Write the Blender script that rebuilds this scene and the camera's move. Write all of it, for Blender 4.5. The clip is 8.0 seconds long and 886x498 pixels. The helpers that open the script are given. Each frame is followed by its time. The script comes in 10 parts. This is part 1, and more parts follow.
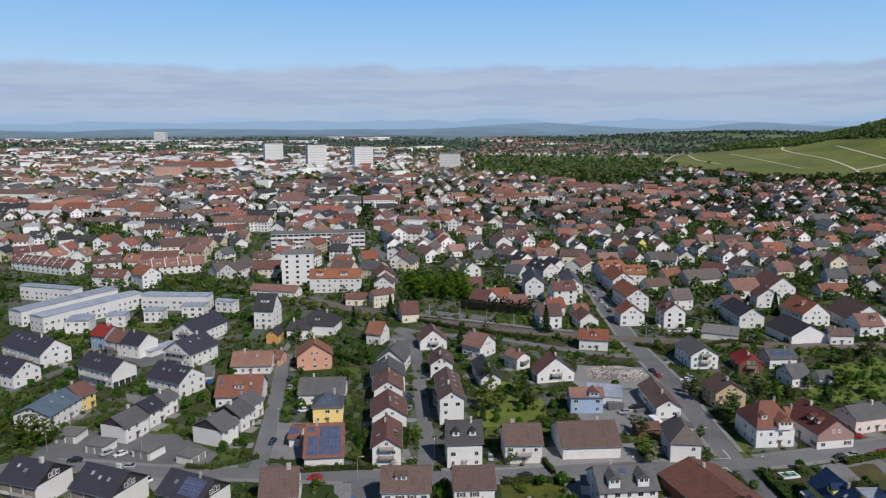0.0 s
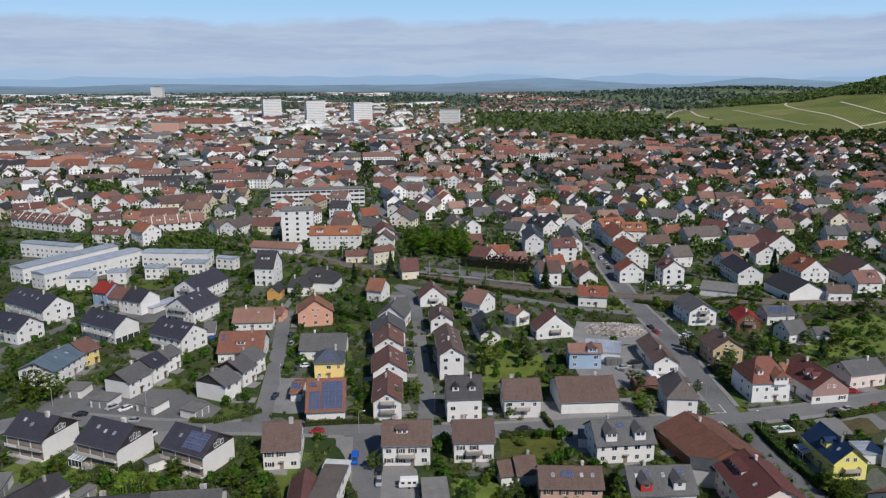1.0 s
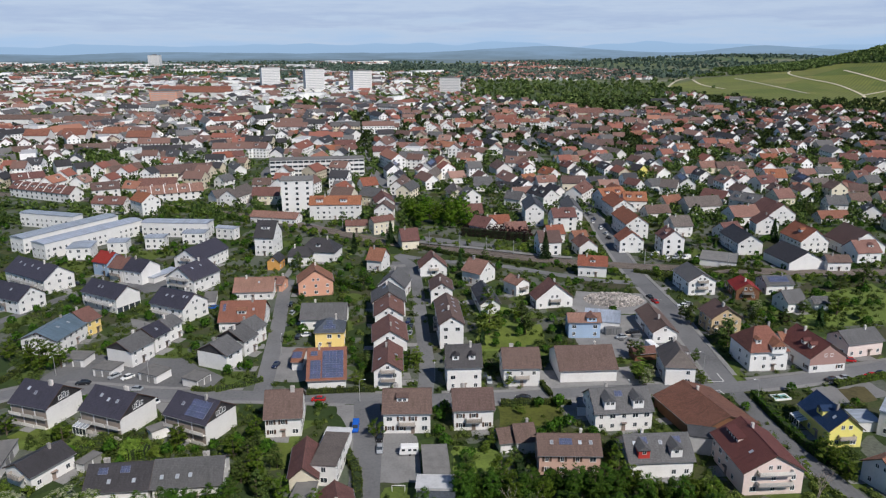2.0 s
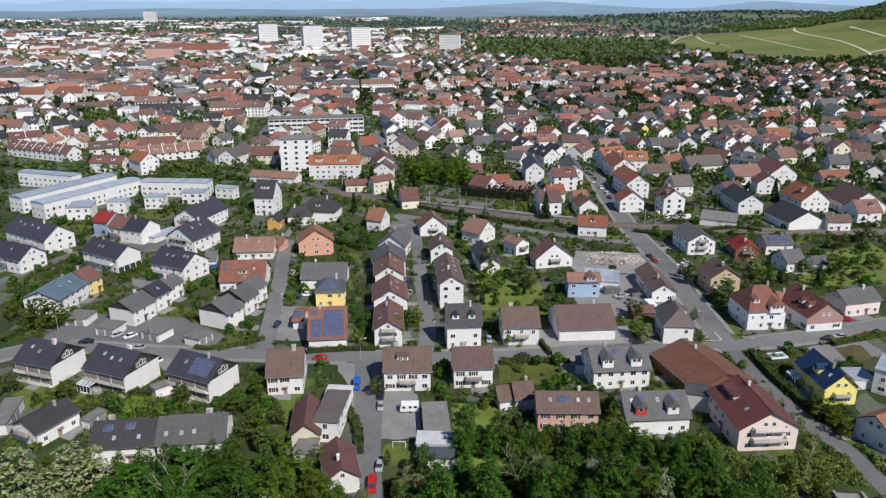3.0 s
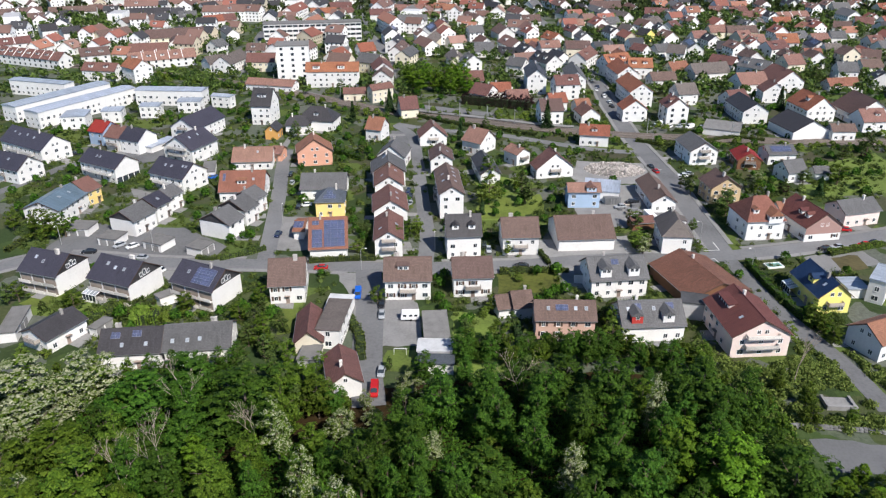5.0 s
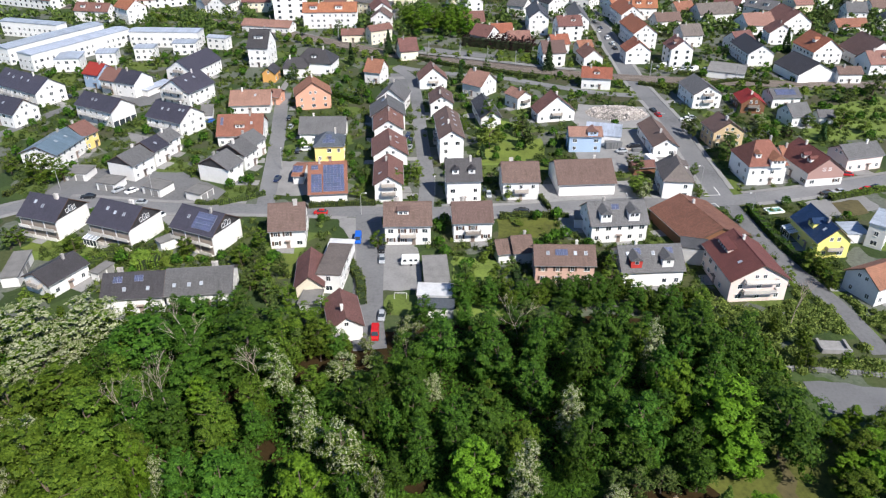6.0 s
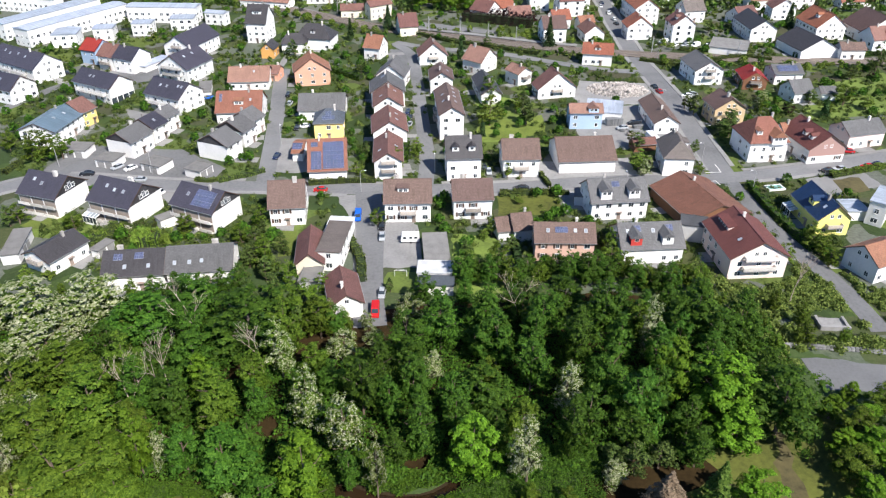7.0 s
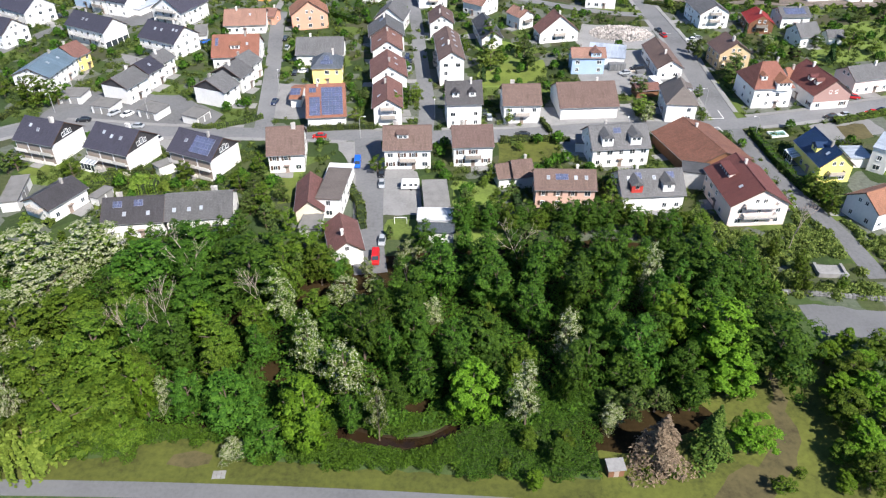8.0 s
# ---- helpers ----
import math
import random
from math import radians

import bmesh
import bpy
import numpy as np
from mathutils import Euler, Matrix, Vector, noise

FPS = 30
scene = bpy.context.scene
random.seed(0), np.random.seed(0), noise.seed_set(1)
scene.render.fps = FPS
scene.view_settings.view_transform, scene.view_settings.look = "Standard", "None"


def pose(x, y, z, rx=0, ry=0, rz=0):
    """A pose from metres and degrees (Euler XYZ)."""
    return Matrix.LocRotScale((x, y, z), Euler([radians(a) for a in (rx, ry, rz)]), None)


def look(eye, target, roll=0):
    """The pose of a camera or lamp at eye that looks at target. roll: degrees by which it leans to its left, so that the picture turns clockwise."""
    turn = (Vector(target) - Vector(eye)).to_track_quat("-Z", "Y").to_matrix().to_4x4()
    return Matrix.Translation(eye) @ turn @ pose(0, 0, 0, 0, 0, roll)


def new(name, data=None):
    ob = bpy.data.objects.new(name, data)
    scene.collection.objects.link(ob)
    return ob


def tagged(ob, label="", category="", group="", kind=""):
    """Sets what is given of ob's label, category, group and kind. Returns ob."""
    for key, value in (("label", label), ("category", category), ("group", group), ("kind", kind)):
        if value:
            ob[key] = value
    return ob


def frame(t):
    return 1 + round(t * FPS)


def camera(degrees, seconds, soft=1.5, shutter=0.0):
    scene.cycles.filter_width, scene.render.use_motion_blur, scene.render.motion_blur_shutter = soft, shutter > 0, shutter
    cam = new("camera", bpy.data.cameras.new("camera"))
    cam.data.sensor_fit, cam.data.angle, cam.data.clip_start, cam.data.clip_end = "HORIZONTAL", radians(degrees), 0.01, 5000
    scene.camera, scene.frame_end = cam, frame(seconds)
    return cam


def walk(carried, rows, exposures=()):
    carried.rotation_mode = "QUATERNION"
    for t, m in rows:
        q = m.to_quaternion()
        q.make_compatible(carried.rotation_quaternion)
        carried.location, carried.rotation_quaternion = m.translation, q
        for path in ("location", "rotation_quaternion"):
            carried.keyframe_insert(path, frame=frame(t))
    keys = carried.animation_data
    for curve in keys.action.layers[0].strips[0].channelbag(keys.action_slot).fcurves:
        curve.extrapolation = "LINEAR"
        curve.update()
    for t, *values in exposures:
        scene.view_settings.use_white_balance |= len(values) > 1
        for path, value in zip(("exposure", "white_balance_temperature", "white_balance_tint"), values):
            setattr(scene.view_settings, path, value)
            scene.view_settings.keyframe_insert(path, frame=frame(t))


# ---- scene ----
from math import sin, cos, tan, pi, hypot, atan2

# ---- camera: a hovering drone that tilts down ----
cam = camera(62.4, 8.0, soft=1.25)
EYE = 100.0
TILTS = [(0.0, 10.0), (0.5, 11.46), (1.0, 13.36), (1.5, 13.55), (2.0, 15.72), (3.5, 20.5), (4.0, 22.74),
         (4.5, 24.01), (6.0, 30.2), (6.5, 31.18), (7.0, 31.97), (7.5, 34.17), (8.0, 36.1)]
EXPOSURES = [(0.0, -0.40), (2.0, -0.20), (3.5, 0.10), (4.5, 0.27), (6.0, 0.61), (8.0, 0.92)]
walk(cam, [(t, pose(0, 0, EYE, 90 - a, 0, 0)) for t, a in TILTS], EXPOSURES)

# ---- world, sun and exposure ----
SUN_EL, SUN_AZ = radians(46), radians(144)      # azimuth clockwise from +y
world = bpy.data.worlds.new("sky")
scene.world = world
world.use_nodes = True
wn = world.node_tree.nodes
sky = wn.new("ShaderNodeTexSky")
sky.sky_type = 'NISHITA'
sky.sun_disc = False
sky.sun_elevation = SUN_EL
sky.sun_rotation = SUN_AZ
sky.air_density, sky.dust_density, sky.ozone_density = 1.0, 0.0, 4.0
wn["Background"].inputs["Strength"].default_value = 0.066
tint = wn.new("ShaderNodeMix")
tint.data_type, tint.blend_type = 'RGBA', 'MULTIPLY'
tint.inputs[0].default_value = 1.0
tint.inputs[7].default_value = (0.84, 0.94, 1.10, 1)
world.node_tree.links.new(sky.outputs["Color"], tint.inputs[6])
world.node_tree.links.new(tint.outputs[2], wn["Background"].inputs["Color"])
sun_data = bpy.data.lights.new("sun", 'SUN')
sun_data.energy, sun_data.angle, sun_data.color = 4.85, radians(0.6), (1.0, 0.945, 0.89)
sun = new("sun", sun_data)
sun_dir = Vector((sin(SUN_AZ) * cos(SUN_EL), cos(SUN_AZ) * cos(SUN_EL), sin(SUN_EL)))
sun.matrix_world = look(sun_dir * 300, (0, 0, 0))


# ---- materials ----
def node_mat(name):
    m = bpy.data.materials.new(name)
    m.use_nodes = True
    return m, m.node_tree.nodes, m.node_tree.links, m.node_tree.nodes["Principled BSDF"]


def noise_node(nodes, links, coord, scale, detail=4.0, rough=0.6, stretch=None):
    n = nodes.new("ShaderNodeTexNoise")
    n.inputs["Scale"].default_value = scale
    n.inputs["Detail"].default_value = detail
    n.inputs["Roughness"].default_value = rough
    if stretch:
        mp = nodes.new("ShaderNodeMapping")
        mp.inputs["Scale"].default_value = stretch
        links.new(coord, mp.inputs["Vector"])
        coord = mp.outputs["Vector"]
    links.new(coord, n.inputs["Vector"])
    return n.outputs["Fac"]


def math_node(nodes, links, op, a, b, clamp=False):
    n = nodes.new("ShaderNodeMath")
    n.operation = op
    n.use_clamp = clamp
    for i, v in enumerate((a, b)):
        if isinstance(v, (int, float)):
            n.inputs[i].default_value = v
        else:
            links.new(v, n.inputs[i])
    return n.outputs[0]


def mix_rgb(nodes, links, fac, a, b, mode='MIX'):
    n = nodes.new("ShaderNodeMix")
    n.data_type, n.blend_type = 'RGBA', mode
    for sock, v in ((n.inputs[0], fac), (n.inputs[6], a), (n.inputs[7], b)):
        if isinstance(v, (int, float)):
            sock.default_value = v
        elif isinstance(v, tuple):
            sock.default_value = (*v[:3], 1.0)
        else:
            links.new(v, sock)
    return n.outputs[2]


def ramp(nodes, links, fac, stops):
    n = nodes.new("ShaderNodeValToRGB")
    el = n.color_ramp.elements
    while len(el) < len(stops):
        el.new(0.5)
    for e, (p, c) in zip(el, stops):
        e.position, e.color = p, (*c, 1.0)
    links.new(fac, n.inputs["Fac"])
    return n.outputs["Color"]


def shade(c, k):
    return tuple(min(1.0, v * k) for v in c)


def surface(name, col, rough=0.8, var=0.18, fine=3.0, large=0.12, bump=0.15, metal=0.0, per_object=0.12, island=0.0, spec=0.4):
    """A weathered matt surface: two scales of mottling, a slight tint for each object, fine relief."""
    m, nodes, links, p = node_mat(name)
    co = nodes.new("ShaderNodeTexCoord").outputs["Object"]
    info = nodes.new("ShaderNodeObjectInfo")
    f = noise_node(nodes, links, co, fine, 6)
    g = noise_node(nodes, links, co, large, 3)
    both = math_node(nodes, links, 'ADD', math_node(nodes, links, 'MULTIPLY', f, 0.45), math_node(nodes, links, 'MULTIPLY', g, 0.55))
    c = ramp(nodes, links, both, [(0.3, shade(col, 1 - var * 1.6)), (0.5, col), (0.7, shade(col, 1 + var))])
    rnd = info.outputs["Random"]
    if island:
        rnd = nodes.new("ShaderNodeNewGeometry").outputs["Random Per Island"]
        per_object = island
    hsv = nodes.new("ShaderNodeHueSaturation")
    links.new(math_node(nodes, links, 'ADD', math_node(nodes, links, 'MULTIPLY', rnd, 2 * per_object), 1 - per_object), hsv.inputs["Value"])
    links.new(c, hsv.inputs["Color"])
    links.new(hsv.outputs["Color"], p.inputs["Base Color"])
    p.inputs["Roughness"].default_value = rough
    p.inputs["Metallic"].default_value = metal
    p.inputs["Specular IOR Level"].default_value = spec
    if bump:
        b = nodes.new("ShaderNodeBump")
        b.inputs["Strength"].default_value = bump
        b.inputs["Distance"].default_value = 0.05
        links.new(f, b.inputs["Height"])
        links.new(b.outputs["Normal"], p.inputs["Normal"])
    return m


def roof_tiles(name, col, row=0.36, wide=0.30, var=0.22, rough=0.75, lines=0.35):
    """Tiles laid in courses along the ridge (object x), with moss, streaks and a tint for each roof."""
    m, nodes, links, p = node_mat(name)
    co = nodes.new("ShaderNodeTexCoord").outputs["Object"]
    info = nodes.new("ShaderNodeObjectInfo")
    br = nodes.new("ShaderNodeTexBrick")
    br.inputs["Scale"].default_value = 1.0
    br.inputs["Mortar Size"].default_value = 0.035
    br.inputs["Brick Width"].default_value = wide
    br.inputs["Row Height"].default_value = row
    br.inputs["Color1"].default_value = (*shade(col, 1 + var * 0.7), 1)
    br.inputs["Color2"].default_value = (*shade(col, 1 - var * 0.7), 1)
    br.inputs["Mortar"].default_value = (*shade(col, 1 - lines), 1)
    links.new(co, br.inputs["Vector"])
    streak = noise_node(nodes, links, co, 1.0, 5, 0.65, (1.6, 0.22, 0.3))
    patch = noise_node(nodes, links, co, 0.22, 5, 0.6)
    wear = ramp(nodes, links, math_node(nodes, links, 'ADD', math_node(nodes, links, 'MULTIPLY', streak, 0.5), math_node(nodes, links, 'MULTIPLY', patch, 0.5)),
                [(0.34, (0.62, 0.63, 0.60)), (0.5, (1, 1, 1)), (0.68, (1.0, 1.0, 1.0))])
    c = mix_rgb(nodes, links, 0.8, br.outputs["Color"], wear, 'MULTIPLY')
    hsv = nodes.new("ShaderNodeHueSaturation")
    links.new(math_node(nodes, links, 'ADD', math_node(nodes, links, 'MULTIPLY', info.outputs["Random"], 0.26), 0.88), hsv.inputs["Value"])
    links.new(math_node(nodes, links, 'ADD', math_node(nodes, links, 'MULTIPLY', info.outputs["Random"], 0.016), 0.494), hsv.inputs["Hue"])
    links.new(c, hsv.inputs["Color"])
    links.new(hsv.outputs["Color"], p.inputs["Base Color"])
    p.inputs["Roughness"].default_value = rough
    p.inputs["Specular IOR Level"].default_value = 0.35
    b = nodes.new("ShaderNodeBump")
    b.inputs["Strength"].default_value = 0.5
    b.inputs["Distance"].default_value = 0.04
    links.new(br.outputs["Fac"], b.inputs["Height"])
    b.invert = True
    links.new(b.outputs["Normal"], p.inputs["Normal"])
    return m


def leaves(name, dark, light, through_light=0.42, island=True):
    """Foliage whose clumps each have their own green."""
    m, nodes, links, p = node_mat(name)
    geo = nodes.new("ShaderNodeNewGeometry")
    info = nodes.new("ShaderNodeObjectInfo")
    c = ramp(nodes, links, geo.outputs["Random Per Island"], [(0.0, dark), (0.55, tuple((a + b) / 2 for a, b in zip(dark, light))), (1.0, light)])
    hsv = nodes.new("ShaderNodeHueSaturation")
    links.new(math_node(nodes, links, 'ADD', math_node(nodes, links, 'MULTIPLY', info.outputs["Random"], 0.40), 0.67), hsv.inputs["Value"])
    links.new(math_node(nodes, links, 'ADD', math_node(nodes, links, 'MULTIPLY', info.outputs["Random"], 0.020), 0.493), hsv.inputs["Hue"])
    links.new(c, hsv.inputs["Color"])
    links.new(hsv.outputs["Color"], p.inputs["Base Color"])
    p.inputs["Roughness"].default_value = 0.65
    p.inputs["Specular IOR Level"].default_value = 0.12
    tr = nodes.new("ShaderNodeBsdfTranslucent")
    links.new(hsv.outputs["Color"], tr.inputs["Color"])
    mix = nodes.new("ShaderNodeMixShader")
    mix.inputs[0].default_value = through_light * 0.6
    links.new(p.outputs[0], mix.inputs[1])
    links.new(tr.outputs[0], mix.inputs[2])
    links.new(mix.outputs[0], nodes["Material Output"].inputs["Surface"])
    return m


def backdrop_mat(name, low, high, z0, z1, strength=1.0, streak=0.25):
    """Distance with haze painted in: a plain glow that grows paler with height, with faint level streaks of fields and
    woods.
    """
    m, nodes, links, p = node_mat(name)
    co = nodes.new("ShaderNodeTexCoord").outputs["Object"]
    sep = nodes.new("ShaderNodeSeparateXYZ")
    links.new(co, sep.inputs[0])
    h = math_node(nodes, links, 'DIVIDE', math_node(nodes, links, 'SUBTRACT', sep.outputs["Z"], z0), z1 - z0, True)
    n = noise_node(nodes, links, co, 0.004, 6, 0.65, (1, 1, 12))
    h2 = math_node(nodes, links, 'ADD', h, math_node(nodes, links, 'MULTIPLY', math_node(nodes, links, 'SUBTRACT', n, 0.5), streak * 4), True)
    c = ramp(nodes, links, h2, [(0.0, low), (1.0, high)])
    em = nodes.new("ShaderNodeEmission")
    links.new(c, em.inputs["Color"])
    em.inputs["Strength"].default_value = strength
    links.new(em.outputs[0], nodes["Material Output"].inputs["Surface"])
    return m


WALL = {
    "white": surface("white_render", (0.73, 0.72, 0.70), 0.85, 0.07, 2.0, 0.25, 0.05, per_object=0.06),
    "cream": surface("cream_render", (0.72, 0.66, 0.52), 0.85, 0.07, 2.0, 0.25, 0.05),
    "yellow": surface("yellow_render", (0.80, 0.60, 0.22), 0.85, 0.06, 2.0, 0.25, 0.05),
    "lemon": surface("lemon_render", (0.74, 0.67, 0.20), 0.85, 0.06, 2.0, 0.25, 0.05),
    "tan": surface("tan_render", (0.62, 0.47, 0.28), 0.85, 0.08, 2.0, 0.25, 0.05),
    "pink": surface("pink_render", (0.60, 0.40, 0.32), 0.85, 0.06, 2.0, 0.25, 0.05),
    "rose": surface("dark_rose_render", (0.40, 0.25, 0.22), 0.85, 0.06, 2.0, 0.25, 0.05),
    "palepink": surface("pale_pink_render", (0.70, 0.58, 0.53), 0.85, 0.06, 2.0, 0.25, 0.05),
    "salmon": surface("salmon_render", (0.68, 0.36, 0.25), 0.85, 0.06, 2.0, 0.25, 0.05),
    "blue": surface("blue_render", (0.36, 0.48, 0.64), 0.85, 0.06, 2.0, 0.25, 0.05),
    "orange": surface("orange_render", (0.62, 0.33, 0.10), 0.85, 0.06, 2.0, 0.25, 0.05),
    "wood": surface("orange_wood_boards", (0.20, 0.095, 0.050), 0.7, 0.2, 6.0, 0.5, 0.2),
    "scarlet": surface("scarlet_render", (0.50, 0.05, 0.04), 0.85, 0.06, 2.0, 0.25, 0.05),
    "grey": surface("grey_render", (0.42, 0.42, 0.42), 0.85, 0.08, 2.0, 0.25, 0.05),
}
ROOF = {
    "navy": roof_tiles("dark_slate_blue_tiles", (0.052, 0.050, 0.068), rough=0.5),
    "dark": roof_tiles("anthracite_tiles", (0.052, 0.049, 0.053), rough=0.55),
    "grey": roof_tiles("grey_concrete_tiles", (0.122, 0.121, 0.124)),
    "slate": roof_tiles("slate_grey_tiles", (0.089, 0.104, 0.126)),
    "brown": roof_tiles("brown_concrete_tiles", (0.140, 0.090, 0.078)),
    "brick": roof_tiles("dark_red_brown_tiles", (0.175, 0.085, 0.072)),
    "clay": roof_tiles("bright_orange_clay_tiles", (0.30, 0.110, 0.064)),
    "taupe": roof_tiles("taupe_concrete_tiles", (0.145, 0.122, 0.112)),
    "red": roof_tiles("crimson_roof_tiles", (0.266, 0.022, 0.026)),
    "orange": roof_tiles("orange_clay_tiles", (0.259, 0.111, 0.074)),
    "salmon": roof_tiles("salmon_clay_tiles", (0.266, 0.144, 0.115)),
    "blue": roof_tiles("blue_grey_metal_sheets", (0.126, 0.178, 0.229), row=8.0, wide=0.6, rough=0.4),
    "cobalt": roof_tiles("glazed_dark_blue_tiles", (0.020, 0.044, 0.115), rough=0.3),
    "metal": roof_tiles("pale_zinc_sheets", (0.33, 0.37, 0.43), row=9.0, wide=0.7, rough=0.4, lines=0.2),
    "rust": roof_tiles("old_rust_brown_tiles", (0.185, 0.085, 0.058), var=0.35),
    "maroon": roof_tiles("maroon_tiles", (0.141, 0.048, 0.043)),
    "felt": surface("dark_roofing_felt", (0.063, 0.065, 0.070), 0.85, 0.3, 2.0, 0.3, 0.2),
    "membrane": surface("white_roof_membrane", (0.52, 0.53, 0.54), 0.7, 0.15, 3.0, 0.3, 0.1),
    "gravel": surface("grey_roofing_felt", (0.178, 0.174, 0.167), 0.9, 0.22, 5.0, 0.4, 0.2),
}
M_FRAME = surface("white_window_frame", (0.78, 0.78, 0.76), 0.5, 0.03, 2, 0.3, 0.0)
M_GLASS = surface("dark_window_glass", (0.035, 0.045, 0.055), 0.06, 0.1, 0.6, 0.3, 0.0, per_object=0.5, spec=0.8)
M_DOOR = surface("weathered_door", (0.24, 0.19, 0.16), 0.5, 0.15, 4, 0.3, 0.05, per_object=0.5)
M_TRIM = surface("dark_brown_bargeboard", (0.09, 0.055, 0.04), 0.6, 0.2, 4, 0.3, 0.05)
M_GUTTER = surface("zinc_gutter", (0.35, 0.35, 0.35), 0.4, 0.15, 4, 0.3, 0.05, metal=0.5)
M_CHIM = surface("chimney_render", (0.50, 0.47, 0.44), 0.85, 0.2, 5, 0.6, 0.1, per_object=0.5)
M_RAIL = surface("balcony_railing_boards", (0.34, 0.30, 0.26), 0.7, 0.2, 5, 0.4, 0.1, per_object=0.4)
M_RAILPALE = surface("pale_balcony_boards", (0.60, 0.57, 0.53), 0.7, 0.15, 5, 0.4, 0.1, per_object=0.3)
M_WHITE = surface("white_lacquer", (0.8, 0.8, 0.79), 0.4, 0.04, 2, 0.3, 0.0)
# paler than bare cells: some sky reflection is put into this colour
M_PANEL = roof_tiles("blue_solar_cells", (0.066, 0.080, 0.135), row=0.8, wide=0.5, var=0.12, rough=0.3, lines=-1.5)
M_PANELF = surface("panel_frame", (0.45, 0.47, 0.50), 0.35, 0.05, 2, 0.3, 0.0, metal=0.7)
M_ASPHALT = surface("asphalt", (0.150, 0.152, 0.156), 0.9, 0.25, 1.2, 0.06, 0.1)
M_PAVE = surface("concrete_paving", (0.235, 0.232, 0.228), 0.9, 0.18, 1.6, 0.2, 0.1)
M_KERB = surface("grey_pavement_slabs", (0.215, 0.213, 0.210), 0.9, 0.15, 1.6, 0.2, 0.1)
M_PATH = surface("pale_path_asphalt", (0.128, 0.130, 0.134), 0.9, 0.15, 1.6, 0.1, 0.1)
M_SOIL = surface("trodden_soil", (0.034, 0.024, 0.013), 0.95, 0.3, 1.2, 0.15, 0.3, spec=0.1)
M_BALLAST = surface("railway_ballast", (0.16, 0.135, 0.115), 0.95, 0.25, 3.0, 0.15, 0.3)
M_STEEL = surface("rail_steel", (0.35, 0.30, 0.27), 0.35, 0.2, 2.0, 0.2, 0.0, metal=0.8)
M_POLE = surface("galvanised_pole", (0.45, 0.45, 0.45), 0.5, 0.15, 2.0, 0.2, 0.0, metal=0.4)
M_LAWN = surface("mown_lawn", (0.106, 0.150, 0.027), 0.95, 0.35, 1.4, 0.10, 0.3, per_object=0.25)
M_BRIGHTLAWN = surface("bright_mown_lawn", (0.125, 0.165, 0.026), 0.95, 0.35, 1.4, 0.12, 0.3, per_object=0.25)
# tan that imitates the shade inside a loggia
M_LOGGIA = surface("loggia_shade_paint", (0.26, 0.22, 0.185), 0.8, 0.3, 3.0, 0.5, 0.1)
M_MEADOW = surface("dry_meadow_grass", (0.078, 0.089, 0.014), 0.95, 0.45, 1.0, 0.07, 0.3)
M_RUBBLE = surface("brick_rubble", (0.42, 0.385, 0.355), 0.95, 0.4, 2.0, 0.3, 0.4, island=0.45)
M_WATER = surface("dark_stream_water", (0.020, 0.012, 0.006), 0.12, 0.3, 0.8, 0.1, 0.05)
M_BARK = surface("grey_brown_bark", (0.12, 0.09, 0.065), 0.9, 0.3, 4.0, 0.5, 0.3)
M_DEADWOOD = surface("bleached_deadwood", (0.36, 0.29, 0.24), 0.9, 0.25, 4.0, 0.5, 0.2)
M_TYRE = surface("black_tyre_rubber", (0.02, 0.02, 0.02), 0.85, 0.1, 5, 1, 0.0)
M_LEAF = leaves("deep_green_leaves", (0.015, 0.043, 0.006), (0.098, 0.190, 0.018))
M_LEAFB = leaves("fresh_green_leaves", (0.057, 0.122, 0.007), (0.166, 0.286, 0.020))
M_LEAFO = leaves("olive_green_leaves", (0.034, 0.070, 0.006), (0.148, 0.215, 0.022))
M_LEAFM = leaves("mid_green_leaves", (0.022, 0.064, 0.007), (0.098, 0.190, 0.020))
M_LARCH = leaves("larch_needles", (0.032, 0.066, 0.010), (0.130, 0.190, 0.030), 0.3)
M_BLOOM = leaves("cream_blossom", (0.19, 0.22, 0.09), (0.47, 0.47, 0.33), 0.25)
M_CONIFER = leaves("conifer_needles", (0.016, 0.038, 0.012), (0.055, 0.100, 0.028), 0.15)
M_COPPER = leaves("dark_copper_leaves", (0.020, 0.008, 0.010), (0.055, 0.022, 0.024), 0.25)
M_DEADLEAF = leaves("dry_pinkish_twigs", (0.085, 0.058, 0.040), (0.26, 0.185, 0.130), 0.1)
M_HEDGE = leaves("clipped_hedge_leaves", (0.032, 0.054, 0.011), (0.165, 0.212, 0.046), 0.25)
M_BRIGHTHEDGE = leaves("yellow_green_hedge_leaves", (0.060, 0.105, 0.012), (0.215, 0.290, 0.045), 0.3)
M_FARLEAF = leaves("woodland_leaves", (0.060, 0.120, 0.034), (0.270, 0.360, 0.110), 0.35)

M_TOWNLEAF = leaves("dull_green_town_leaves", (0.020, 0.042, 0.011), (0.140, 0.190, 0.042), 0.3)
M_TOWNDARK = leaves("dark_town_leaves", (0.008, 0.019, 0.006), (0.084, 0.120, 0.028), 0.25)
M_BANKLEAF = leaves("yellowish_bank_scrub", (0.060, 0.095, 0.018), (0.230, 0.275, 0.065), 0.35)
M_SCRUB = leaves("lush_scrub_leaves", (0.026, 0.066, 0.006), (0.112, 0.208, 0.018), 0.35)
M_WILLOW = leaves("yellow_green_willow_leaves", (0.120, 0.185, 0.024), (0.250, 0.340, 0.052), 0.4)
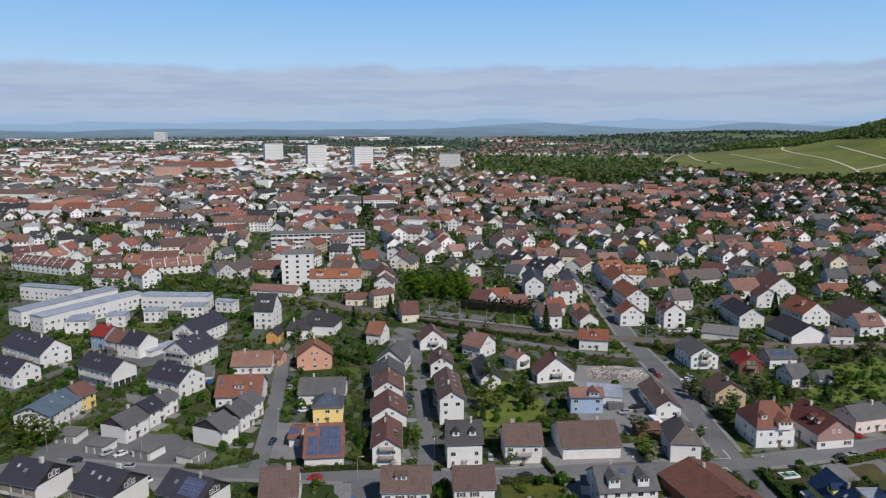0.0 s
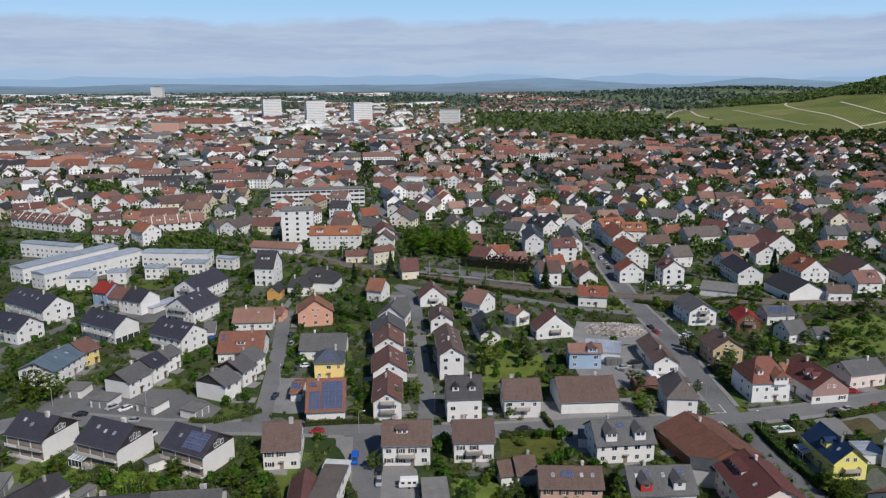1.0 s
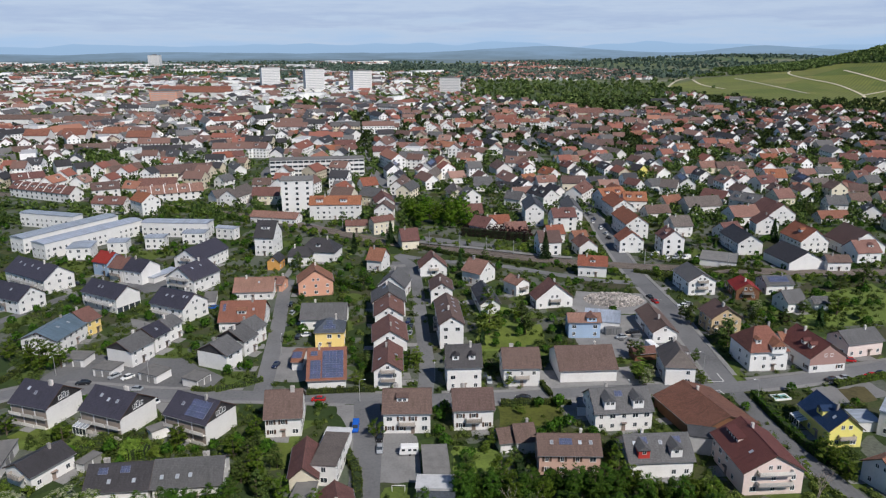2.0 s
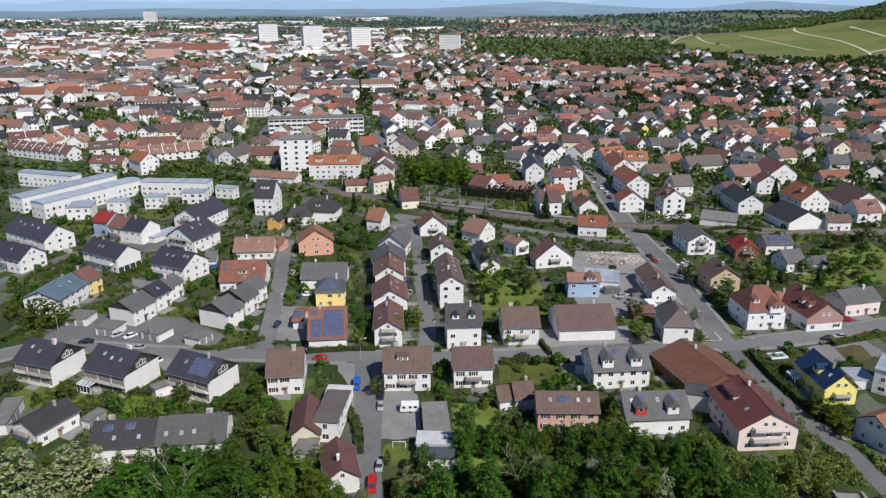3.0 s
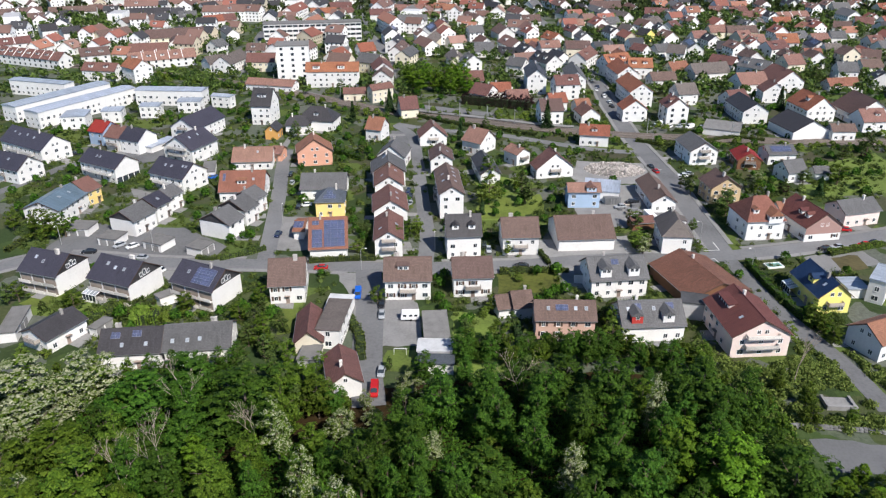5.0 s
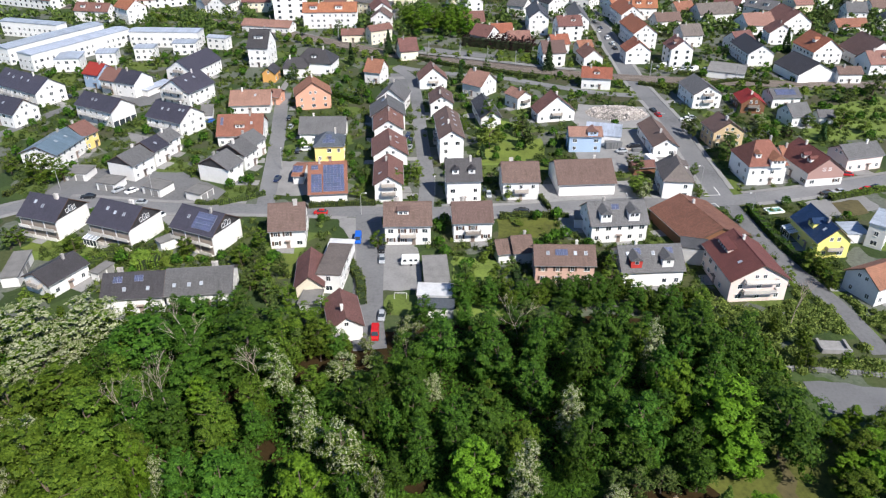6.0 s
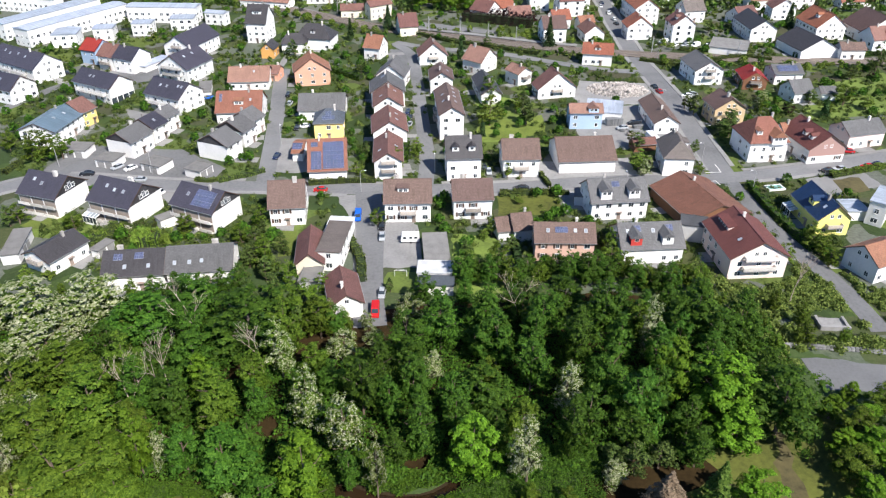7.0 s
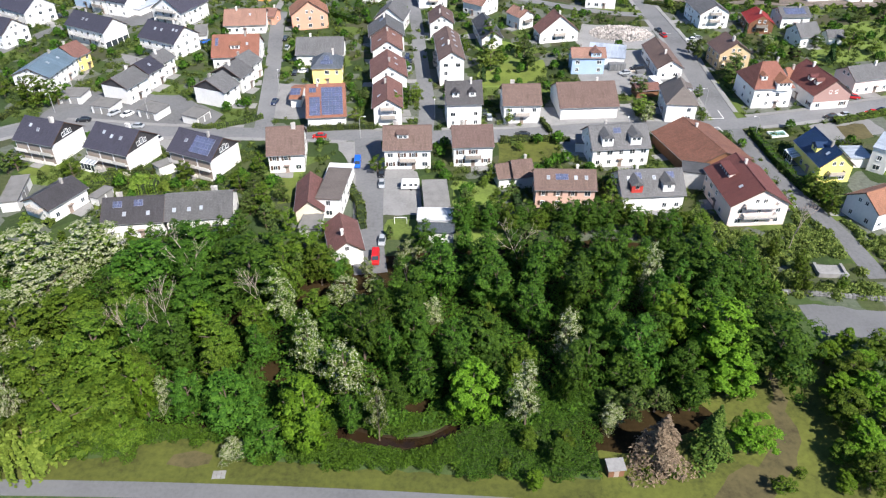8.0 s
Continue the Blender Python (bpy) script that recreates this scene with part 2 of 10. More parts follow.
# litter kept near black: the shade under trees is put into its colour
M_LITTER = surface("leaf_litter_with_shade", (0.032, 0.021, 0.008), 0.95, 0.35, 1.5, 0.2, 0.3, spec=0.1)
M_PAINT = surface("white_road_paint", (0.62, 0.62, 0.60), 0.8, 0.15, 3.0, 0.5, 0.0)
M_TOWERGLASS = surface("grey_curtained_glazing", (0.40, 0.41, 0.42), 0.45, 0.2, 0.6, 0.3, 0.0, spec=0.2)
# dark green painted in for the shade between the hedge leaves
M_CORE = surface("hedge_inner_shade", (0.020, 0.035, 0.010), 0.95, 0.3, 2, 0.5, 0.0)
M_DRYSOIL = surface("dry_trodden_earth", (0.086, 0.073, 0.030), 0.95, 0.35, 1.0, 0.15, 0.3)
# leaf colour paled and blued to carry the haze of distance
M_HAZELEAF = leaves("haze_painted_leaves", (0.085, 0.13, 0.10), (0.14, 0.19, 0.14), 0.2)


def paint(name, col):
    return surface(name, col, 0.25, 0.03, 1.0, 0.3, 0.0, per_object=0.03, spec=0.6)


CAR = {"red": paint("red_car_paint", (0.42, 0.015, 0.015)), "blue": paint("blue_car_paint", (0.015, 0.11, 0.50)),
       "white": paint("white_car_paint", (0.75, 0.75, 0.74)), "silver": paint("silver_car_paint", (0.36, 0.38, 0.40)),
       "black": paint("black_car_paint", (0.018, 0.019, 0.022)), "navy": paint("dark_blue_car_paint", (0.02, 0.03, 0.07))}


# ---- building helpers ----
rng = random.Random(7)


def link_mesh(name, me, parent=None, label=""):
    ob = new(name, me)
    if parent is not None:
        ob.parent = parent
    if label:
        ob["label"] = label
    return ob


def part(name, bm, material, parent, label=""):
    """Links a bmesh as one mesh object under a thing or a part."""
    me = bpy.data.meshes.new(name)
    bm.to_mesh(me)
    bm.free()
    for m in (material if isinstance(material, (list, tuple)) else [material]):
        me.materials.append(m)
    return link_mesh(name, me, parent, label)


def thing(name, x, y, z, yaw, label, category, group="", kind=""):
    ob = new(name)
    ob.empty_display_size = 0.5
    ob.matrix_world = pose(x, y, z, 0, 0, yaw)
    return tagged(ob, label, category, group, kind)


def box(bm, x0, y0, z0, x1, y1, z1, mat=0):
    v = [bm.verts.new(c) for c in ((x0, y0, z0), (x1, y0, z0), (x1, y1, z0), (x0, y1, z0), (x0, y0, z1), (x1, y0, z1), (x1, y1, z1), (x0, y1, z1))]
    for idx in ((3, 2, 1, 0), (4, 5, 6, 7), (0, 1, 5, 4), (1, 2, 6, 5), (2, 3, 7, 6), (3, 0, 4, 7)):
        f = bm.faces.new([v[i] for i in idx])
        f.material_index = mat
    return v


def prism_x(bm, prof, x0, x1, mat=0):
    """A closed profile of (y, z) corners, counter-clockwise seen from +x, drawn out along x."""
    a = [bm.verts.new((x0, y, z)) for y, z in prof]
    b = [bm.verts.new((x1, y, z)) for y, z in prof]
    n = len(prof)
    fs = [bm.faces.new(list(reversed(a))), bm.faces.new(b)]
    for i in range(n):
        j = (i + 1) % n
        fs.append(bm.faces.new((a[i], a[j], b[j], b[i])))
    for f in fs:
        f.material_index = mat


def tube(bm, a, b, r0, r1, n=6):
    a, b = Vector(a), Vector(b)
    d = (b - a).normalized()
    u = d.orthogonal().normalized()
    w = d.cross(u)
    r = [[bm.verts.new(p + (u * cos(2 * pi * k / n) + w * sin(2 * pi * k / n)) * rad) for k in range(n)] for p, rad in ((a, r0), (b, r1))]
    for k in range(n):
        j = (k + 1) % n
        bm.faces.new((r[0][k], r[0][j], r[1][j], r[1][k]))
    bm.faces.new(r[1])
    bm.faces.new(list(reversed(r[0])))


def smooth01(t):
    t = min(1.0, max(0.0, t))
    return t * t * (3 - 2 * t)


def terrain(x, y):
    """Flat valley floor; a vineyard hill to the east, further ridges behind it."""
    h = 200 * math.exp(-((x - 1700) / 560) ** 2 - ((y - 1900) / 500) ** 2)
    h += 40 * math.exp(-((x - 1500) / 700) ** 2 - ((y - 3500) / 900) ** 2)
    return h if h > 0.4 else 0.0


def curve_points(pts, step=4.0):
    """Catmull-Rom through the given corners."""
    P = [Vector((*p, 0)) for p in pts]
    P = [2 * P[0] - P[1]] + P + [2 * P[-1] - P[-2]]
    out = []
    for i in range(1, len(P) - 2):
        n = max(2, int((P[i + 1] - P[i]).length / step))
        for k in range(n):
            t = k / n
            a, b, c, d = P[i - 1:i + 3]
            out.append(0.5 * ((2 * b) + (c - a) * t + (2 * a - 5 * b + 4 * c - d) * t * t + (3 * b - a - 3 * c + d) * t ** 3))
    out.append(P[-2])
    return out


def strip_mesh(bm, pts, off0, off1, z0, thick, wobble=0.0):
    """A band beside a line, from off0 to off1 to its right, with real edges."""
    rows = []
    for i, p in enumerate(pts):
        d = (pts[min(i + 1, len(pts) - 1)] - pts[max(i - 1, 0)]).normalized()
        n = Vector((d.y, -d.x, 0))
        row = []
        for o, z in ((off0, z0 - thick), (off0, z0), (off1, z0), (off1, z0 - thick)):
            q = p + n * (o + (rng.uniform(-wobble, wobble) if wobble else 0))
            row.append(bm.verts.new((q.x, q.y, terrain(q.x, q.y) + z)))
        rows.append(row)
    for a, b in zip(rows, rows[1:]):
        for k in range(3):
            bm.faces.new((a[k], a[k + 1], b[k + 1], b[k]))


def ribbon(name, pts, width, z, material, label, category, wobble=0.0, step=4.0):
    bm = bmesh.new()
    strip_mesh(bm, curve_points(pts, step), -width / 2, width / 2, z, 0.3, wobble)
    bmesh.ops.recalc_face_normals(bm, faces=bm.faces)
    return tagged(part(name, bm, material, None), label, category, "", "structure")


ROADS = []


def road(name, pts, width, label, walks=True, z=0.05):
    ROADS.append((curve_points(pts, 6.0), width / 2 + (2.2 if walks else 0.6)))
    z += 0.006 * len(ROADS)
    ribbon(name, pts, width, z, M_ASPHALT, label, "road")
    if walks:
        WALKS.append((pts, width, len(ROADS) - 1))


WALKS = []


def pavements():
    """Raised pavements along the streets, left open where another street joins."""
    for pts, width, own in WALKS:
        line = curve_points(pts, 3.0)
        for s in (-1, 1):
            runs, run = [], []
            for i, p in enumerate(line):
                d = (line[min(i + 1, len(line) - 1)] - line[max(i - 1, 0)]).normalized()
                q = p + Vector((d.y, -d.x, 0)) * s * (width / 2 + 0.8)
                hit = any(hypot(a.x - q.x, a.y - q.y) < r + 0.4 for k, (rp, r) in enumerate(ROADS) if k != own for a in rp)
                if hit:
                    if len(run) > 2:
                        runs.append(run)
                    run = []
                else:
                    run.append(p)
            if len(run) > 2:
                runs.append(run)
            for run in runs:
                bm = bmesh.new()
                o = (width / 2, width / 2 + 1.6)
                strip_mesh(bm, run, min(s * o[0], s * o[1]), max(s * o[0], s * o[1]), 0.19, 0.4)
                bmesh.ops.recalc_face_normals(bm, faces=bm.faces)
                tagged(part("pavement", bm, M_KERB, None), "raised grey concrete pavement with a kerb along the road", "pavement", "", "structure")


def near_road(x, y, extra=0.0):
    for pts, r in ROADS:
        for p in pts:
            if abs(p.x - x) < r + extra + 4 and abs(p.y - y) < r + extra + 4 and hypot(p.x - x, p.y - y) < r + extra:
                return True
    return False


PAVED = []


def on_paving(x, y):
    """Whether a spot lies on a paved yard."""
    for c in PAVED:
        inside = False
        for (x0, y0), (x1, y1) in zip(c, c[1:] + c[:1]):
            if (y0 > y) != (y1 > y) and x < x0 + (y - y0) * (x1 - x0) / (y1 - y0):
                inside = not inside
        if inside:
            return True
    return False


def patch(name, corners, z, material, label, category="lawn", jag=0.5):
    """A flat piece of ground with a slightly ragged outline and a real edge."""
    if material in (M_PAVE, M_KERB, M_ASPHALT):
        PAVED.append(corners)
    bm = bmesh.new()
    ring = []
    for i, a in enumerate(corners):
        b = corners[(i + 1) % len(corners)]
        n = max(1, int(hypot(b[0] - a[0], b[1] - a[1]) / 2.5))
        for k in range(n):
            t = k / n
            ring.append((a[0] + (b[0] - a[0]) * t + rng.uniform(-jag, jag), a[1] + (b[1] - a[1]) * t + rng.uniform(-jag, jag)))
    top = [bm.verts.new((x, y, z)) for x, y in ring]
    low = [bm.verts.new((x, y, z - 0.2)) for x, y in ring]
    bm.faces.new(top)
    for i in range(len(ring)):
        j = (i + 1) % len(ring)
        bm.faces.new((low[i], low[j], top[j], top[i]))
    bmesh.ops.triangulate(bm, faces=[f for f in bm.faces if len(f.verts) > 4])
    bmesh.ops.recalc_face_normals(bm, faces=bm.faces)
    return tagged(part(name, bm, material, None), label, category, "", "structure")


# ---- shared small meshes ----
SHARED = {}


def shared(key, build, material):
    if key not in SHARED:
        bm = bmesh.new()
        build(bm)
        me = bpy.data.meshes.new(key[0] if isinstance(key, tuple) else key)
        bm.to_mesh(me)
        bm.free()
        me.materials.append(material)
        SHARED[key] = me
    return SHARED[key]


def put(name, me, parent, x, y, z, yaw=0.0, rx=0.0, label=""):
    ob = link_mesh(name, me, parent, label)
    ob.matrix_basis = pose(x, y, z, rx, 0, yaw)
    return ob


def window(parent, x, y, z, yaw, w=1.15, h=1.3, bars=1):
    """Frame proud of the wall with a sill; the pane sits back inside it. Local -y looks outwards."""
    def lattice(bm, glazed):
        t = 0.09
        xs = [-w / 2, -w / 2 + t]
        for k in range(1, bars + 1):
            c = -w / 2 + w * k / (bars + 1)
            xs += [c - 0.035, c + 0.035]
        xs += [w / 2 - t, w / 2]
        zs = [-0.06, t * 0.6, h - t, h]
        solid = lambda i, j: 0 <= i < len(xs) - 1 and 0 <= j < 3 and (i % 2 == 0 or j != 1)
        depth = lambda i, j: -0.07 if solid(i, j) else (-0.02 if glazed else None)
        pt = {}

        def vert(i, j, y):
            if (i, j, y) not in pt:
                pt[i, j, y] = bm.verts.new((xs[i], y - (0.06 if j < 2 and zs[j] < 0 and y < -0.05 else 0), zs[j]))
            return pt[i, j, y]
        for i in range(len(xs) - 1):
            for j in range(3):
                y = depth(i, j)
                if y is not None:
                    f = bm.faces.new((vert(i, j, y), vert(i + 1, j, y), vert(i + 1, j + 1, y), vert(i, j + 1, y)))
                    f.material_index = 0 if solid(i, j) else 1
                if solid(i, j):
                    for (p, q), (di, dj) in ((((i, j), (i + 1, j)), (0, -1)), (((i + 1, j), (i + 1, j + 1)), (1, 0)), (((i + 1, j + 1), (i, j + 1)), (0, 1)), (((i, j + 1), (i, j)), (-1, 0))):
                        if not solid(i + di, j + dj):
                            back = -0.02 if glazed and 0 <= i + di < len(xs) - 1 and 0 <= j + dj < 3 else 0.05
                            bm.faces.new((vert(*p, -0.07), vert(*p, back), vert(*q, back), vert(*q, -0.07)))
        bmesh.ops.recalc_face_normals(bm, faces=bm.faces)

    def glass(bm):
        box(bm, -w / 2 + 0.05, -0.025, 0.03, w / 2 - 0.05, 0.03, h - 0.05)
    if hypot(*parent.matrix_world.translation[:2]) > 325:
        me = shared(("glazed_window", w, h, bars), lambda bm: lattice(bm, True), M_FRAME)
        if len(me.materials) < 2:
            me.materials.append(M_GLASS)
        put("window", me, parent, x, y, z, yaw)
        return
    f = put("window", shared(("window_frame", w, h, bars), lambda bm: lattice(bm, False), M_FRAME), parent, x, y, z, yaw)
    put("pane", shared(("pane", w, h), glass, M_GLASS), f, 0, 0, 0)


def shutters(parent, x, y, z, yaw, w, h):
    def leaf(bm):
        box(bm, -0.28, -0.09, 0, 0.28, -0.03, h)
        bmesh.ops.bevel(bm, geom=bm.edges[:], offset=0.015, segments=1, affect='EDGES')
    for s in (-1, 1):
        o = (w / 2 + 0.34) * s
        put("shutter", shared(("shutter", h), leaf, M_TRIM), parent, x + o * cos(radians(yaw)), y + o * sin(radians(yaw)), z, yaw, 0, "dark brown wooden shutter")


def solar(parent, roof_p, side, half_w, eave, x0, x1, s0, s1, cw=1.05, ch=1.65):
    """Panels laid on a roof slope: side -1 or +1 in y; x0..x1 along the ridge, s0..s1 down the slope from the ridge."""
    def panel(bm):
        box(bm, -cw / 2 + 0.02, -ch / 2 + 0.02, 0.02, cw / 2 - 0.02, ch / 2 - 0.02, 0.085)

    def rim(bm):
        box(bm, -cw / 2 + 0.01, -ch / 2 + 0.01, 0.0, cw / 2 - 0.01, ch / 2 - 0.01, 0.07)
    me = shared(("solar_cells", cw, ch), panel, M_PANEL)
    mr = shared(("solar_rim", cw, ch), rim, M_PANELF)
    p = radians(roof_p)
    nx, ns = max(1, int((x1 - x0) / cw)), max(1, int((s1 - s0) / ch))
    for i in range(nx):
        for j in range(ns):
            s = s0 + (j + 0.5) * ch
            yy, zz = side * s * cos(p), eave + half_w * tan(p) - s * sin(p) + 0.08
            o = put("solar_panel", mr, parent, x0 + (i + 0.5) * cw, yy, zz, 0, -side * roof_p)
            put("glass", me, o, 0, 0, 0)


def chimney(parent, x, y, z0, z1, s=0.6):
    def stack(bm):
        h = 1.0
        box(bm, -s / 2, -s / 2, 0, s / 2, s / 2, h)
        box(bm, -s / 2 - 0.08, -s / 2 - 0.08, h, s / 2 + 0.08, s / 2 + 0.08, h + 0.08)
        box(bm, -s / 3, -s / 3, h + 0.08, s / 3, s / 3, h + 0.16)
    o = put("chimney", shared(("chimney", s), stack, M_CHIM), parent, x, y, z0)
    o.scale = (1, 1, z1 - z0)


def skylight(parent, roof_p, side, half_w, eave, x, s, w=0.8, h=1.1):
    def rim(bm):
        t = 0.1
        box(bm, -w / 2, -h / 2, 0, w / 2, -h / 2 + t, 0.12)
        box(bm, -w / 2, h / 2 - t, 0, w / 2, h / 2, 0.12)
        box(bm, -w / 2, -h / 2 + t, 0, -w / 2 + t, h / 2 - t, 0.12)
        box(bm, w / 2 - t, -h / 2 + t, 0, w / 2, h / 2 - t, 0.12)

    def glass(bm):
        box(bm, -w / 2 + 0.08, -h / 2 + 0.08, 0.01, w / 2 - 0.08, h / 2 - 0.08, 0.09)
    p = radians(roof_p)
    o = put("skylight", shared(("skylight", w, h), rim, M_PANELF), parent, x, side * s * cos(p), eave + half_w * tan(p) - s * sin(p) + 0.02, 0, -side * roof_p)
    put("pane", shared(("sky_pane", w, h), glass, M_SKYGLASS), o, 0, 0, 0)


M_SKYGLASS = surface("pale_skylight_glass", (0.42, 0.46, 0.50), 0.1, 0.05, 1, 0.3, 0.0, per_object=0.4, spec=0.8)


def dormer(parent, roof_p, side, half_w, eave, x, s, w, h, wallm, roofm, gabled=True):
    """A dormer whose front stands s metres down the slope from the ridge."""
    p = radians(roof_p)
    ridge = eave + half_w * tan(p)
    yf = s * cos(p)
    zf = ridge - s * sin(p)
    zt = zf + h
    back = max(0.0, (ridge - zt) / tan(p))
    bm = bmesh.new()
    for v in box(bm, -w / 2, -yf, zf - 0.3, w / 2, -back + 0.3, zt):
        pass
    o = part("dormer", bm, wallm, parent)
    o.matrix_basis = pose(x, 0, 0, 0, 0, 0 if side < 0 else 180)
    bm = bmesh.new()
    e = 0.3
    if gabled:
        top = zt + w * 0.38
        bk = max(0.0, (ridge - top) / tan(p)) - 0.2
        a = [bm.verts.new(c) for c in ((-w / 2 - e, -yf - e, zt - 0.1), (w / 2 + e, -yf - e, zt - 0.1), (0, -yf - e, top), (-w / 2 - e, -back + 0.3, zt - 0.1), (w / 2 + e, -back + 0.3, zt - 0.1), (0, -bk, top))]
        for f in ((0, 1, 2), (0, 2, 5, 3), (1, 4, 5, 2), (0, 3, 4, 1)):
            bm.faces.new([a[i] for i in f])
    else:
        v = box(bm, -w / 2 - e, -yf - e, zt, w / 2 + e, -back + 0.6, zt + 0.16)
        for k in (2, 3, 6, 7):
            v[k].co.z += 0.35
    bmesh.ops.recalc_face_normals(bm, faces=bm.faces)
    part("dormer_roof", bm, roofm, o)
    n = max(1, int(w / 1.5))
    for k in range(n):
        def wf(bm2):
            box(bm2, -0.5, -0.06, 0, 0.5, 0.03, 0.95)
            box(bm2, -0.42, -0.075, 0.08, -0.03, -0.05, 0.87)
            box(bm2, 0.03, -0.075, 0.08, 0.42, -0.05, 0.87)
        me = shared("dormer_window", wf, M_FRAME)
        if len(me.materials) < 2:
            me.materials.append(M_GLASS)
            for pf in me.polygons:
                pf.material_index = 1 if pf.index >= 6 else 0
        put("window", me, o, (k - (n - 1) / 2) * 1.25, -yf, zt - 1.15)


def balcony(parent, x, y, z, yaw, w=3.4, d=1.4, mat=None):
    def slab(bm):
        box(bm, -w / 2, -d, -0.18, w / 2, 0.0, 0.0)
        for a in (-w / 2 + 0.04, w / 2 - 0.04):
            box(bm, a - 0.04, -d, 0, a + 0.04, -d + 0.08, 1.05)

    def rail(bm):
        box(bm, -w / 2, -d - 0.03, 1.0, w / 2, -d + 0.05, 1.08)
        for k in range(5):
            zz = 0.12 + k * 0.18
            box(bm, -w / 2, -d - 0.01, zz, w / 2, -d + 0.02, zz + 0.14)
            for a in (-w / 2, w / 2):
                box(bm, a - 0.02, -d + 0.02, zz, a + 0.02, 0.0, zz + 0.14)
    o = put("balcony", shared(("balcony", w, d), slab, M_PAVE), parent, x, y, z, yaw)
    mt = mat or M_RAIL
    put("railing", shared(("railing", w, d, mt.name), rail, mt), o, 0, 0, 0)


HOUSES = []


def house(x, y, yaw, L, W, eave, pitch, wall, roof, label, chimneys=1, dormers=(), sky=(), panels=(), balconies=0, clad=False,
          shutter=False, hip=0.0, halfhip=0.0, big=1.15, gwin=True, group="houses of the town", over=0.45, name="house", windows=True, bw=4.2, garage=0, gable_glazing=False, loggia=False):
    """A rendered house: ridge along local x, roof plan L x W, eaves at height eave.
    dormers: (side, x, s, w, h, gabled); sky: (side, x, s); panels: (side, x0, x1, s0, s1)."""
    z0 = terrain(x, y)
    h = thing(name, x, y, z0, yaw, label, "house", group)
    HOUSES.append((x, y, hypot(L, W) / 2, L, W, yaw))
    wm, rm = WALL[wall], ROOF[roof]
    tp = tan(radians(pitch))
    wl, ww = L / 2 - over, W / 2 - over * 1.1
    ridge = eave + W / 2 * tp
    top = lambda yy: eave + (W / 2 - abs(yy)) * tp - 0.16
    bm = bmesh.new()
    if hip:
        box(bm, -wl, -ww, -0.3, wl, ww, eave - 0.05)
    else:
        prism_x(bm, [(-ww, -0.3), (ww, -0.3), (ww, top(ww)), (0, top(0)), (-ww, top(ww))], -wl, wl)
    bmesh.ops.recalc_face_normals(bm, faces=bm.faces)
    part("wall", bm, wm, h)
    bm = bmesh.new()
    if hip:
        k = hip * W / 2
        v = [bm.verts.new(c) for c in ((-L / 2, -W / 2, eave), (L / 2, -W / 2, eave), (L / 2, W / 2, eave), (-L / 2, W / 2, eave),
                                       (-L / 2 + k, 0, ridge), (L / 2 - k, 0, ridge))]
        u = [bm.verts.new(c) for c in ((-L / 2, -W / 2, eave - .2), (L / 2, -W / 2, eave - .2), (L / 2, W / 2, eave - .2), (-L / 2, W / 2, eave - .2))]
        for f in ((0, 1, 5, 4), (1, 2, 5), (2, 3, 4, 5), (3, 0, 4)):
            bm.faces.new([v[i] for i in f])
        for i in range(4):
            j = (i + 1) % 4
            bm.faces.new((u[i], u[j], v[j], v[i]))
        bm.faces.new(list(reversed(u)))
    else:
        prism_x(bm, [(-W / 2, eave - 0.2), (0, ridge - 0.24), (W / 2, eave - 0.2), (W / 2, eave), (0, ridge), (-W / 2, eave)], -L / 2, L / 2)
        if halfhip:
            for vv in bm.verts:
                if abs(vv.co.y) < 0.01:
                    vv.co.x *= 1 - halfhip
    bmesh.ops.recalc_face_normals(bm, faces=bm.faces)
    part("roof", bm, rm, h)
    # ridge cap, bargeboards and gutters
    if not hip:
        bm = bmesh.new()
        prism_x(bm, [(-0.17, ridge - 0.09), (0.17, ridge - 0.09), (0.09, ridge + 0.07), (-0.09, ridge + 0.07)], -L / 2 * (1 - halfhip), L / 2 * (1 - halfhip))
        bmesh.ops.recalc_face_normals(bm, faces=bm.faces)
        part("ridge_cap", bm, rm, h)
        if not halfhip and hypot(x, y) < 330:
            for s in (-1, 1):
                bm = bmesh.new()
                a = L / 2 * s
                prism_x(bm, [(-W / 2, eave - 0.27), (0, ridge - 0.30), (W / 2, eave - 0.27), (W / 2, eave - 0.04), (0, ridge - 0.04), (-W / 2, eave - 0.04)], min(a, a + 0.05 * s), max(a, a + 0.05 * s))
                bmesh.ops.recalc_face_normals(bm, faces=bm.faces)
                part("bargeboard", bm, M_TRIM, h)
    for s in (-1, 1) if hypot(x, y) < 330 else ():
        bm = bmesh.new()
        a = W / 2 * s
        box(bm, -L / 2, min(a, a + 0.12 * s), eave - 0.22, L / 2, max(a, a + 0.12 * s), eave - 0.09)
        part("gutter", bm, M_GUTTER, h)
    if clad and not hip:
        for s in (-1, 1):
            bm = bmesh.new()
            a = wl * s
            zc = eave - (2.4 if clad in WALL else 0.1)
            prism_x(bm, [(-ww, zc), (ww, zc), (ww, top(ww) + 0.05), (0, top(0) + 0.02), (-ww, top(ww) + 0.05)], min(a, a + 0.06 * s), max(a, a + 0.06 * s))
            bmesh.ops.recalc_face_normals(bm, faces=bm.faces)
            part("gable_cladding", bm, WALL[clad] if clad in WALL else ROOF["dark"], h, "dark rose boarding on the gable" if clad in WALL else "dark slate cladding on the gable")
    for k in range(chimneys):
        cx = (-0.2 + 0.45 * k) * L * (1 if (int(x) + k) % 2 else -1)
        yy = 0.35 if int(y) % 2 else -0.5
        chimney(h, cx, yy, ridge - 1.0, ridge + 0.9)
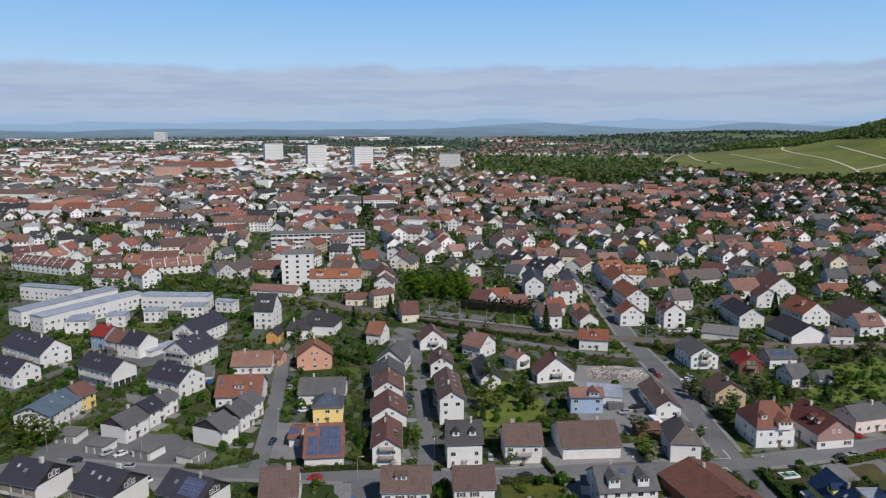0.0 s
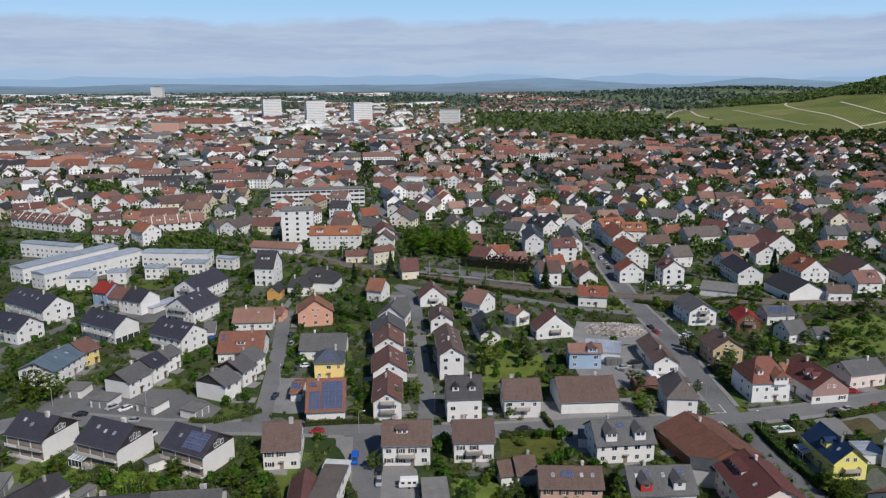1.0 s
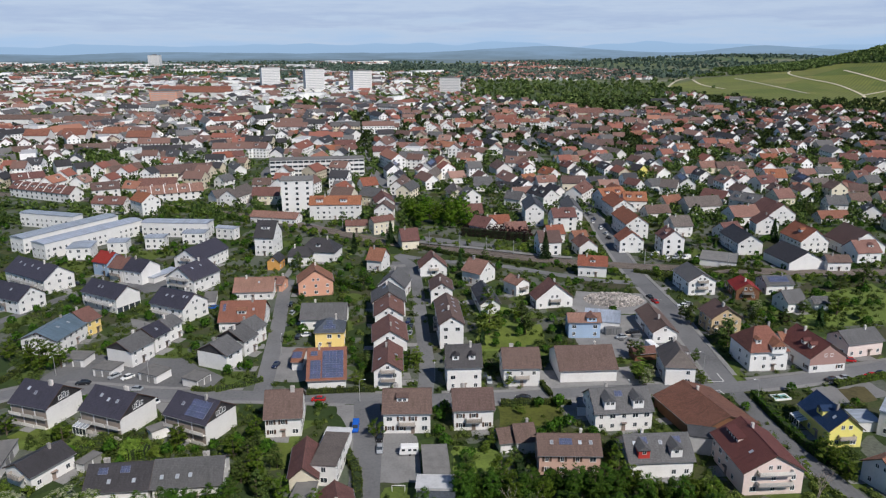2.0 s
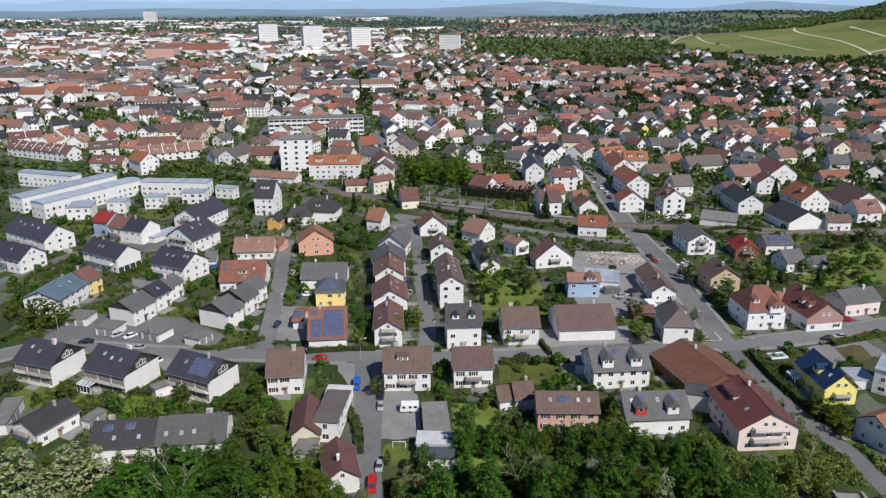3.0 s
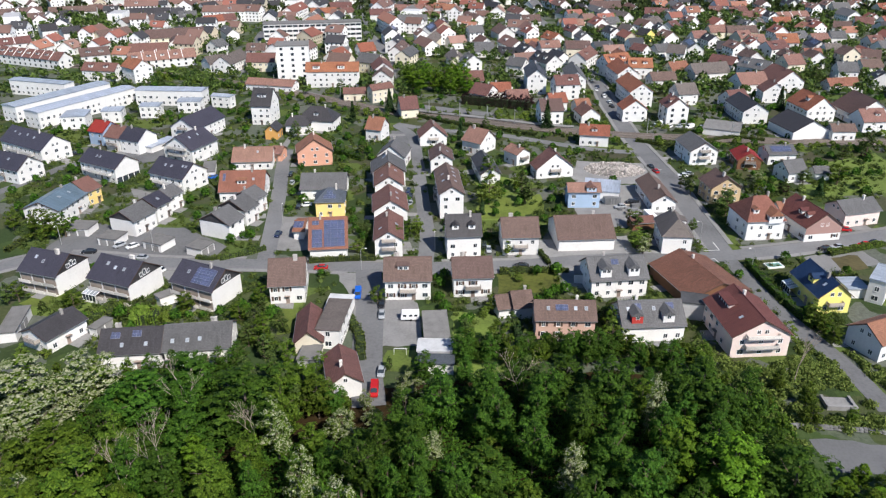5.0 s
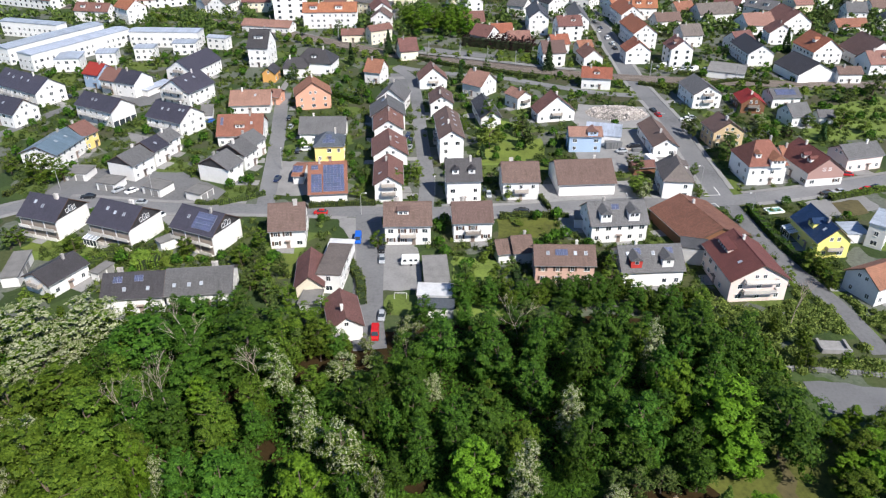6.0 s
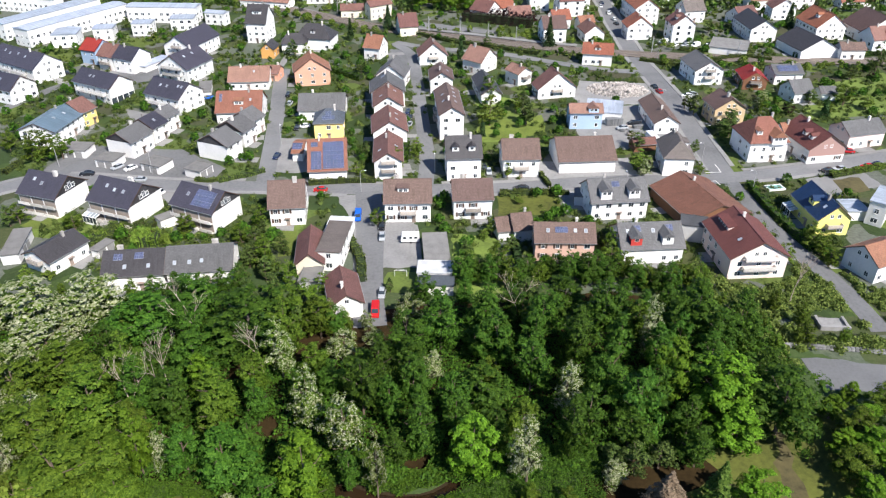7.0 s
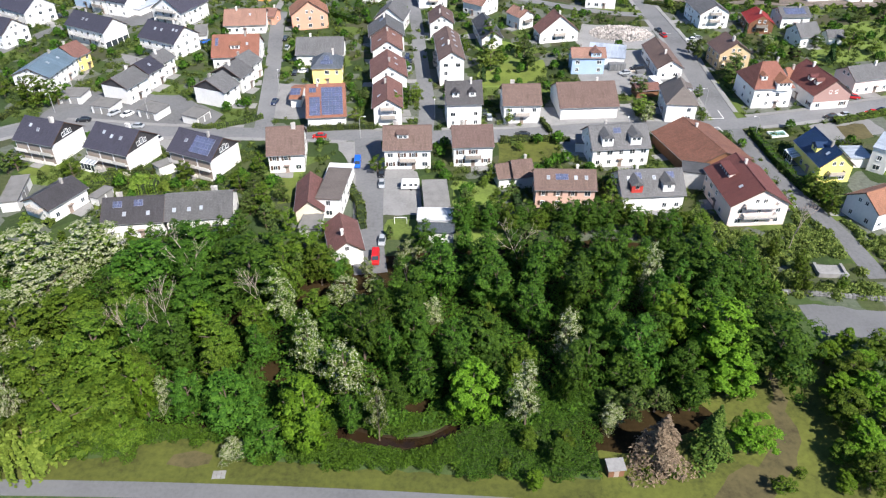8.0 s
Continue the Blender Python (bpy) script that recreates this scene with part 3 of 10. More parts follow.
    for side, dx, s, dw, dh, gb, *tint in dormers:
        dormer(h, pitch, side, W / 2, eave, dx, s, dw, dh, WALL[tint[0]] if tint else wm, rm, gb)
    for side, sx, s in sky:
        skylight(h, pitch, side, W / 2, eave, sx, s)
    for side, x0, x1, s0, s1 in panels:
        solar(h, pitch, side, W / 2, eave, x0, x1, s0, s1)
    if not windows:
        return h
    # openings only on the walls that face the camera
    r = random.Random(int(x * 13 + y * 7))
    storeys = max(1, int((eave + 0.3) / 2.7))
    to_camera = Vector((-x, -y, 0)).normalized()
    c, s_ = cos(radians(yaw)), sin(radians(yaw))
    for ang, half, dist, gable_side in ((0, wl, ww, False), (180, wl, ww, False), (90, ww, wl, True), (-90, ww, wl, True)):
        lx, ly = sin(radians(ang)), -cos(radians(ang))
        wx, wy = lx * c - ly * s_, lx * s_ + ly * c
        if wx * to_camera.x + wy * to_camera.y < 0.08:
            continue
        if loggia and not gable_side:
            bays = 3
            for st in range(2):
                for k in range(bays):
                    o = (k - (bays - 1) / 2) * half * 2 / bays
                    wb = round(half * 2 / bays - 0.5, 2)

                    # flat panel proud of the wall; its colour stands for a shaded opening
                    def shade_panel(bm2):
                        box(bm2, -wb / 2, -0.04, 0, wb / 2, 0.04, 2.3)

                    def parapet(bm2):
                        box(bm2, -wb / 2 - 0.1, -1.0, 0, wb / 2 + 0.1, -0.9, 0.95)
                        box(bm2, -wb / 2 - 0.1, -0.9, -0.15, wb / 2 + 0.1, 0.0, 0.0)
                    ax, ay = lx * dist + cos(radians(ang)) * o, ly * dist + sin(radians(ang)) * o
                    q = put("loggia", shared(("loggia", wb), shade_panel, M_LOGGIA), h, ax, ay, 0.25 + st * 2.75, ang, 0, "shaded loggia with dark glazing")
                    put("parapet", shared(("parapet", wb), parapet, M_RAILPALE), q, 0, 0, 0)
            continue
        if gable_side and garage:
            for k in range(garage):
                o = (k - (garage - 1) / 2) * 2.7

                def leaf_g(bm2):
                    box(bm2, -1.15, -0.05, 0, 1.15, 0.05, 2.1)
                put("garage_door", shared("dark_garage_door", leaf_g, M_GLASS), h, lx * dist + cos(radians(ang)) * o, ly * dist + sin(radians(ang)) * o, 0.02, ang, 0, "dark garage door")
        if gable_side and gable_glazing:
            for k, gh in ((-1, 1.2), (0, 1.7), (1, 1.2)):
                window(h, lx * (dist + 0.06) + cos(radians(ang)) * k * 1.25, ly * (dist + 0.06) + sin(radians(ang)) * k * 1.25, eave + 0.5, ang, 1.1, gh, 1)
        if gable_side and not gwin:
            continue
        n = max(1, int(half * 2 / (3.0 if not gable_side else 3.6)))
        for st in range(storeys):
            for k in range(n):
                o = (k - (n - 1) / 2) * half * 2 / n
                if r.random() < 0.1:
                    continue
                px_, py_ = lx * dist + cos(radians(ang)) * o, ly * dist + sin(radians(ang)) * o
                zz = 0.95 + st * 2.75
                if st == 0 and k == n // 2 and not gable_side:
                    def leaf(bm2):
                        box(bm2, -0.5, -0.05, 0, 0.5, 0.05, 2.05)
                        box(bm2, -0.62, -0.35, -0.1, 0.62, 0.0, 0.02)
                        box(bm2, -0.75, -0.8, 2.2, 0.75, 0.0, 2.3)
                    put("door", shared("door_leaf", leaf, M_DOOR), h, px_, py_, 0.12, ang)
                    continue
                w = big * r.choice((0.85, 1.0, 1.0, 1.35))
                w = round(w, 2)
                window(h, px_, py_, zz, ang, w, 1.3, 1)
                if shutter and w < 1.3:
                    shutters(h, px_, py_, zz, ang, w, 1.3)
        if gable_side and not hip and ridge - eave > 2.4:
            for o in ((-1.0, 1.0) if half > 4.3 else (0.0,)):
                window(h, lx * dist + cos(radians(ang)) * o, ly * dist + sin(radians(ang)) * o, max(eave + 0.2, 0.95 + storeys * 2.75), ang, 1.0, 1.1, 1)
        if balconies and (gable_side == (balconies == 2)):
            for st in range(1, storeys + (1 if gable_side else 0)):
                balcony(h, lx * dist, ly * dist, 0.1 + st * 2.75, ang, round(min(bw, half * (1.1 if bw < 5 else 1.9)), 1), 1.4, M_RAIL if bw < 5 else M_RAILPALE)
    return h


def flat_house(x, y, yaw, L, W, height, wall, roof, label, name="house", category="house", group="", doors=0, windows=True, eave=0.25, storeys=None, rise=0.0):
    """A flat-roofed block with a parapet edge; garages get up-and-over doors on a long side."""
    z0 = terrain(x, y)
    h = thing(name, x, y, z0, yaw, label, category, group)
    HOUSES.append((x, y, hypot(L, W) / 2, L, W, yaw))
    bm = bmesh.new()
    box(bm, -L / 2 + eave, -W / 2 + eave, -0.3, L / 2 - eave, W / 2 - eave, height - 0.2)
    part("wall", bm, WALL[wall], h)
    bm = bmesh.new()
    if rise:
        prism_x(bm, [(-W / 2, height - 0.22), (W / 2, height - 0.22), (W / 2, height), (0, height + rise), (-W / 2, height)], -L / 2, L / 2)
        bmesh.ops.recalc_face_normals(bm, faces=bm.faces)
    else:
        box(bm, -L / 2, -W / 2, height - 0.2, L / 2, W / 2, height)
        for a in ((-L / 2, -W / 2, L / 2, -W / 2 + 0.2), (-L / 2, W / 2 - 0.2, L / 2, W / 2), (-L / 2, -W / 2 + 0.2, -L / 2 + 0.2, W / 2 - 0.2), (L / 2 - 0.2, -W / 2 + 0.2, L / 2, W / 2 - 0.2)):
            box(bm, a[0], a[1], height, a[2], a[3], height + 0.12)
    part("roof", bm, ROOF[roof], h)
    # doors and windows are fitted only to walls the camera faces
    to_camera = Vector((-x, -y, 0)).normalized()
    c, s_ = cos(radians(yaw)), sin(radians(yaw))
    r = random.Random(int(x * 3 + y))
    for ang, half, dist in ((0, L / 2 - eave, W / 2 - eave), (180, L / 2 - eave, W / 2 - eave), (90, W / 2 - eave, L / 2 - eave), (-90, W / 2 - eave, L / 2 - eave)):
        lx, ly = sin(radians(ang)), -cos(radians(ang))
        wx, wy = lx * c - ly * s_, lx * s_ + ly * c
        if wx * to_camera.x + wy * to_camera.y < 0.08:
            continue
        if doors and half <= max(L, W):
            for k in range(doors):
                def leaf(bm2):
                    box(bm2, -1.15, -0.05, 0, 1.15, 0.05, 2.1)
                    for q in range(4):
                        box(bm2, -1.12, -0.07, 0.1 + q * 0.5, 1.12, -0.05, 0.5 + q * 0.5)
                o = (k - (doors - 1) / 2) * 2.8
                if abs(o) + 1.2 < half:
                    put("garage_door", shared("garage_door", leaf, M_PAVE), h, lx * dist + cos(radians(ang)) * o, ly * dist + sin(radians(ang)) * o, 0.02, ang)
            doors = 0
            continue
        if windows:
            n = max(1, int(half * 2 / 3.1))
            for st in range(storeys or max(1, int(height / 2.8))):
                for k in range(n):
                    if r.random() < 0.08:
                        continue
                    o = (k - (n - 1) / 2) * half * 2 / n
                    window(h, lx * dist + cos(radians(ang)) * o, ly * dist + sin(radians(ang)) * o, 0.9 + st * 2.75, ang, r.choice((1.15, 1.7)), 1.4, 1)
    return h


# ---- plants ----
def spray_cloud(name, pos, nor, size, material, mat_index=None):
    """One mesh of many small pointed leaf sprays, each its own island."""
    n = len(pos)
    nor = nor / (np.linalg.norm(nor, axis=1, keepdims=True) + 1e-9)
    u = np.cross(nor, np.random.normal(size=(n, 3)))
    u /= np.linalg.norm(u, axis=1, keepdims=True) + 1e-9
    w = np.cross(nor, u)
    s = size[:, None]
    verts = np.stack([pos - u * s * 0.75 - w * s * 0.4, pos + u * s * 0.75 - w * s * 0.4, pos + w * s * 1.1 - nor * s * 0.3], axis=1)
    me = bpy.data.meshes.new(name)
    me.vertices.add(n * 3)
    me.vertices.foreach_set("co", verts.reshape(-1))
    me.loops.add(n * 3)
    me.loops.foreach_set("vertex_index", np.arange(n * 3, dtype=np.int32))
    me.polygons.add(n)
    me.polygons.foreach_set("loop_start", np.arange(n, dtype=np.int32) * 3)
    for m in material:
        me.materials.append(m)
    if mat_index is not None:
        me.polygons.foreach_set("material_index", mat_index.astype(np.int32))
    me.update()
    me.validate()
    return me


def quad_cloud(name, pos, nor, size, material, mat_index=None, aspect=1.4, fold=0.35):
    """One mesh of many small folded leaf clumps, each its own island."""
    n = len(pos)
    nor = nor / (np.linalg.norm(nor, axis=1, keepdims=True) + 1e-9)
    ref = np.random.normal(size=(n, 3))
    u = np.cross(nor, ref)
    u /= np.linalg.norm(u, axis=1, keepdims=True) + 1e-9
    w = np.cross(nor, u)
    s = size[:, None]
    mid = pos - nor * s * fold
    verts = np.empty((n, 4, 3))
    verts[:, 0] = pos - u * s - w * s * 0.15
    verts[:, 1] = mid - w * s * aspect * 0.75
    verts[:, 2] = pos + u * s + w * s * 0.15
    verts[:, 3] = mid + w * s * aspect * 0.75
    base = np.arange(n)[:, None] * 4
    faces = np.concatenate([base + np.array([[0, 1, 3]]), base + np.array([[1, 2, 3]])], axis=1).reshape(-1, 3)
    me = bpy.data.meshes.new(name)
    me.vertices.add(n * 4)
    me.vertices.foreach_set("co", verts.reshape(-1))
    me.loops.add(len(faces) * 3)
    me.loops.foreach_set("vertex_index", faces.reshape(-1).astype(np.int32))
    me.polygons.add(len(faces))
    me.polygons.foreach_set("loop_start", np.arange(len(faces), dtype=np.int32) * 3)
    for m in (material if isinstance(material, (list, tuple)) else [material]):
        me.materials.append(m)
    if mat_index is not None:
        me.polygons.foreach_set("material_index", np.repeat(mat_index, 2).astype(np.int32))
    me.update()
    me.validate()
    return me


def crown_points(rs, lobes, n, lumps=0):
    """Points over the shells of several overlapping lobes (cx, cy, cz, rx, ry, rz), with the outward way of each.
    lumps: gathers them into that many small sprays on each lobe."""
    lob = np.array(lobes)
    wt = lob[:, 3] * lob[:, 5]
    pick = rs.choice(len(lob), size=n, p=wt / wt.sum())

    def ways(m):
        d = rs.normal(size=(m, 3))
        d[:, 2] = np.where(d[:, 2] < -0.3, -d[:, 2] * 0.6, d[:, 2])
        return d / np.linalg.norm(d, axis=1, keepdims=True)
    d = ways(n)
    r = rs.uniform(0.72, 1.06, size=(n, 1)) ** 0.6
    if lumps:
        heads = ways(len(lob) * lumps).reshape(len(lob), lumps, 3) * rs.uniform(0.72, 1.22, size=(len(lob), lumps, 1))
        head = heads[pick, rs.randint(0, lumps, size=n)]
        q = rs.normal(size=(n, 3)) * np.array([0.23, 0.23, 0.15])
        p = lob[pick, :3] + (head + q) * lob[pick, 3:6]
        nrm = (p - lob[pick, 6:9]) / np.ptp(lob[:, 0]) * 2.2 + head * 0.55 + q * 1.6 + rs.normal(scale=0.3, size=(n, 3)) + np.array([0, 0, 0.3])
        return p, nrm
    p = lob[pick, :3] + d * lob[pick, 3:6] * r
    nrm = d / lob[pick, 3:6] * lob[pick, 3:4] + rs.normal(scale=0.55, size=(n, 3)) + np.array([0, 0, 0.35])
    return p, nrm


def leader_lobes(rs, height, radius, base, count):
    """Lobes gathered round a few leading stems of unequal height, which give the crown an uneven outline.
    Each row ends with the middle of its own leader."""
    leaders = rs.randint(3, 6)
    turn = rs.uniform(0, 2 * pi)
    out = []
    for j in range(leaders):
        a = turn + 2 * pi * j / leaders + rs.uniform(-0.5, 0.5)
        off = radius * (0.0 if j == 0 else rs.uniform(0.38, 0.62))
        top = height * (1.0 if j == 0 else rs.uniform(0.66, 0.92))
        wide = radius * (0.58 if j == 0 else rs.uniform(0.36, 0.5))
        foot = base * rs.uniform(0.5, 1.1)
        cx, cy = cos(a) * off, sin(a) * off
        n = max(5, int(count * (1.5 if j == 0 else 1.0) / leaders))
        for k in range(n):
            t = (k + 0.6) / n
            b = 2.399 * k + rs.uniform(-0.5, 0.5)
            rr = wide * (0.45 + 1.5 * t - 1.85 * t * t) * rs.uniform(0.75, 1.25)
            q = radius * rs.uniform(0.17, 0.31) * (1.1 - 0.35 * t)
            out.append((cx + cos(b) * rr, cy + sin(b) * rr, foot + (top - foot) * (0.1 + 0.86 * t), q, q, q * rs.uniform(0.6, 0.85), cx, cy, foot + (top - foot) * 0.42))
    return out


def lobes_for(rs, height, radius, base, count):
    out = [(0, 0, base + (height - base) * 0.52, radius * 0.55, radius * 0.55, (height - base) * 0.36)]
    for k in range(count):
        a = 2.399 * k + rs.uniform(-0.4, 0.4)
        t = (k + 0.5) / count
        rr = radius * (0.78 - 0.55 * t * t) * rs.uniform(0.65, 1.2)
        zz = base + (height - base) * (0.22 + 0.66 * t) * rs.uniform(0.9, 1.08)
        q = radius * rs.uniform(0.22, 0.42)
        out.append((cos(a) * rr, sin(a) * rr, zz, q, q, q * rs.uniform(0.7, 1.0)))
    return out


def trunk_mesh(rs, height, base, radius, limbs, material):
    bm = bmesh.new()
    r0 = 0.018 * height + 0.06
    tube(bm, (0, 0, -0.3), (0.1, 0.05, base), r0, r0 * 0.75, 7)
    tube(bm, (0.1, 0.05, base), (0, 0, height * 0.8), r0 * 0.75, r0 * 0.2, 6)
    for k in range(limbs):
        a = 2.399 * k
        z = base * 0.8 + (height * 0.7 - base) * k / limbs
        tube(bm, (0, 0, z), (cos(a) * radius * 0.7, sin(a) * radius * 0.7, z + radius * 0.5), r0 * 0.4, r0 * 0.1, 5)
    me = bpy.data.meshes.new("trunk")
    bm.to_mesh(me)
    bm.free()
    me.materials.append(material)
    return me


def tree_kind(seed, height, radius, base, clumps, size, leaf, label, lobes=11, bark=None, bloom=0.0, category="tree"):
    """A broad-leaved tree: tapered trunk, limbs and a crown of lobes with gaps. Returns the meshes and its label."""
    rs = np.random.RandomState(seed)
    grown = (leader_lobes if clumps > 2000 else lobes_for)(rs, height, radius, base, lobes)
    p, nrm = crown_points(rs, grown, clumps, 11 if clumps > 2000 else 0)
    sz = rs.uniform(0.6, 1.25, size=clumps) * size
    # larger inner sprays close the heart of the crown
    fill = 90 if clumps > 2000 else 40
    q, qn = crown_points(rs, [(a, b, c - 0.25 * f, d * 0.3, e * 0.3, f * 0.3) for a, b, c, d, e, f, *_ in grown], fill)
    p, nrm, sz = np.concatenate([p, q]), np.concatenate([nrm, qn]), np.concatenate([sz, rs.uniform(0.7, 1.1, size=fill) * radius * 0.14])
    mats, idx = [leaf], None
    if bloom:
        mats = [leaf, M_BLOOM]
        idx = (rs.uniform(size=clumps + fill) < bloom).astype(int)
        idx[clumps:] = 0
    cloud = spray_cloud if clumps > 2000 else quad_cloud
    return trunk_mesh(rs, height, base, radius, 6, bark or M_BARK), cloud("crown", p, nrm, sz, mats, idx), label, category


def conifer_kind(seed, height, radius, clumps, size, leaf, label, aspect=1.9, category="conifer"):
    """Drooping whorls of branches that shorten towards the tip."""
    rs = np.random.RandomState(seed)
    t = rs.uniform(0.02, 1.0, size=clumps) ** 1.25
    tier = np.round(t * 16) / 16
    a = rs.uniform(0, 2 * pi, size=clumps)
    a = np.round(a / (2 * pi) * 11) / 11 * 2 * pi + rs.normal(scale=0.13, size=clumps) + tier * 40
    q = rs.uniform(0.15, 1.0, size=clumps) ** 0.6
    r = radius * (1 - tier) * q * (0.85 + 0.3 * np.sin(a * 3 + tier * 9)) + 0.1
    z = 1.2 + (height - 1.2) * tier - r * 0.32 + rs.normal(scale=0.12, size=clumps)
    p = np.stack([r * np.cos(a), r * np.sin(a), z], axis=1)
    nrm = np.stack([np.cos(a) * 0.5, np.sin(a) * 0.5, np.ones(clumps)], axis=1) + rs.normal(scale=0.4, size=(clumps, 3))
    sz = rs.uniform(0.6, 1.2, size=clumps) * size
    return trunk_mesh(rs, height, height * 0.3, radius * 0.5, 9, M_BARK), quad_cloud("crown", p, nrm, sz, leaf, None, aspect, 0.2), label, category


TREES = []


def plant(kind, x, y, scale=1.0, yaw=None, squash=1.0, group="trees"):
    tr, cr, label, cat = kind
    t = tagged(new("conifer" if cat == "conifer" else ("shrub" if cat == "shrub" else "tree"), tr), label, cat, group)
    t.matrix_world = pose(x, y, terrain(x, y), 0, 0, rng.uniform(0, 360) if yaw is None else yaw) @ Matrix.Diagonal((scale, scale, scale * squash, 1))
    link_mesh("crown", cr, t)
    TREES.append((x, y))
    return t


BIG = [tree_kind(10 + k, 15, 5.2 + 0.4 * (k % 3), 2.2, 6700, 0.255, M_LEAF, "tall dark green broad-leaved tree in the wood", 40) for k in range(4)]
BIGO = [tree_kind(20 + k, 14, 5.0, 2.0, 6500, 0.245, M_LEAFO, "tall olive-green locust tree in the wood", 38) for k in range(2)]
MIDGREEN = [tree_kind(80 + k, 15, 5.2, 2.0, 6700, 0.255, M_LEAFM, "tall mid-green broad-leaved tree in the wood", 42) for k in range(3)]
BRIGHT = [tree_kind(30 + k, 13, 4.6, 1.6, 6500, 0.245, M_LEAFB, "bright fresh-green maple tree in the wood", 38) for k in range(2)]
BLOOM = [tree_kind(40 + k, 13, 4.0, 2.2, 5800, 0.20, M_LEAFO, "locust tree covered in cream-white blossom", 36, None, 0.42 + 0.2 * k) for k in range(2)]
GARDEN = [tree_kind(50 + k, 6.5 + k, 2.6 + 0.2 * k, 1.2, 2200, 0.19, lf, lb, 26) for k, (lf, lb) in enumerate((
    (M_TOWNLEAF, "dark green tree in a house garden"), (M_BRIGHTHEDGE, "fresh green tree in a house garden"), (M_LEAFO, "olive-green tree in a house garden"), (M_TOWNLEAF, "broad dark green tree in a garden")))]
GARDENW = tree_kind(58, 5.5, 2.2, 1.0, 2100, 0.15, M_LEAFO, "small garden tree in white blossom", 18, None, 0.6)
COPPER = tree_kind(59, 6.5, 2.6, 1.2, 2100, 0.19, M_COPPER, "dark copper-leaved tree in a garden", 18)
SHRUB = [tree_kind(60 + k, 2.2, 1.5, 0.3, 420, 0.20, lf, lb, 5, category="shrub") for k, (lf, lb) in enumerate((
    (M_TOWNLEAF, "dark green rounded shrub in a garden"), (M_BRIGHTHEDGE, "light green rounded shrub in a garden"), (M_LEAFO, "olive-green loose shrub in a garden")))]
SPRUCE = conifer_kind(70, 12, 3.2, 1500, 0.34, M_CONIFER, "dark green spruce with drooping branches")
CYPRESS = conifer_kind(71, 7, 1.1, 700, 0.26, M_CONIFER, "slim dark green cypress beside a house")
LARCH = conifer_kind(74, 13, 4.6, 2300, 0.19, M_LARCH, "tall green conifer with loose feathery branches", 2.6)
DEADFIR = conifer_kind(72, 11, 4.6, 5200, 0.10, M_DEADLEAF, "dead conifer with dry pinkish-brown twigs", 3.4)


def willow_kind(seed, height, radius, strands, label):
    """A weeping crown: long hanging strands over a rounded frame."""
    rs = np.random.RandomState(seed)
    P, N_ = [], []
    for k in range(strands):
        a, q = rs.uniform(0, 2 * pi), rs.uniform(0.1, 1.0) ** 0.55
        top = height * (1 - 0.35 * q * q)
        drop = rs.uniform(0.25, 0.8) * height * (0.4 + 0.6 * q)
        n = 18
        t = np.linspace(0, 1, n)
        r = radius * q * (1 + 0.18 * t)
        P.append(np.stack([np.cos(a) * r, np.sin(a) * r, np.maximum(0.4, top - drop * t)], axis=1) + rs.normal(scale=0.12, size=(n, 3)))
        N_.append(np.tile([np.cos(a), np.sin(a), 0.5], (n, 1)) + rs.normal(scale=0.4, size=(n, 3)))
    P, N_ = np.concatenate(P), np.concatenate(N_)
    return trunk_mesh(rs, height, height * 0.35, radius, 7, M_BARK), quad_cloud("crown", P, N_, rs.uniform(0.16, 0.3, size=len(P)), M_WILLOW, None, 2.2), label, "tree"


WILLOW = willow_kind(73, 9, 5.0, 230, "yellow-green weeping willow beside the footpath")


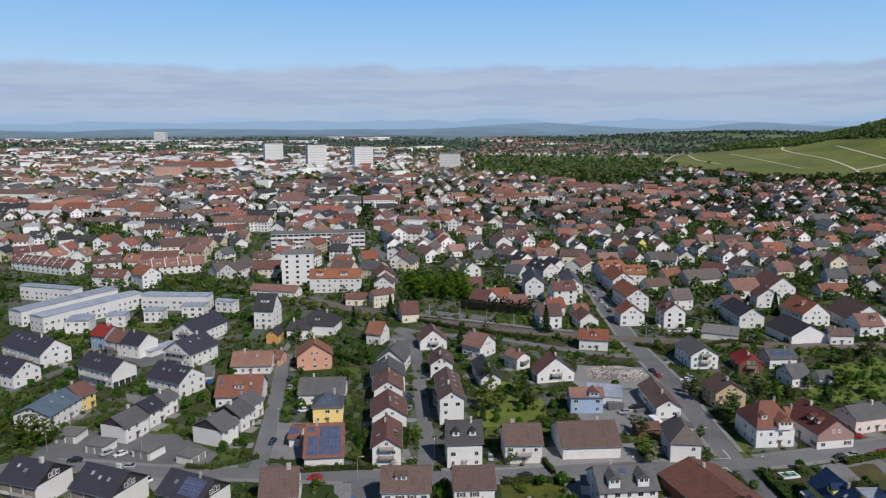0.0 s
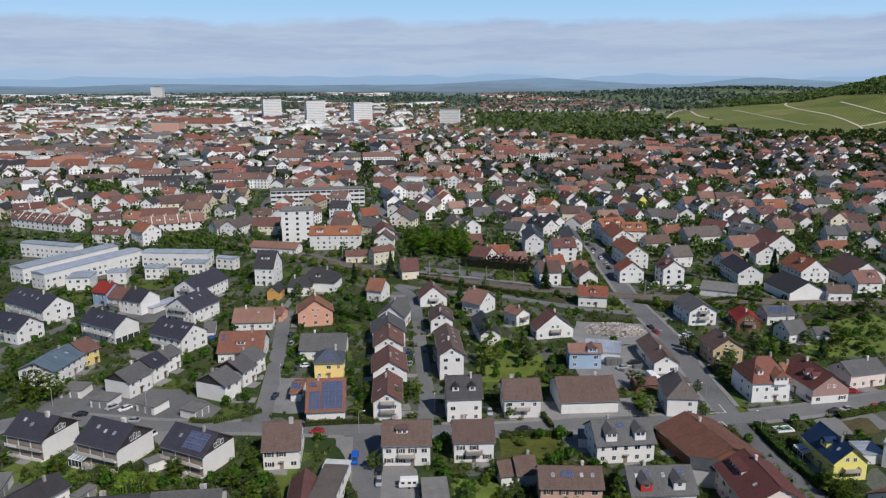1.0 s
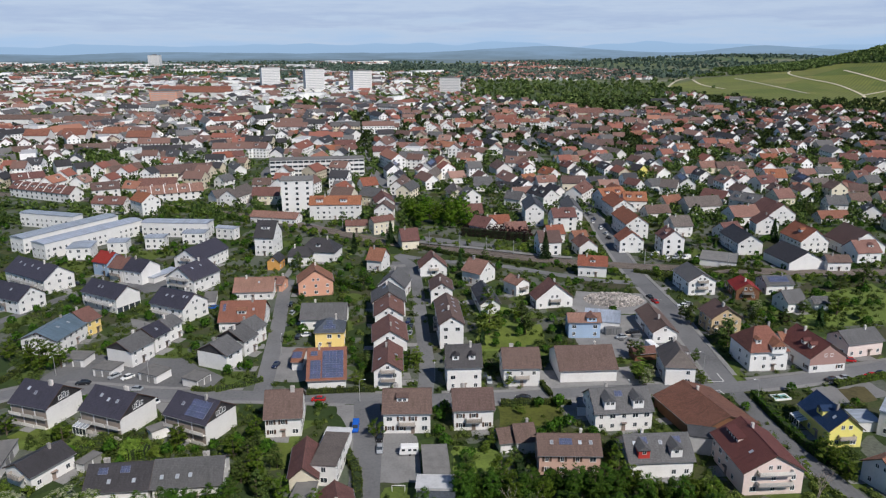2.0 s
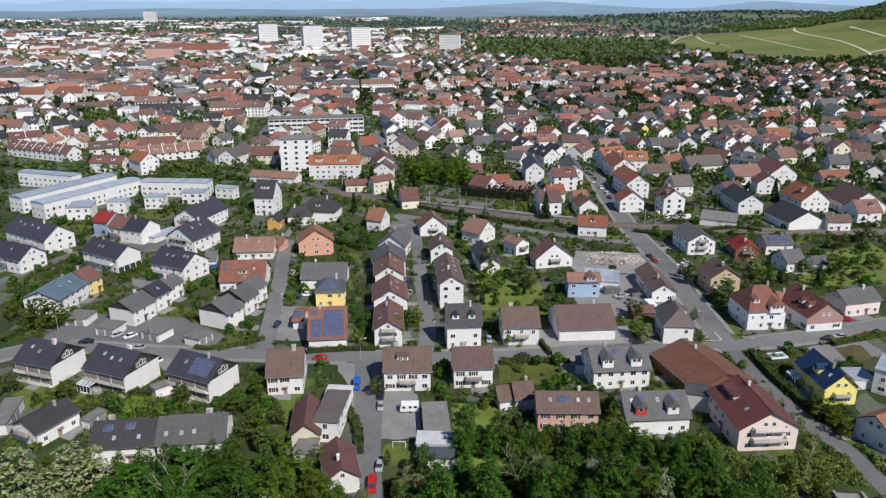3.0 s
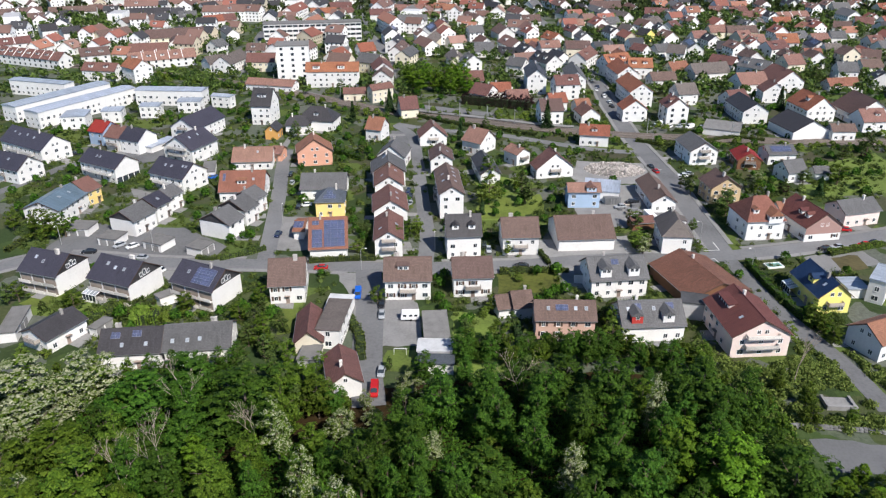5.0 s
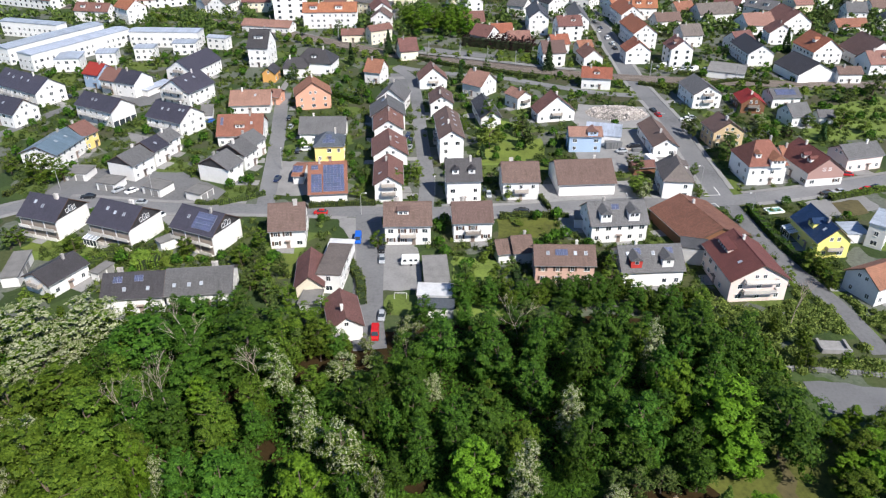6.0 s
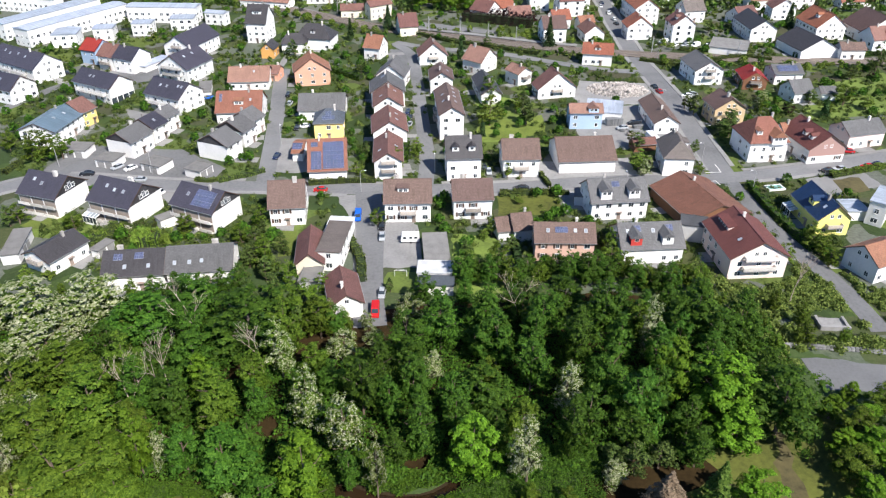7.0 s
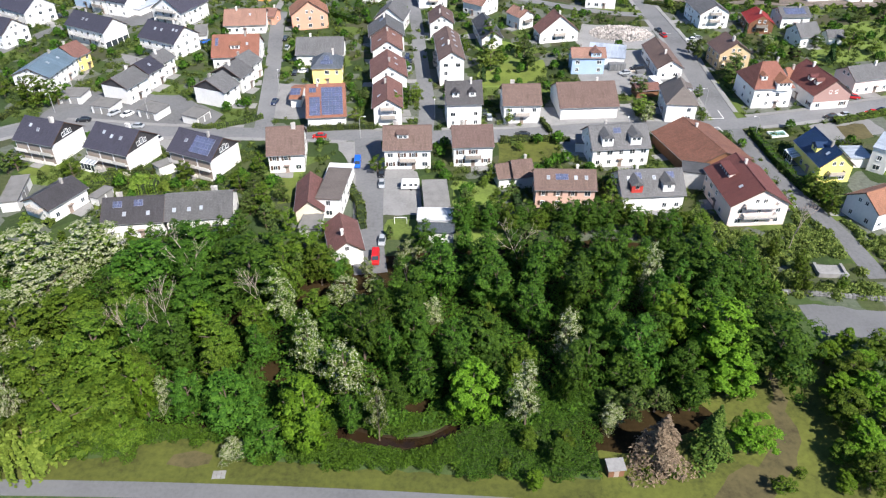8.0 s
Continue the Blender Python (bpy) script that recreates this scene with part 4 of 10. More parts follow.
# ---- ground, distance and clouds ----
def ground_mat():
    m, nodes, links, p = node_mat("garden_and_field_ground")
    co = nodes.new("ShaderNodeTexCoord").outputs["Object"]
    f = noise_node(nodes, links, co, 0.9, 6, 0.65)
    g = noise_node(nodes, links, co, 0.06, 5, 0.6)
    big = noise_node(nodes, links, co, 0.0035, 5, 0.6)
    c1 = ramp(nodes, links, f, [(0.3, (0.028, 0.046, 0.014)), (0.5, (0.058, 0.085, 0.026)), (0.72, (0.100, 0.118, 0.045))])
    c2 = ramp(nodes, links, f, [(0.3, (0.075, 0.062, 0.035)), (0.7, (0.16, 0.135, 0.085))])
    fac = ramp(nodes, links, g, [(0.52, (0, 0, 0)), (0.66, (0.8, 0.8, 0.8))])
    c = mix_rgb(nodes, links, fac, c1, c2)
    # garden plots: lawns, beds, gravel and paving side by side
    vo = nodes.new("ShaderNodeTexVoronoi")
    vo.distance = 'MANHATTAN'
    vo.inputs["Scale"].default_value = 0.105
    links.new(co, vo.inputs["Vector"])
    cell = nodes.new("ShaderNodeSeparateColor")
    links.new(vo.outputs["Color"], cell.inputs[0])
    plot = ramp(nodes, links, cell.outputs[0], [(0.0, (0.022, 0.034, 0.009)), (0.20, (0.112, 0.148, 0.028)), (0.33, (0.044, 0.064, 0.015)), (0.48, (0.070, 0.066, 0.028)), (0.58, (0.070, 0.056, 0.040)), (0.68, (0.150, 0.146, 0.142))])
    plot.node.color_ramp.interpolation = 'CONSTANT'
    plot = mix_rgb(nodes, links, 0.75, plot, ramp(nodes, links, f, [(0.3, (0.5, 0.5, 0.5)), (0.7, (1.3, 1.3, 1.3))]), 'MULTIPLY')
    near = nodes.new("ShaderNodeVectorMath")
    near.operation = 'LENGTH'
    links.new(co, near.inputs[0])
    town = ramp(nodes, links, math_node(nodes, links, 'DIVIDE', near.outputs["Value"], 2000.0), [(0.065, (0, 0, 0)), (0.075, (0.85, 0.85, 0.85)), (0.5, (0.85, 0.85, 0.85)), (0.6, (0, 0, 0))])
    c = mix_rgb(nodes, links, town, c, plot)
    fi = nodes.new("ShaderNodeTexVoronoi")
    fi.inputs["Scale"].default_value = 0.0075
    links.new(co, fi.inputs["Vector"])
    fcell = nodes.new("ShaderNodeSeparateColor")
    links.new(fi.outputs["Color"], fcell.inputs[0])
    field = ramp(nodes, links, fcell.outputs[0], [(0.0, (0.11, 0.145, 0.065)), (0.3, (0.17, 0.20, 0.09)), (0.55, (0.21, 0.20, 0.14)), (0.75, (0.09, 0.12, 0.06)), (1.0, (0.24, 0.23, 0.17))])
    out = ramp(nodes, links, math_node(nodes, links, 'DIVIDE', near.outputs["Value"], 4000.0), [(0.42, (0, 0, 0)), (0.52, (0.85, 0.85, 0.85))])
    c = mix_rgb(nodes, links, out, c, field)
    fac2 = ramp(nodes, links, big, [(0.40, (1, 1, 1)), (0.62, (0, 0, 0))])
    c = mix_rgb(nodes, links, mix_rgb(nodes, links, 0.45, (0, 0, 0), fac2), c, (0.045, 0.085, 0.028))
    links.new(c, p.inputs["Base Color"])
    p.inputs["Roughness"].default_value = 0.95
    p.inputs["Specular IOR Level"].default_value = 0.2
    b = nodes.new("ShaderNodeBump")
    b.inputs["Strength"].default_value, b.inputs["Distance"].default_value = 0.6, 0.3
    links.new(f, b.inputs["Height"])
    links.new(b.outputs["Normal"], p.inputs["Normal"])
    return m


def polar_sheet(name, radii, a0, a1, n, z, material):
    bm = bmesh.new()
    rows = []
    for r in radii:
        row = []
        for k in range(n + 1):
            a = radians(a0 + (a1 - a0) * k / n)
            x, y = r * sin(a), r * cos(a)
            row.append(bm.verts.new((x, y, z(x, y))))
        rows.append(row)
    for a, b in zip(rows, rows[1:]):
        for k in range(n):
            bm.faces.new((a[k + 1], a[k], b[k], b[k + 1]))
    return bm


bm = polar_sheet("ground", [0.5, 60, 200, 400, 600, 800, 950] + [1000 + 70 * k for k in range(58)] + [5200], 0, 360, 180, terrain, None)
bmesh.ops.remove_doubles(bm, verts=bm.verts, dist=0.05)
bmesh.ops.contextual_create(bm, geom=[e for e in bm.edges if e.is_boundary and e.verts[0].co.length < 2])
bmesh.ops.recalc_face_normals(bm, faces=bm.faces)
tagged(part("ground", bm, ground_mat(), None), "green garden and field ground of the valley floor", "ground", "", "structure")


def ridge_ring(name, radius, z_of, material, label, n=360):
    """A far ridge all round: a sloping bank with an uneven crest."""
    bm = bmesh.new()
    rows = []
    for rr, f in ((radius - 350, 0.0), (radius - 120, 0.55), (radius, 1.0), (radius + 150, 0.3)):
        row = []
        for k in range(n):
            a = 2 * pi * k / n
            row.append(bm.verts.new((rr * sin(a), rr * cos(a), f * z_of(a) - (4 if f == 0 else 0))))
        rows.append(row)
    for a, b in zip(rows, rows[1:]):
        for k in range(n):
            j = (k + 1) % n
            bm.faces.new((a[j], a[k], b[k], b[j]))
    return tagged(part(name, bm, material, None), label, "hills", "", "structure")


M_TRACK = surface("pale_farm_track", (0.55, 0.50, 0.38), 0.95, 0.1, 0.3, 0.02, 0.0)


def wavy(seed, base, amp, freq):
    return lambda a: base + amp * (noise.noise(Vector((cos(a) * freq, sin(a) * freq, seed))) + 0.5 * noise.noise(Vector((cos(a) * freq * 3, sin(a) * freq * 3, seed + 5))))


# haze over plain, hills and mountains is put into these glowing colours
ridge_ring("backdrop_plain", 4150, wavy(1.0, 16, 6, 14), backdrop_mat("hazy_woods", (0.115, 0.165, 0.20), (0.20, 0.265, 0.33), 0, 34, 1.25, 0.8), "woods and fields painted in blue-green haze far out on the plain")
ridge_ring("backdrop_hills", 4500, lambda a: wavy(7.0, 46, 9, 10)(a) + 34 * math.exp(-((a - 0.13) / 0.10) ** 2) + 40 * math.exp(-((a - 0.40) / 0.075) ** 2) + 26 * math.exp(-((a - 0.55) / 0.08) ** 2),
           backdrop_mat("hazy_hills", (0.165, 0.235, 0.31), (0.22, 0.325, 0.46), 5, 70, 1.25, 0.6), "low hills painted haze-blue with pale fields on the horizon")
ridge_ring("backdrop_mountains", 4740, wavy(3.0, 92, 46, 7), backdrop_mat("hazy_mountains", (0.29, 0.43, 0.62), (0.31, 0.46, 0.67), 60, 160, 1.3, 0.05), "mountains painted in faint pale blue haze behind the hills")


def cloud_mat():
    m, nodes, links, p = node_mat("grey_cloud_bank")
    co = nodes.new("ShaderNodeTexCoord").outputs["Object"]
    sep = nodes.new("ShaderNodeSeparateXYZ")
    links.new(co, sep.inputs[0])
    n1 = noise_node(nodes, links, co, 0.0016, 7, 0.6, (1, 1, 3))
    n2 = noise_node(nodes, links, co, 0.0016, 6, 0.6, (1, 1, 9))
    h = math_node(nodes, links, 'DIVIDE', sep.outputs["Z"], 470.0)
    c = ramp(nodes, links, math_node(nodes, links, 'ADD', h, math_node(nodes, links, 'MULTIPLY', math_node(nodes, links, 'SUBTRACT', n2, 0.5), 0.9)),
             [(0.1, (0.35, 0.50, 0.73)), (0.42, (0.44, 0.54, 0.71)), (0.55, (0.38, 0.47, 0.66)), (0.75, (0.46, 0.55, 0.71)), (0.98, (0.39, 0.49, 0.69))])
    edge = math_node(nodes, links, 'ADD', h, math_node(nodes, links, 'MULTIPLY', math_node(nodes, links, 'SUBTRACT', n1, 0.5), 0.42))
    a = ramp(nodes, links, edge, [(0.86, (0.95, 0.95, 0.95)), (0.96, (0, 0, 0))])
    blue = ramp(nodes, links, math_node(nodes, links, 'DIVIDE', sep.outputs["Z"], 1500.0), [(0.28, (0.44, 0.67, 0.93)), (0.62, (0.22, 0.51, 0.93))])
    c = mix_rgb(nodes, links, a, blue, c)
    a = ramp(nodes, links, math_node(nodes, links, 'DIVIDE', sep.outputs["Z"], 1500.0), [(0.60, (0.92, 0.92, 0.92)), (0.74, (0, 0, 0))])
    em = nodes.new("ShaderNodeEmission")
    em.inputs["Strength"].default_value = 1.28
    links.new(c, em.inputs["Color"])
    tr = nodes.new("ShaderNodeBsdfTransparent")
    mix = nodes.new("ShaderNodeMixShader")
    links.new(a, mix.inputs[0])
    links.new(tr.outputs[0], mix.inputs[1])
    links.new(em.outputs[0], mix.inputs[2])
    links.new(mix.outputs[0], nodes["Material Output"].inputs["Surface"])
    return m


bm = bmesh.new()
rows = [[bm.verts.new((4900 * sin(2 * pi * k / 240), 4900 * cos(2 * pi * k / 240), z)) for k in range(240)] for z in (-5, 200, 420, 640, 900, 1120)]
for a, b in zip(rows, rows[1:]):
    for k in range(240):
        j = (k + 1) % 240
        bm.faces.new((a[j], a[k], b[k], b[j]))
tagged(part("backdrop_clouds", bm, cloud_mat(), None), "long grey-lavender cloud bank under a pale blue sky", "clouds", "", "structure")


WOOD_EDGE = [(865, 2045), (911, 1945), (1030, 1945), (1063, 1790), (1150, 1720), (1800, 1500)]
VINES = [(502, 1683), (508, 1496), (567, 1455), (557, 1211), (638, 1242), (675, 1115), (760, 1000), (1250, 1000), (1500, 1600), (1063, 1795), (1030, 1950), (911, 1950), (865, 2050), (712, 2035), (526, 1765)]


def hill_wooded(x, y):
    """Whether a spot lies in the wood along the crest of the hill."""
    for (a, b), (c, d) in zip(WOOD_EDGE, WOOD_EDGE[1:]):
        if a <= x < c:
            return 2900 > y > b + (d - b) * (x - a) / (c - a) + 14 * noise.noise(Vector((x, y, 0)) * 0.01)
    return False


def inside(c, x, y):
    odd = False
    for (x0, y0), (x1, y1) in zip(c, c[1:] + c[:1]):
        if (y0 > y) != (y1 > y) and x < x0 + (y - y0) * (x1 - x0) / (y1 - y0):
            odd = not odd
    return odd


def vineyard_mat():
    m, nodes, links, p = node_mat("vineyard_rows")
    co = nodes.new("ShaderNodeTexCoord").outputs["Object"]
    vo = nodes.new("ShaderNodeTexVoronoi")
    vo.inputs["Scale"].default_value = 0.0095
    links.new(co, vo.inputs["Vector"])
    cell = nodes.new("ShaderNodeSeparateColor")
    links.new(vo.outputs["Color"], cell.inputs[0])
    c = ramp(nodes, links, cell.outputs[0], [(0.0, (0.090, 0.125, 0.016)), (0.3, (0.170, 0.185, 0.034)), (0.5, (0.115, 0.145, 0.022)), (0.75, (0.215, 0.205, 0.060)), (1.0, (0.130, 0.160, 0.026))])
    wv = nodes.new("ShaderNodeTexWave")
    wv.inputs["Scale"].default_value = 0.045
    wv.inputs["Distortion"].default_value = 1.5
    mp = nodes.new("ShaderNodeMapping")
    mp.inputs["Rotation"].default_value = (0, 0, radians(35))
    links.new(co, mp.inputs["Vector"])
    links.new(mp.outputs["Vector"], wv.inputs["Vector"])
    rowc = ramp(nodes, links, wv.outputs["Fac"], [(0.2, (0.78, 0.80, 0.77)), (0.8, (1.12, 1.12, 1.05))])
    c = mix_rgb(nodes, links, 0.9, c, rowc, 'MULTIPLY')
    n = noise_node(nodes, links, co, 0.02, 6, 0.65)
    c = mix_rgb(nodes, links, 0.8, c, ramp(nodes, links, n, [(0.3, (0.7, 0.72, 0.7)), (0.7, (1.15, 1.12, 1.05))]), 'MULTIPLY')
    links.new(c, p.inputs["Base Color"])
    p.inputs["Roughness"].default_value = 0.95
    return m


bm = polar_sheet("vineyard", [1180 + 14 * k for k in range(90)], 14, 40, 170, lambda x, y: terrain(x, y) + 0.9, None)
bmesh.ops.delete(bm, geom=[f for f in bm.faces if not inside(VINES, *f.calc_center_median()[:2])], context='FACES')
bmesh.ops.recalc_face_normals(bm, faces=bm.faces)
tagged(part("vineyard", bm, vineyard_mat(), None), "green vineyard slopes in long rows on the hillside", "vineyard", "", "structure")
for pts in ([(497, 1663), (604, 1938), (684, 2070)], [(652, 1959), (608, 1755), (609, 1613)], [(746, 1914), (732, 1715), (712, 1455)], [(941, 2019), (883, 1921), (854, 1793), (840, 1594), (785, 1395), (741, 1318)],
            [(968, 1816), (930, 1544)], [(785, 1395), (884, 1467)], [(725, 1313), (772, 1278)]):
    bm = bmesh.new()
    strip_mesh(bm, curve_points(pts, 15), -2.6, 2.6, 1.7, 0.6)
    bmesh.ops.recalc_face_normals(bm, faces=bm.faces)
    tagged(part("farm_track", bm, M_TRACK, None), "pale gravel farm track through the vineyards", "track", "", "structure")


# ---- roads, railway, stream ----
road("road_main", [(89.4, 534.4), (90.0, 426.7), (87.4, 380.0), (86.8, 352.0), (86.0, 320.0), (87.3, 290.0), (88.2, 268.0), (87.2, 246.0), (86.8, 225.0), (86.5, 203.0)], 7.6, "grey asphalt street running through the town with worn markings")
road("road_lane", [(86.5, 203.5), (87.6, 190.0), (88.6, 175.0), (90.2, 164.0), (92.4, 155.0), (94.2, 146.0), (95.5, 136.0), (96.0, 126.0)], 5.0, "narrow grey asphalt lane leading down past the barn", False)
road("road_cross", [(-136.7, 190.3), (-124.2, 198.8), (-111.1, 200.3), (-84.0, 196.5), (-60.0, 195.7), (-44.6, 195.0), (-20.8, 193.5), (2.7, 193.9), (19.8, 194.6), (37.3, 197.5), (55.6, 199.6), (70.2, 199.9), (85.0, 200.8), (97.0, 203.3), (107.0, 205.5), (118.0, 208.5), (130.0, 212.2), (149.0, 218.2), (179.0, 227.5)], 6.5, "grey asphalt residential street between hedges and houses")
road("road_left", [(-53.9, 198.8), (-57.1, 224.8), (-61.2, 255.5), (-65.9, 286.7), (-67.6, 304.8)], 5.5, "narrow grey asphalt side street", False)
road("road_middle", [(-5.4, 195.0), (-5.1, 215.8), (-7.3, 244.5), (-9.2, 270.4), (-10.8, 293.7), (-14.3, 324.9), (-22.5, 342.6)], 5.0, "narrow grey asphalt lane between terraced houses", False)
road("road_west", [(-167.5, 249.9), (-158.8, 270.4), (-153.7, 283.3), (-139.6, 293.7), (-127.5, 299.5), (-118.5, 308.6)], 5.0, "grey asphalt estate road", False)
road("road_estate", [(-122.1, 205.4), (-116.0, 220.2), (-102.6, 216.7), (-91.9, 205.4)], 5.0, "grey asphalt garage court", False)
road("road_rail", [(-22.6, 344.4), (-6.3, 335.3), (11.9, 330.9), (29.7, 324.9), (44.0, 316.6), (66.9, 304.8), (83.0, 301.0)], 5.0, "grey asphalt lane beside the railway", False)
road("road_station", [(-132.6, 433.5), (-111.7, 428.0), (-82.5, 409.6), (-54.8, 388.0)], 6.0, "grey asphalt street beside the railway", False)
road("road_yard", [(-22.1, 192.1), (-19.8, 172.1), (-18.8, 155.1), (-17.8, 140.4), (-16.0, 127.7)], 7.5, "pale asphalt yard drive with parked vehicles", False)
road("road_north", [(-32, 440), (-36.6, 506.4), (-45.7, 541.2), (-58.6, 597.3), (-72.3, 676.2), (-84.5, 777.7), (-95.5, 882.8), (-107.4, 981.6), (-122, 1180)], 8.0, "grey asphalt street running out through the town", False)
road("road_far", [(-120, 445), (-135, 520), (-148, 640), (-160, 760)], 7.0, "grey asphalt street between rows of houses", False)
road("road_main_out", [(89.4, 534.4), (88, 620), (80, 720), (60, 840)], 8.0, "grey asphalt street leading out of the town", False)
pavements()
RAIL = [(-374.0, 511.1), (-286.7, 489.5), (-203.9, 464.7), (-125.4, 430.8), (-67.8, 395.0), (-23.7, 364.1), (12.5, 350.1), (46.3, 336.2), (81.2, 326.6), (117.9, 320.7), (154.1, 316.6), (195.3, 315.0), (320, 318)]
ribbon("railway_bed", RAIL, 9.0, 0.35, M_BALLAST, "brown gravel bed of the railway line", "railway", 0.2)
ROADS.append((curve_points(RAIL, 6.0), 5.0))
for off in (-2.7, -1.27, 1.27, 2.7):
    bm = bmesh.new()
    strip_mesh(bm, curve_points(RAIL), off - 0.05, off + 0.05, 0.52, 0.2)
    bmesh.ops.recalc_face_normals(bm, faces=bm.faces)
    tagged(part("rail", bm, M_STEEL, None), "worn steel rail on the railway bed", "rail", "rails of the railway", "structure")
ribbon("platform", [(-23.0, 370.5), (12.5, 356.0), (46.3, 342.0), (62.0, 337.2)], 3.2, 0.95, M_PAVE, "pale concrete station platform beside the rails", "platform")
ribbon("footpath", [(-110.0, 72.5), (-76.5, 72.3), (-52.8, 71.9), (-34.6, 71.3), (-16.5, 70.5), (1.4, 69.4), (19.0, 67.9), (60, 62)], 3.0, 0.06, M_PATH, "pale grey asphalt footpath along the meadow", "path")
ribbon("verge", [(-110.0, 75.6), (-76.5, 75.2), (-52.8, 75.4), (-34.6, 75.0), (-16.5, 73.2), (1.4, 72.2), (27.0, 70.9)], 5.6, 0.03, M_MEADOW, "mown dry-green grass verge beside the footpath", "grass", 0.4, 2.0)
STREAM = [(-105, 88), (-83.5, 85.6), (-65.5, 85.1), (-54.4, 85.8), (-48.1, 86.2), (-43.0, 86.0), (-32.6, 83.5), (-23.6, 82.2), (-16.9, 83.1), (-12.0, 81.6), (-6.1, 80.9), (-1.4, 81.9), (2.6, 84.5), (6.6, 86.9), (11.8, 90.3), (22, 97)]
ribbon("stream_bank", STREAM, 3.2, 0.03, M_SOIL, "bare brown earth bank of the stream", "bank", 0.4, 2.0)
ribbon("stream", STREAM, 1.9, 0.06, M_WATER, "narrow dark brown stream under the trees", "stream", 0.15, 2.0)
patch("forest_floor", [(-115, 94), (-60, 90), (-20, 87), (10, 89), (40, 97), (72, 112), (72, 130), (40, 141), (5, 138), (-12, 134), (-40, 138), (-80, 138), (-115, 140)], 0.02, M_LITTER, "woodland floor of leaf litter with shade painted into its colour", "forest floor")
patch("meadow", [(25.1, 70.0), (26.8, 82.8), (35.0, 89.2), (45.9, 93.0), (56.6, 96.0), (65.8, 107.0), (74, 104.0), (73, 88), (72, 64.5), (45.5, 66.0)], 0.045, M_MEADOW, "dry yellow-green meadow with trodden patches", "meadow")
patch("bare_soil", [(44, 70), (46, 75.5), (53, 77), (57.5, 83), (59.5, 92), (60.5, 97), (62.2, 96), (61.2, 86), (60, 78), (55, 73), (50, 69)], 0.055, M_DRYSOIL, "trodden bare earth in the meadow", "soil", 1.2)
patch("gravel_lot", [(75, 117.5), (104, 113.5), (100, 105.5), (74.8, 107.8)], 0.06, M_PATH, "pale gravel parking lot behind a low wall", "parking lot")
patch("yard", [(-31, 190.3), (-20.6, 190.3), (-6.8, 172.1), (-5.5, 151.2), (-20.1, 151.2), (-24, 170)], 0.075, M_KERB, "pale worn asphalt yard", "yard")
patch("lawn", [(-14, 149.1), (-6.1, 149.6), (-6.5, 140.8), (-14.9, 140.8)], 0.035, M_LAWN, "fresh green lawn with a small goal")
patch("lawn", [(2.3, 168), (14.0, 166), (17, 149.1), (12.0, 136), (3.5, 139)], 0.035, M_LAWN, "fresh green garden lawn beside the wood")
patch("lawn", [(-49, 174), (-37.5, 175), (-37, 160), (-48, 160)], 0.035, M_LAWN, "green garden lawn")
patch("lawn", [(12.3, 279.3), (28.9, 267.2), (28.1, 230), (13.5, 228)], 0.035, M_LAWN, "green orchard lawn")
patch("lawn", [(132, 248), (185, 258), (185, 300), (139.8, 279.3)], 0.035, M_LAWN, "rough green garden meadow")
patch("garden_bed", [(15.9, 192.2), (33.3, 192.2), (33.7, 178.9), (15.3, 178.0)], 0.035, M_MEADOW, "vegetable garden with yellowing rows")
patch("lawn", [(-113.7, 178.7), (-87.8, 170.0), (-80, 163), (-110.2, 166.0)], 0.035, M_LAWN, "green lawn below the terraced houses")
# these lawns have a brighter base colour than M_LAWN
patch("lawn", [(-96.1, 161.9), (-95.3, 170.6), (-87.8, 173.0), (-81.6, 170.6), (-86.1, 168.5), (-92.5, 165.6)], 0.045, M_BRIGHTLAWN, "brighter green garden lawn between the houses")
patch("lawn", [(-110.4, 178.4), (-107.6, 181.0), (-99.1, 175.9), (-102.4, 172.7)], 0.045, M_BRIGHTLAWN, "brighter green garden lawn between the houses")
patch("lawn", [(-44.6, 169.1), (-39.4, 169.7), (-38.1, 157.8), (-41.8, 156.4)], 0.045, M_BRIGHTLAWN, "brighter green garden lawn between the houses")
patch("lawn", [(-69.8, 172.1), (-73.3, 168.5), (-74.5, 163.3), (-69.9, 162.7), (-65.2, 166.7)], 0.045, M_BRIGHTLAWN, "brighter green garden lawn between the houses")
patch("lawn", [(12.2, 241.9), (24.9, 249.9), (36.5, 252.7), (35.7, 236.8), (22.3, 229.5), (11.7, 229.5)], 0.045, M_BRIGHTLAWN, "brighter green garden lawn between the houses")
patch("gravel_yard", [(56, 290), (82, 287), (82, 264), (52, 262), (50, 275)], 0.04, M_PAVE, "pale gravel demolition yard", "yard")
patch("gravel_yard", [(46, 226), (60, 222), (82, 226), (84, 262), (48, 262)], 0.03, M_KERB, "dusty gravel builders yard", "yard")
patch("forecourt", [(-56, 205), (-32, 205), (-32, 230), (-56, 232)], 0.03, M_PAVE, "paved driveway beside the yellow house", "driveway")
patch("forecourt", [(20, 200), (60, 205), (60, 216), (20, 212)], 0.03, M_PAVE, "concrete forecourt in front of the barn", "driveway")
patch("forecourt", [(100, 212), (128, 218), (128, 232), (104, 226)], 0.03, M_PAVE, "pale paved forecourt of the corner house", "driveway")
patch("forecourt", [(-140, 282), (-118, 290), (-112, 300), (-126, 308), (-146, 296)], 0.02, M_ASPHALT, "asphalt court with carports between the houses", "courtyard")
patch("forecourt", [(-118, 258), (-96, 250), (-92, 244), (-112, 248)], 0.02, M_KERB, "paved garage drive beside a house", "driveway")
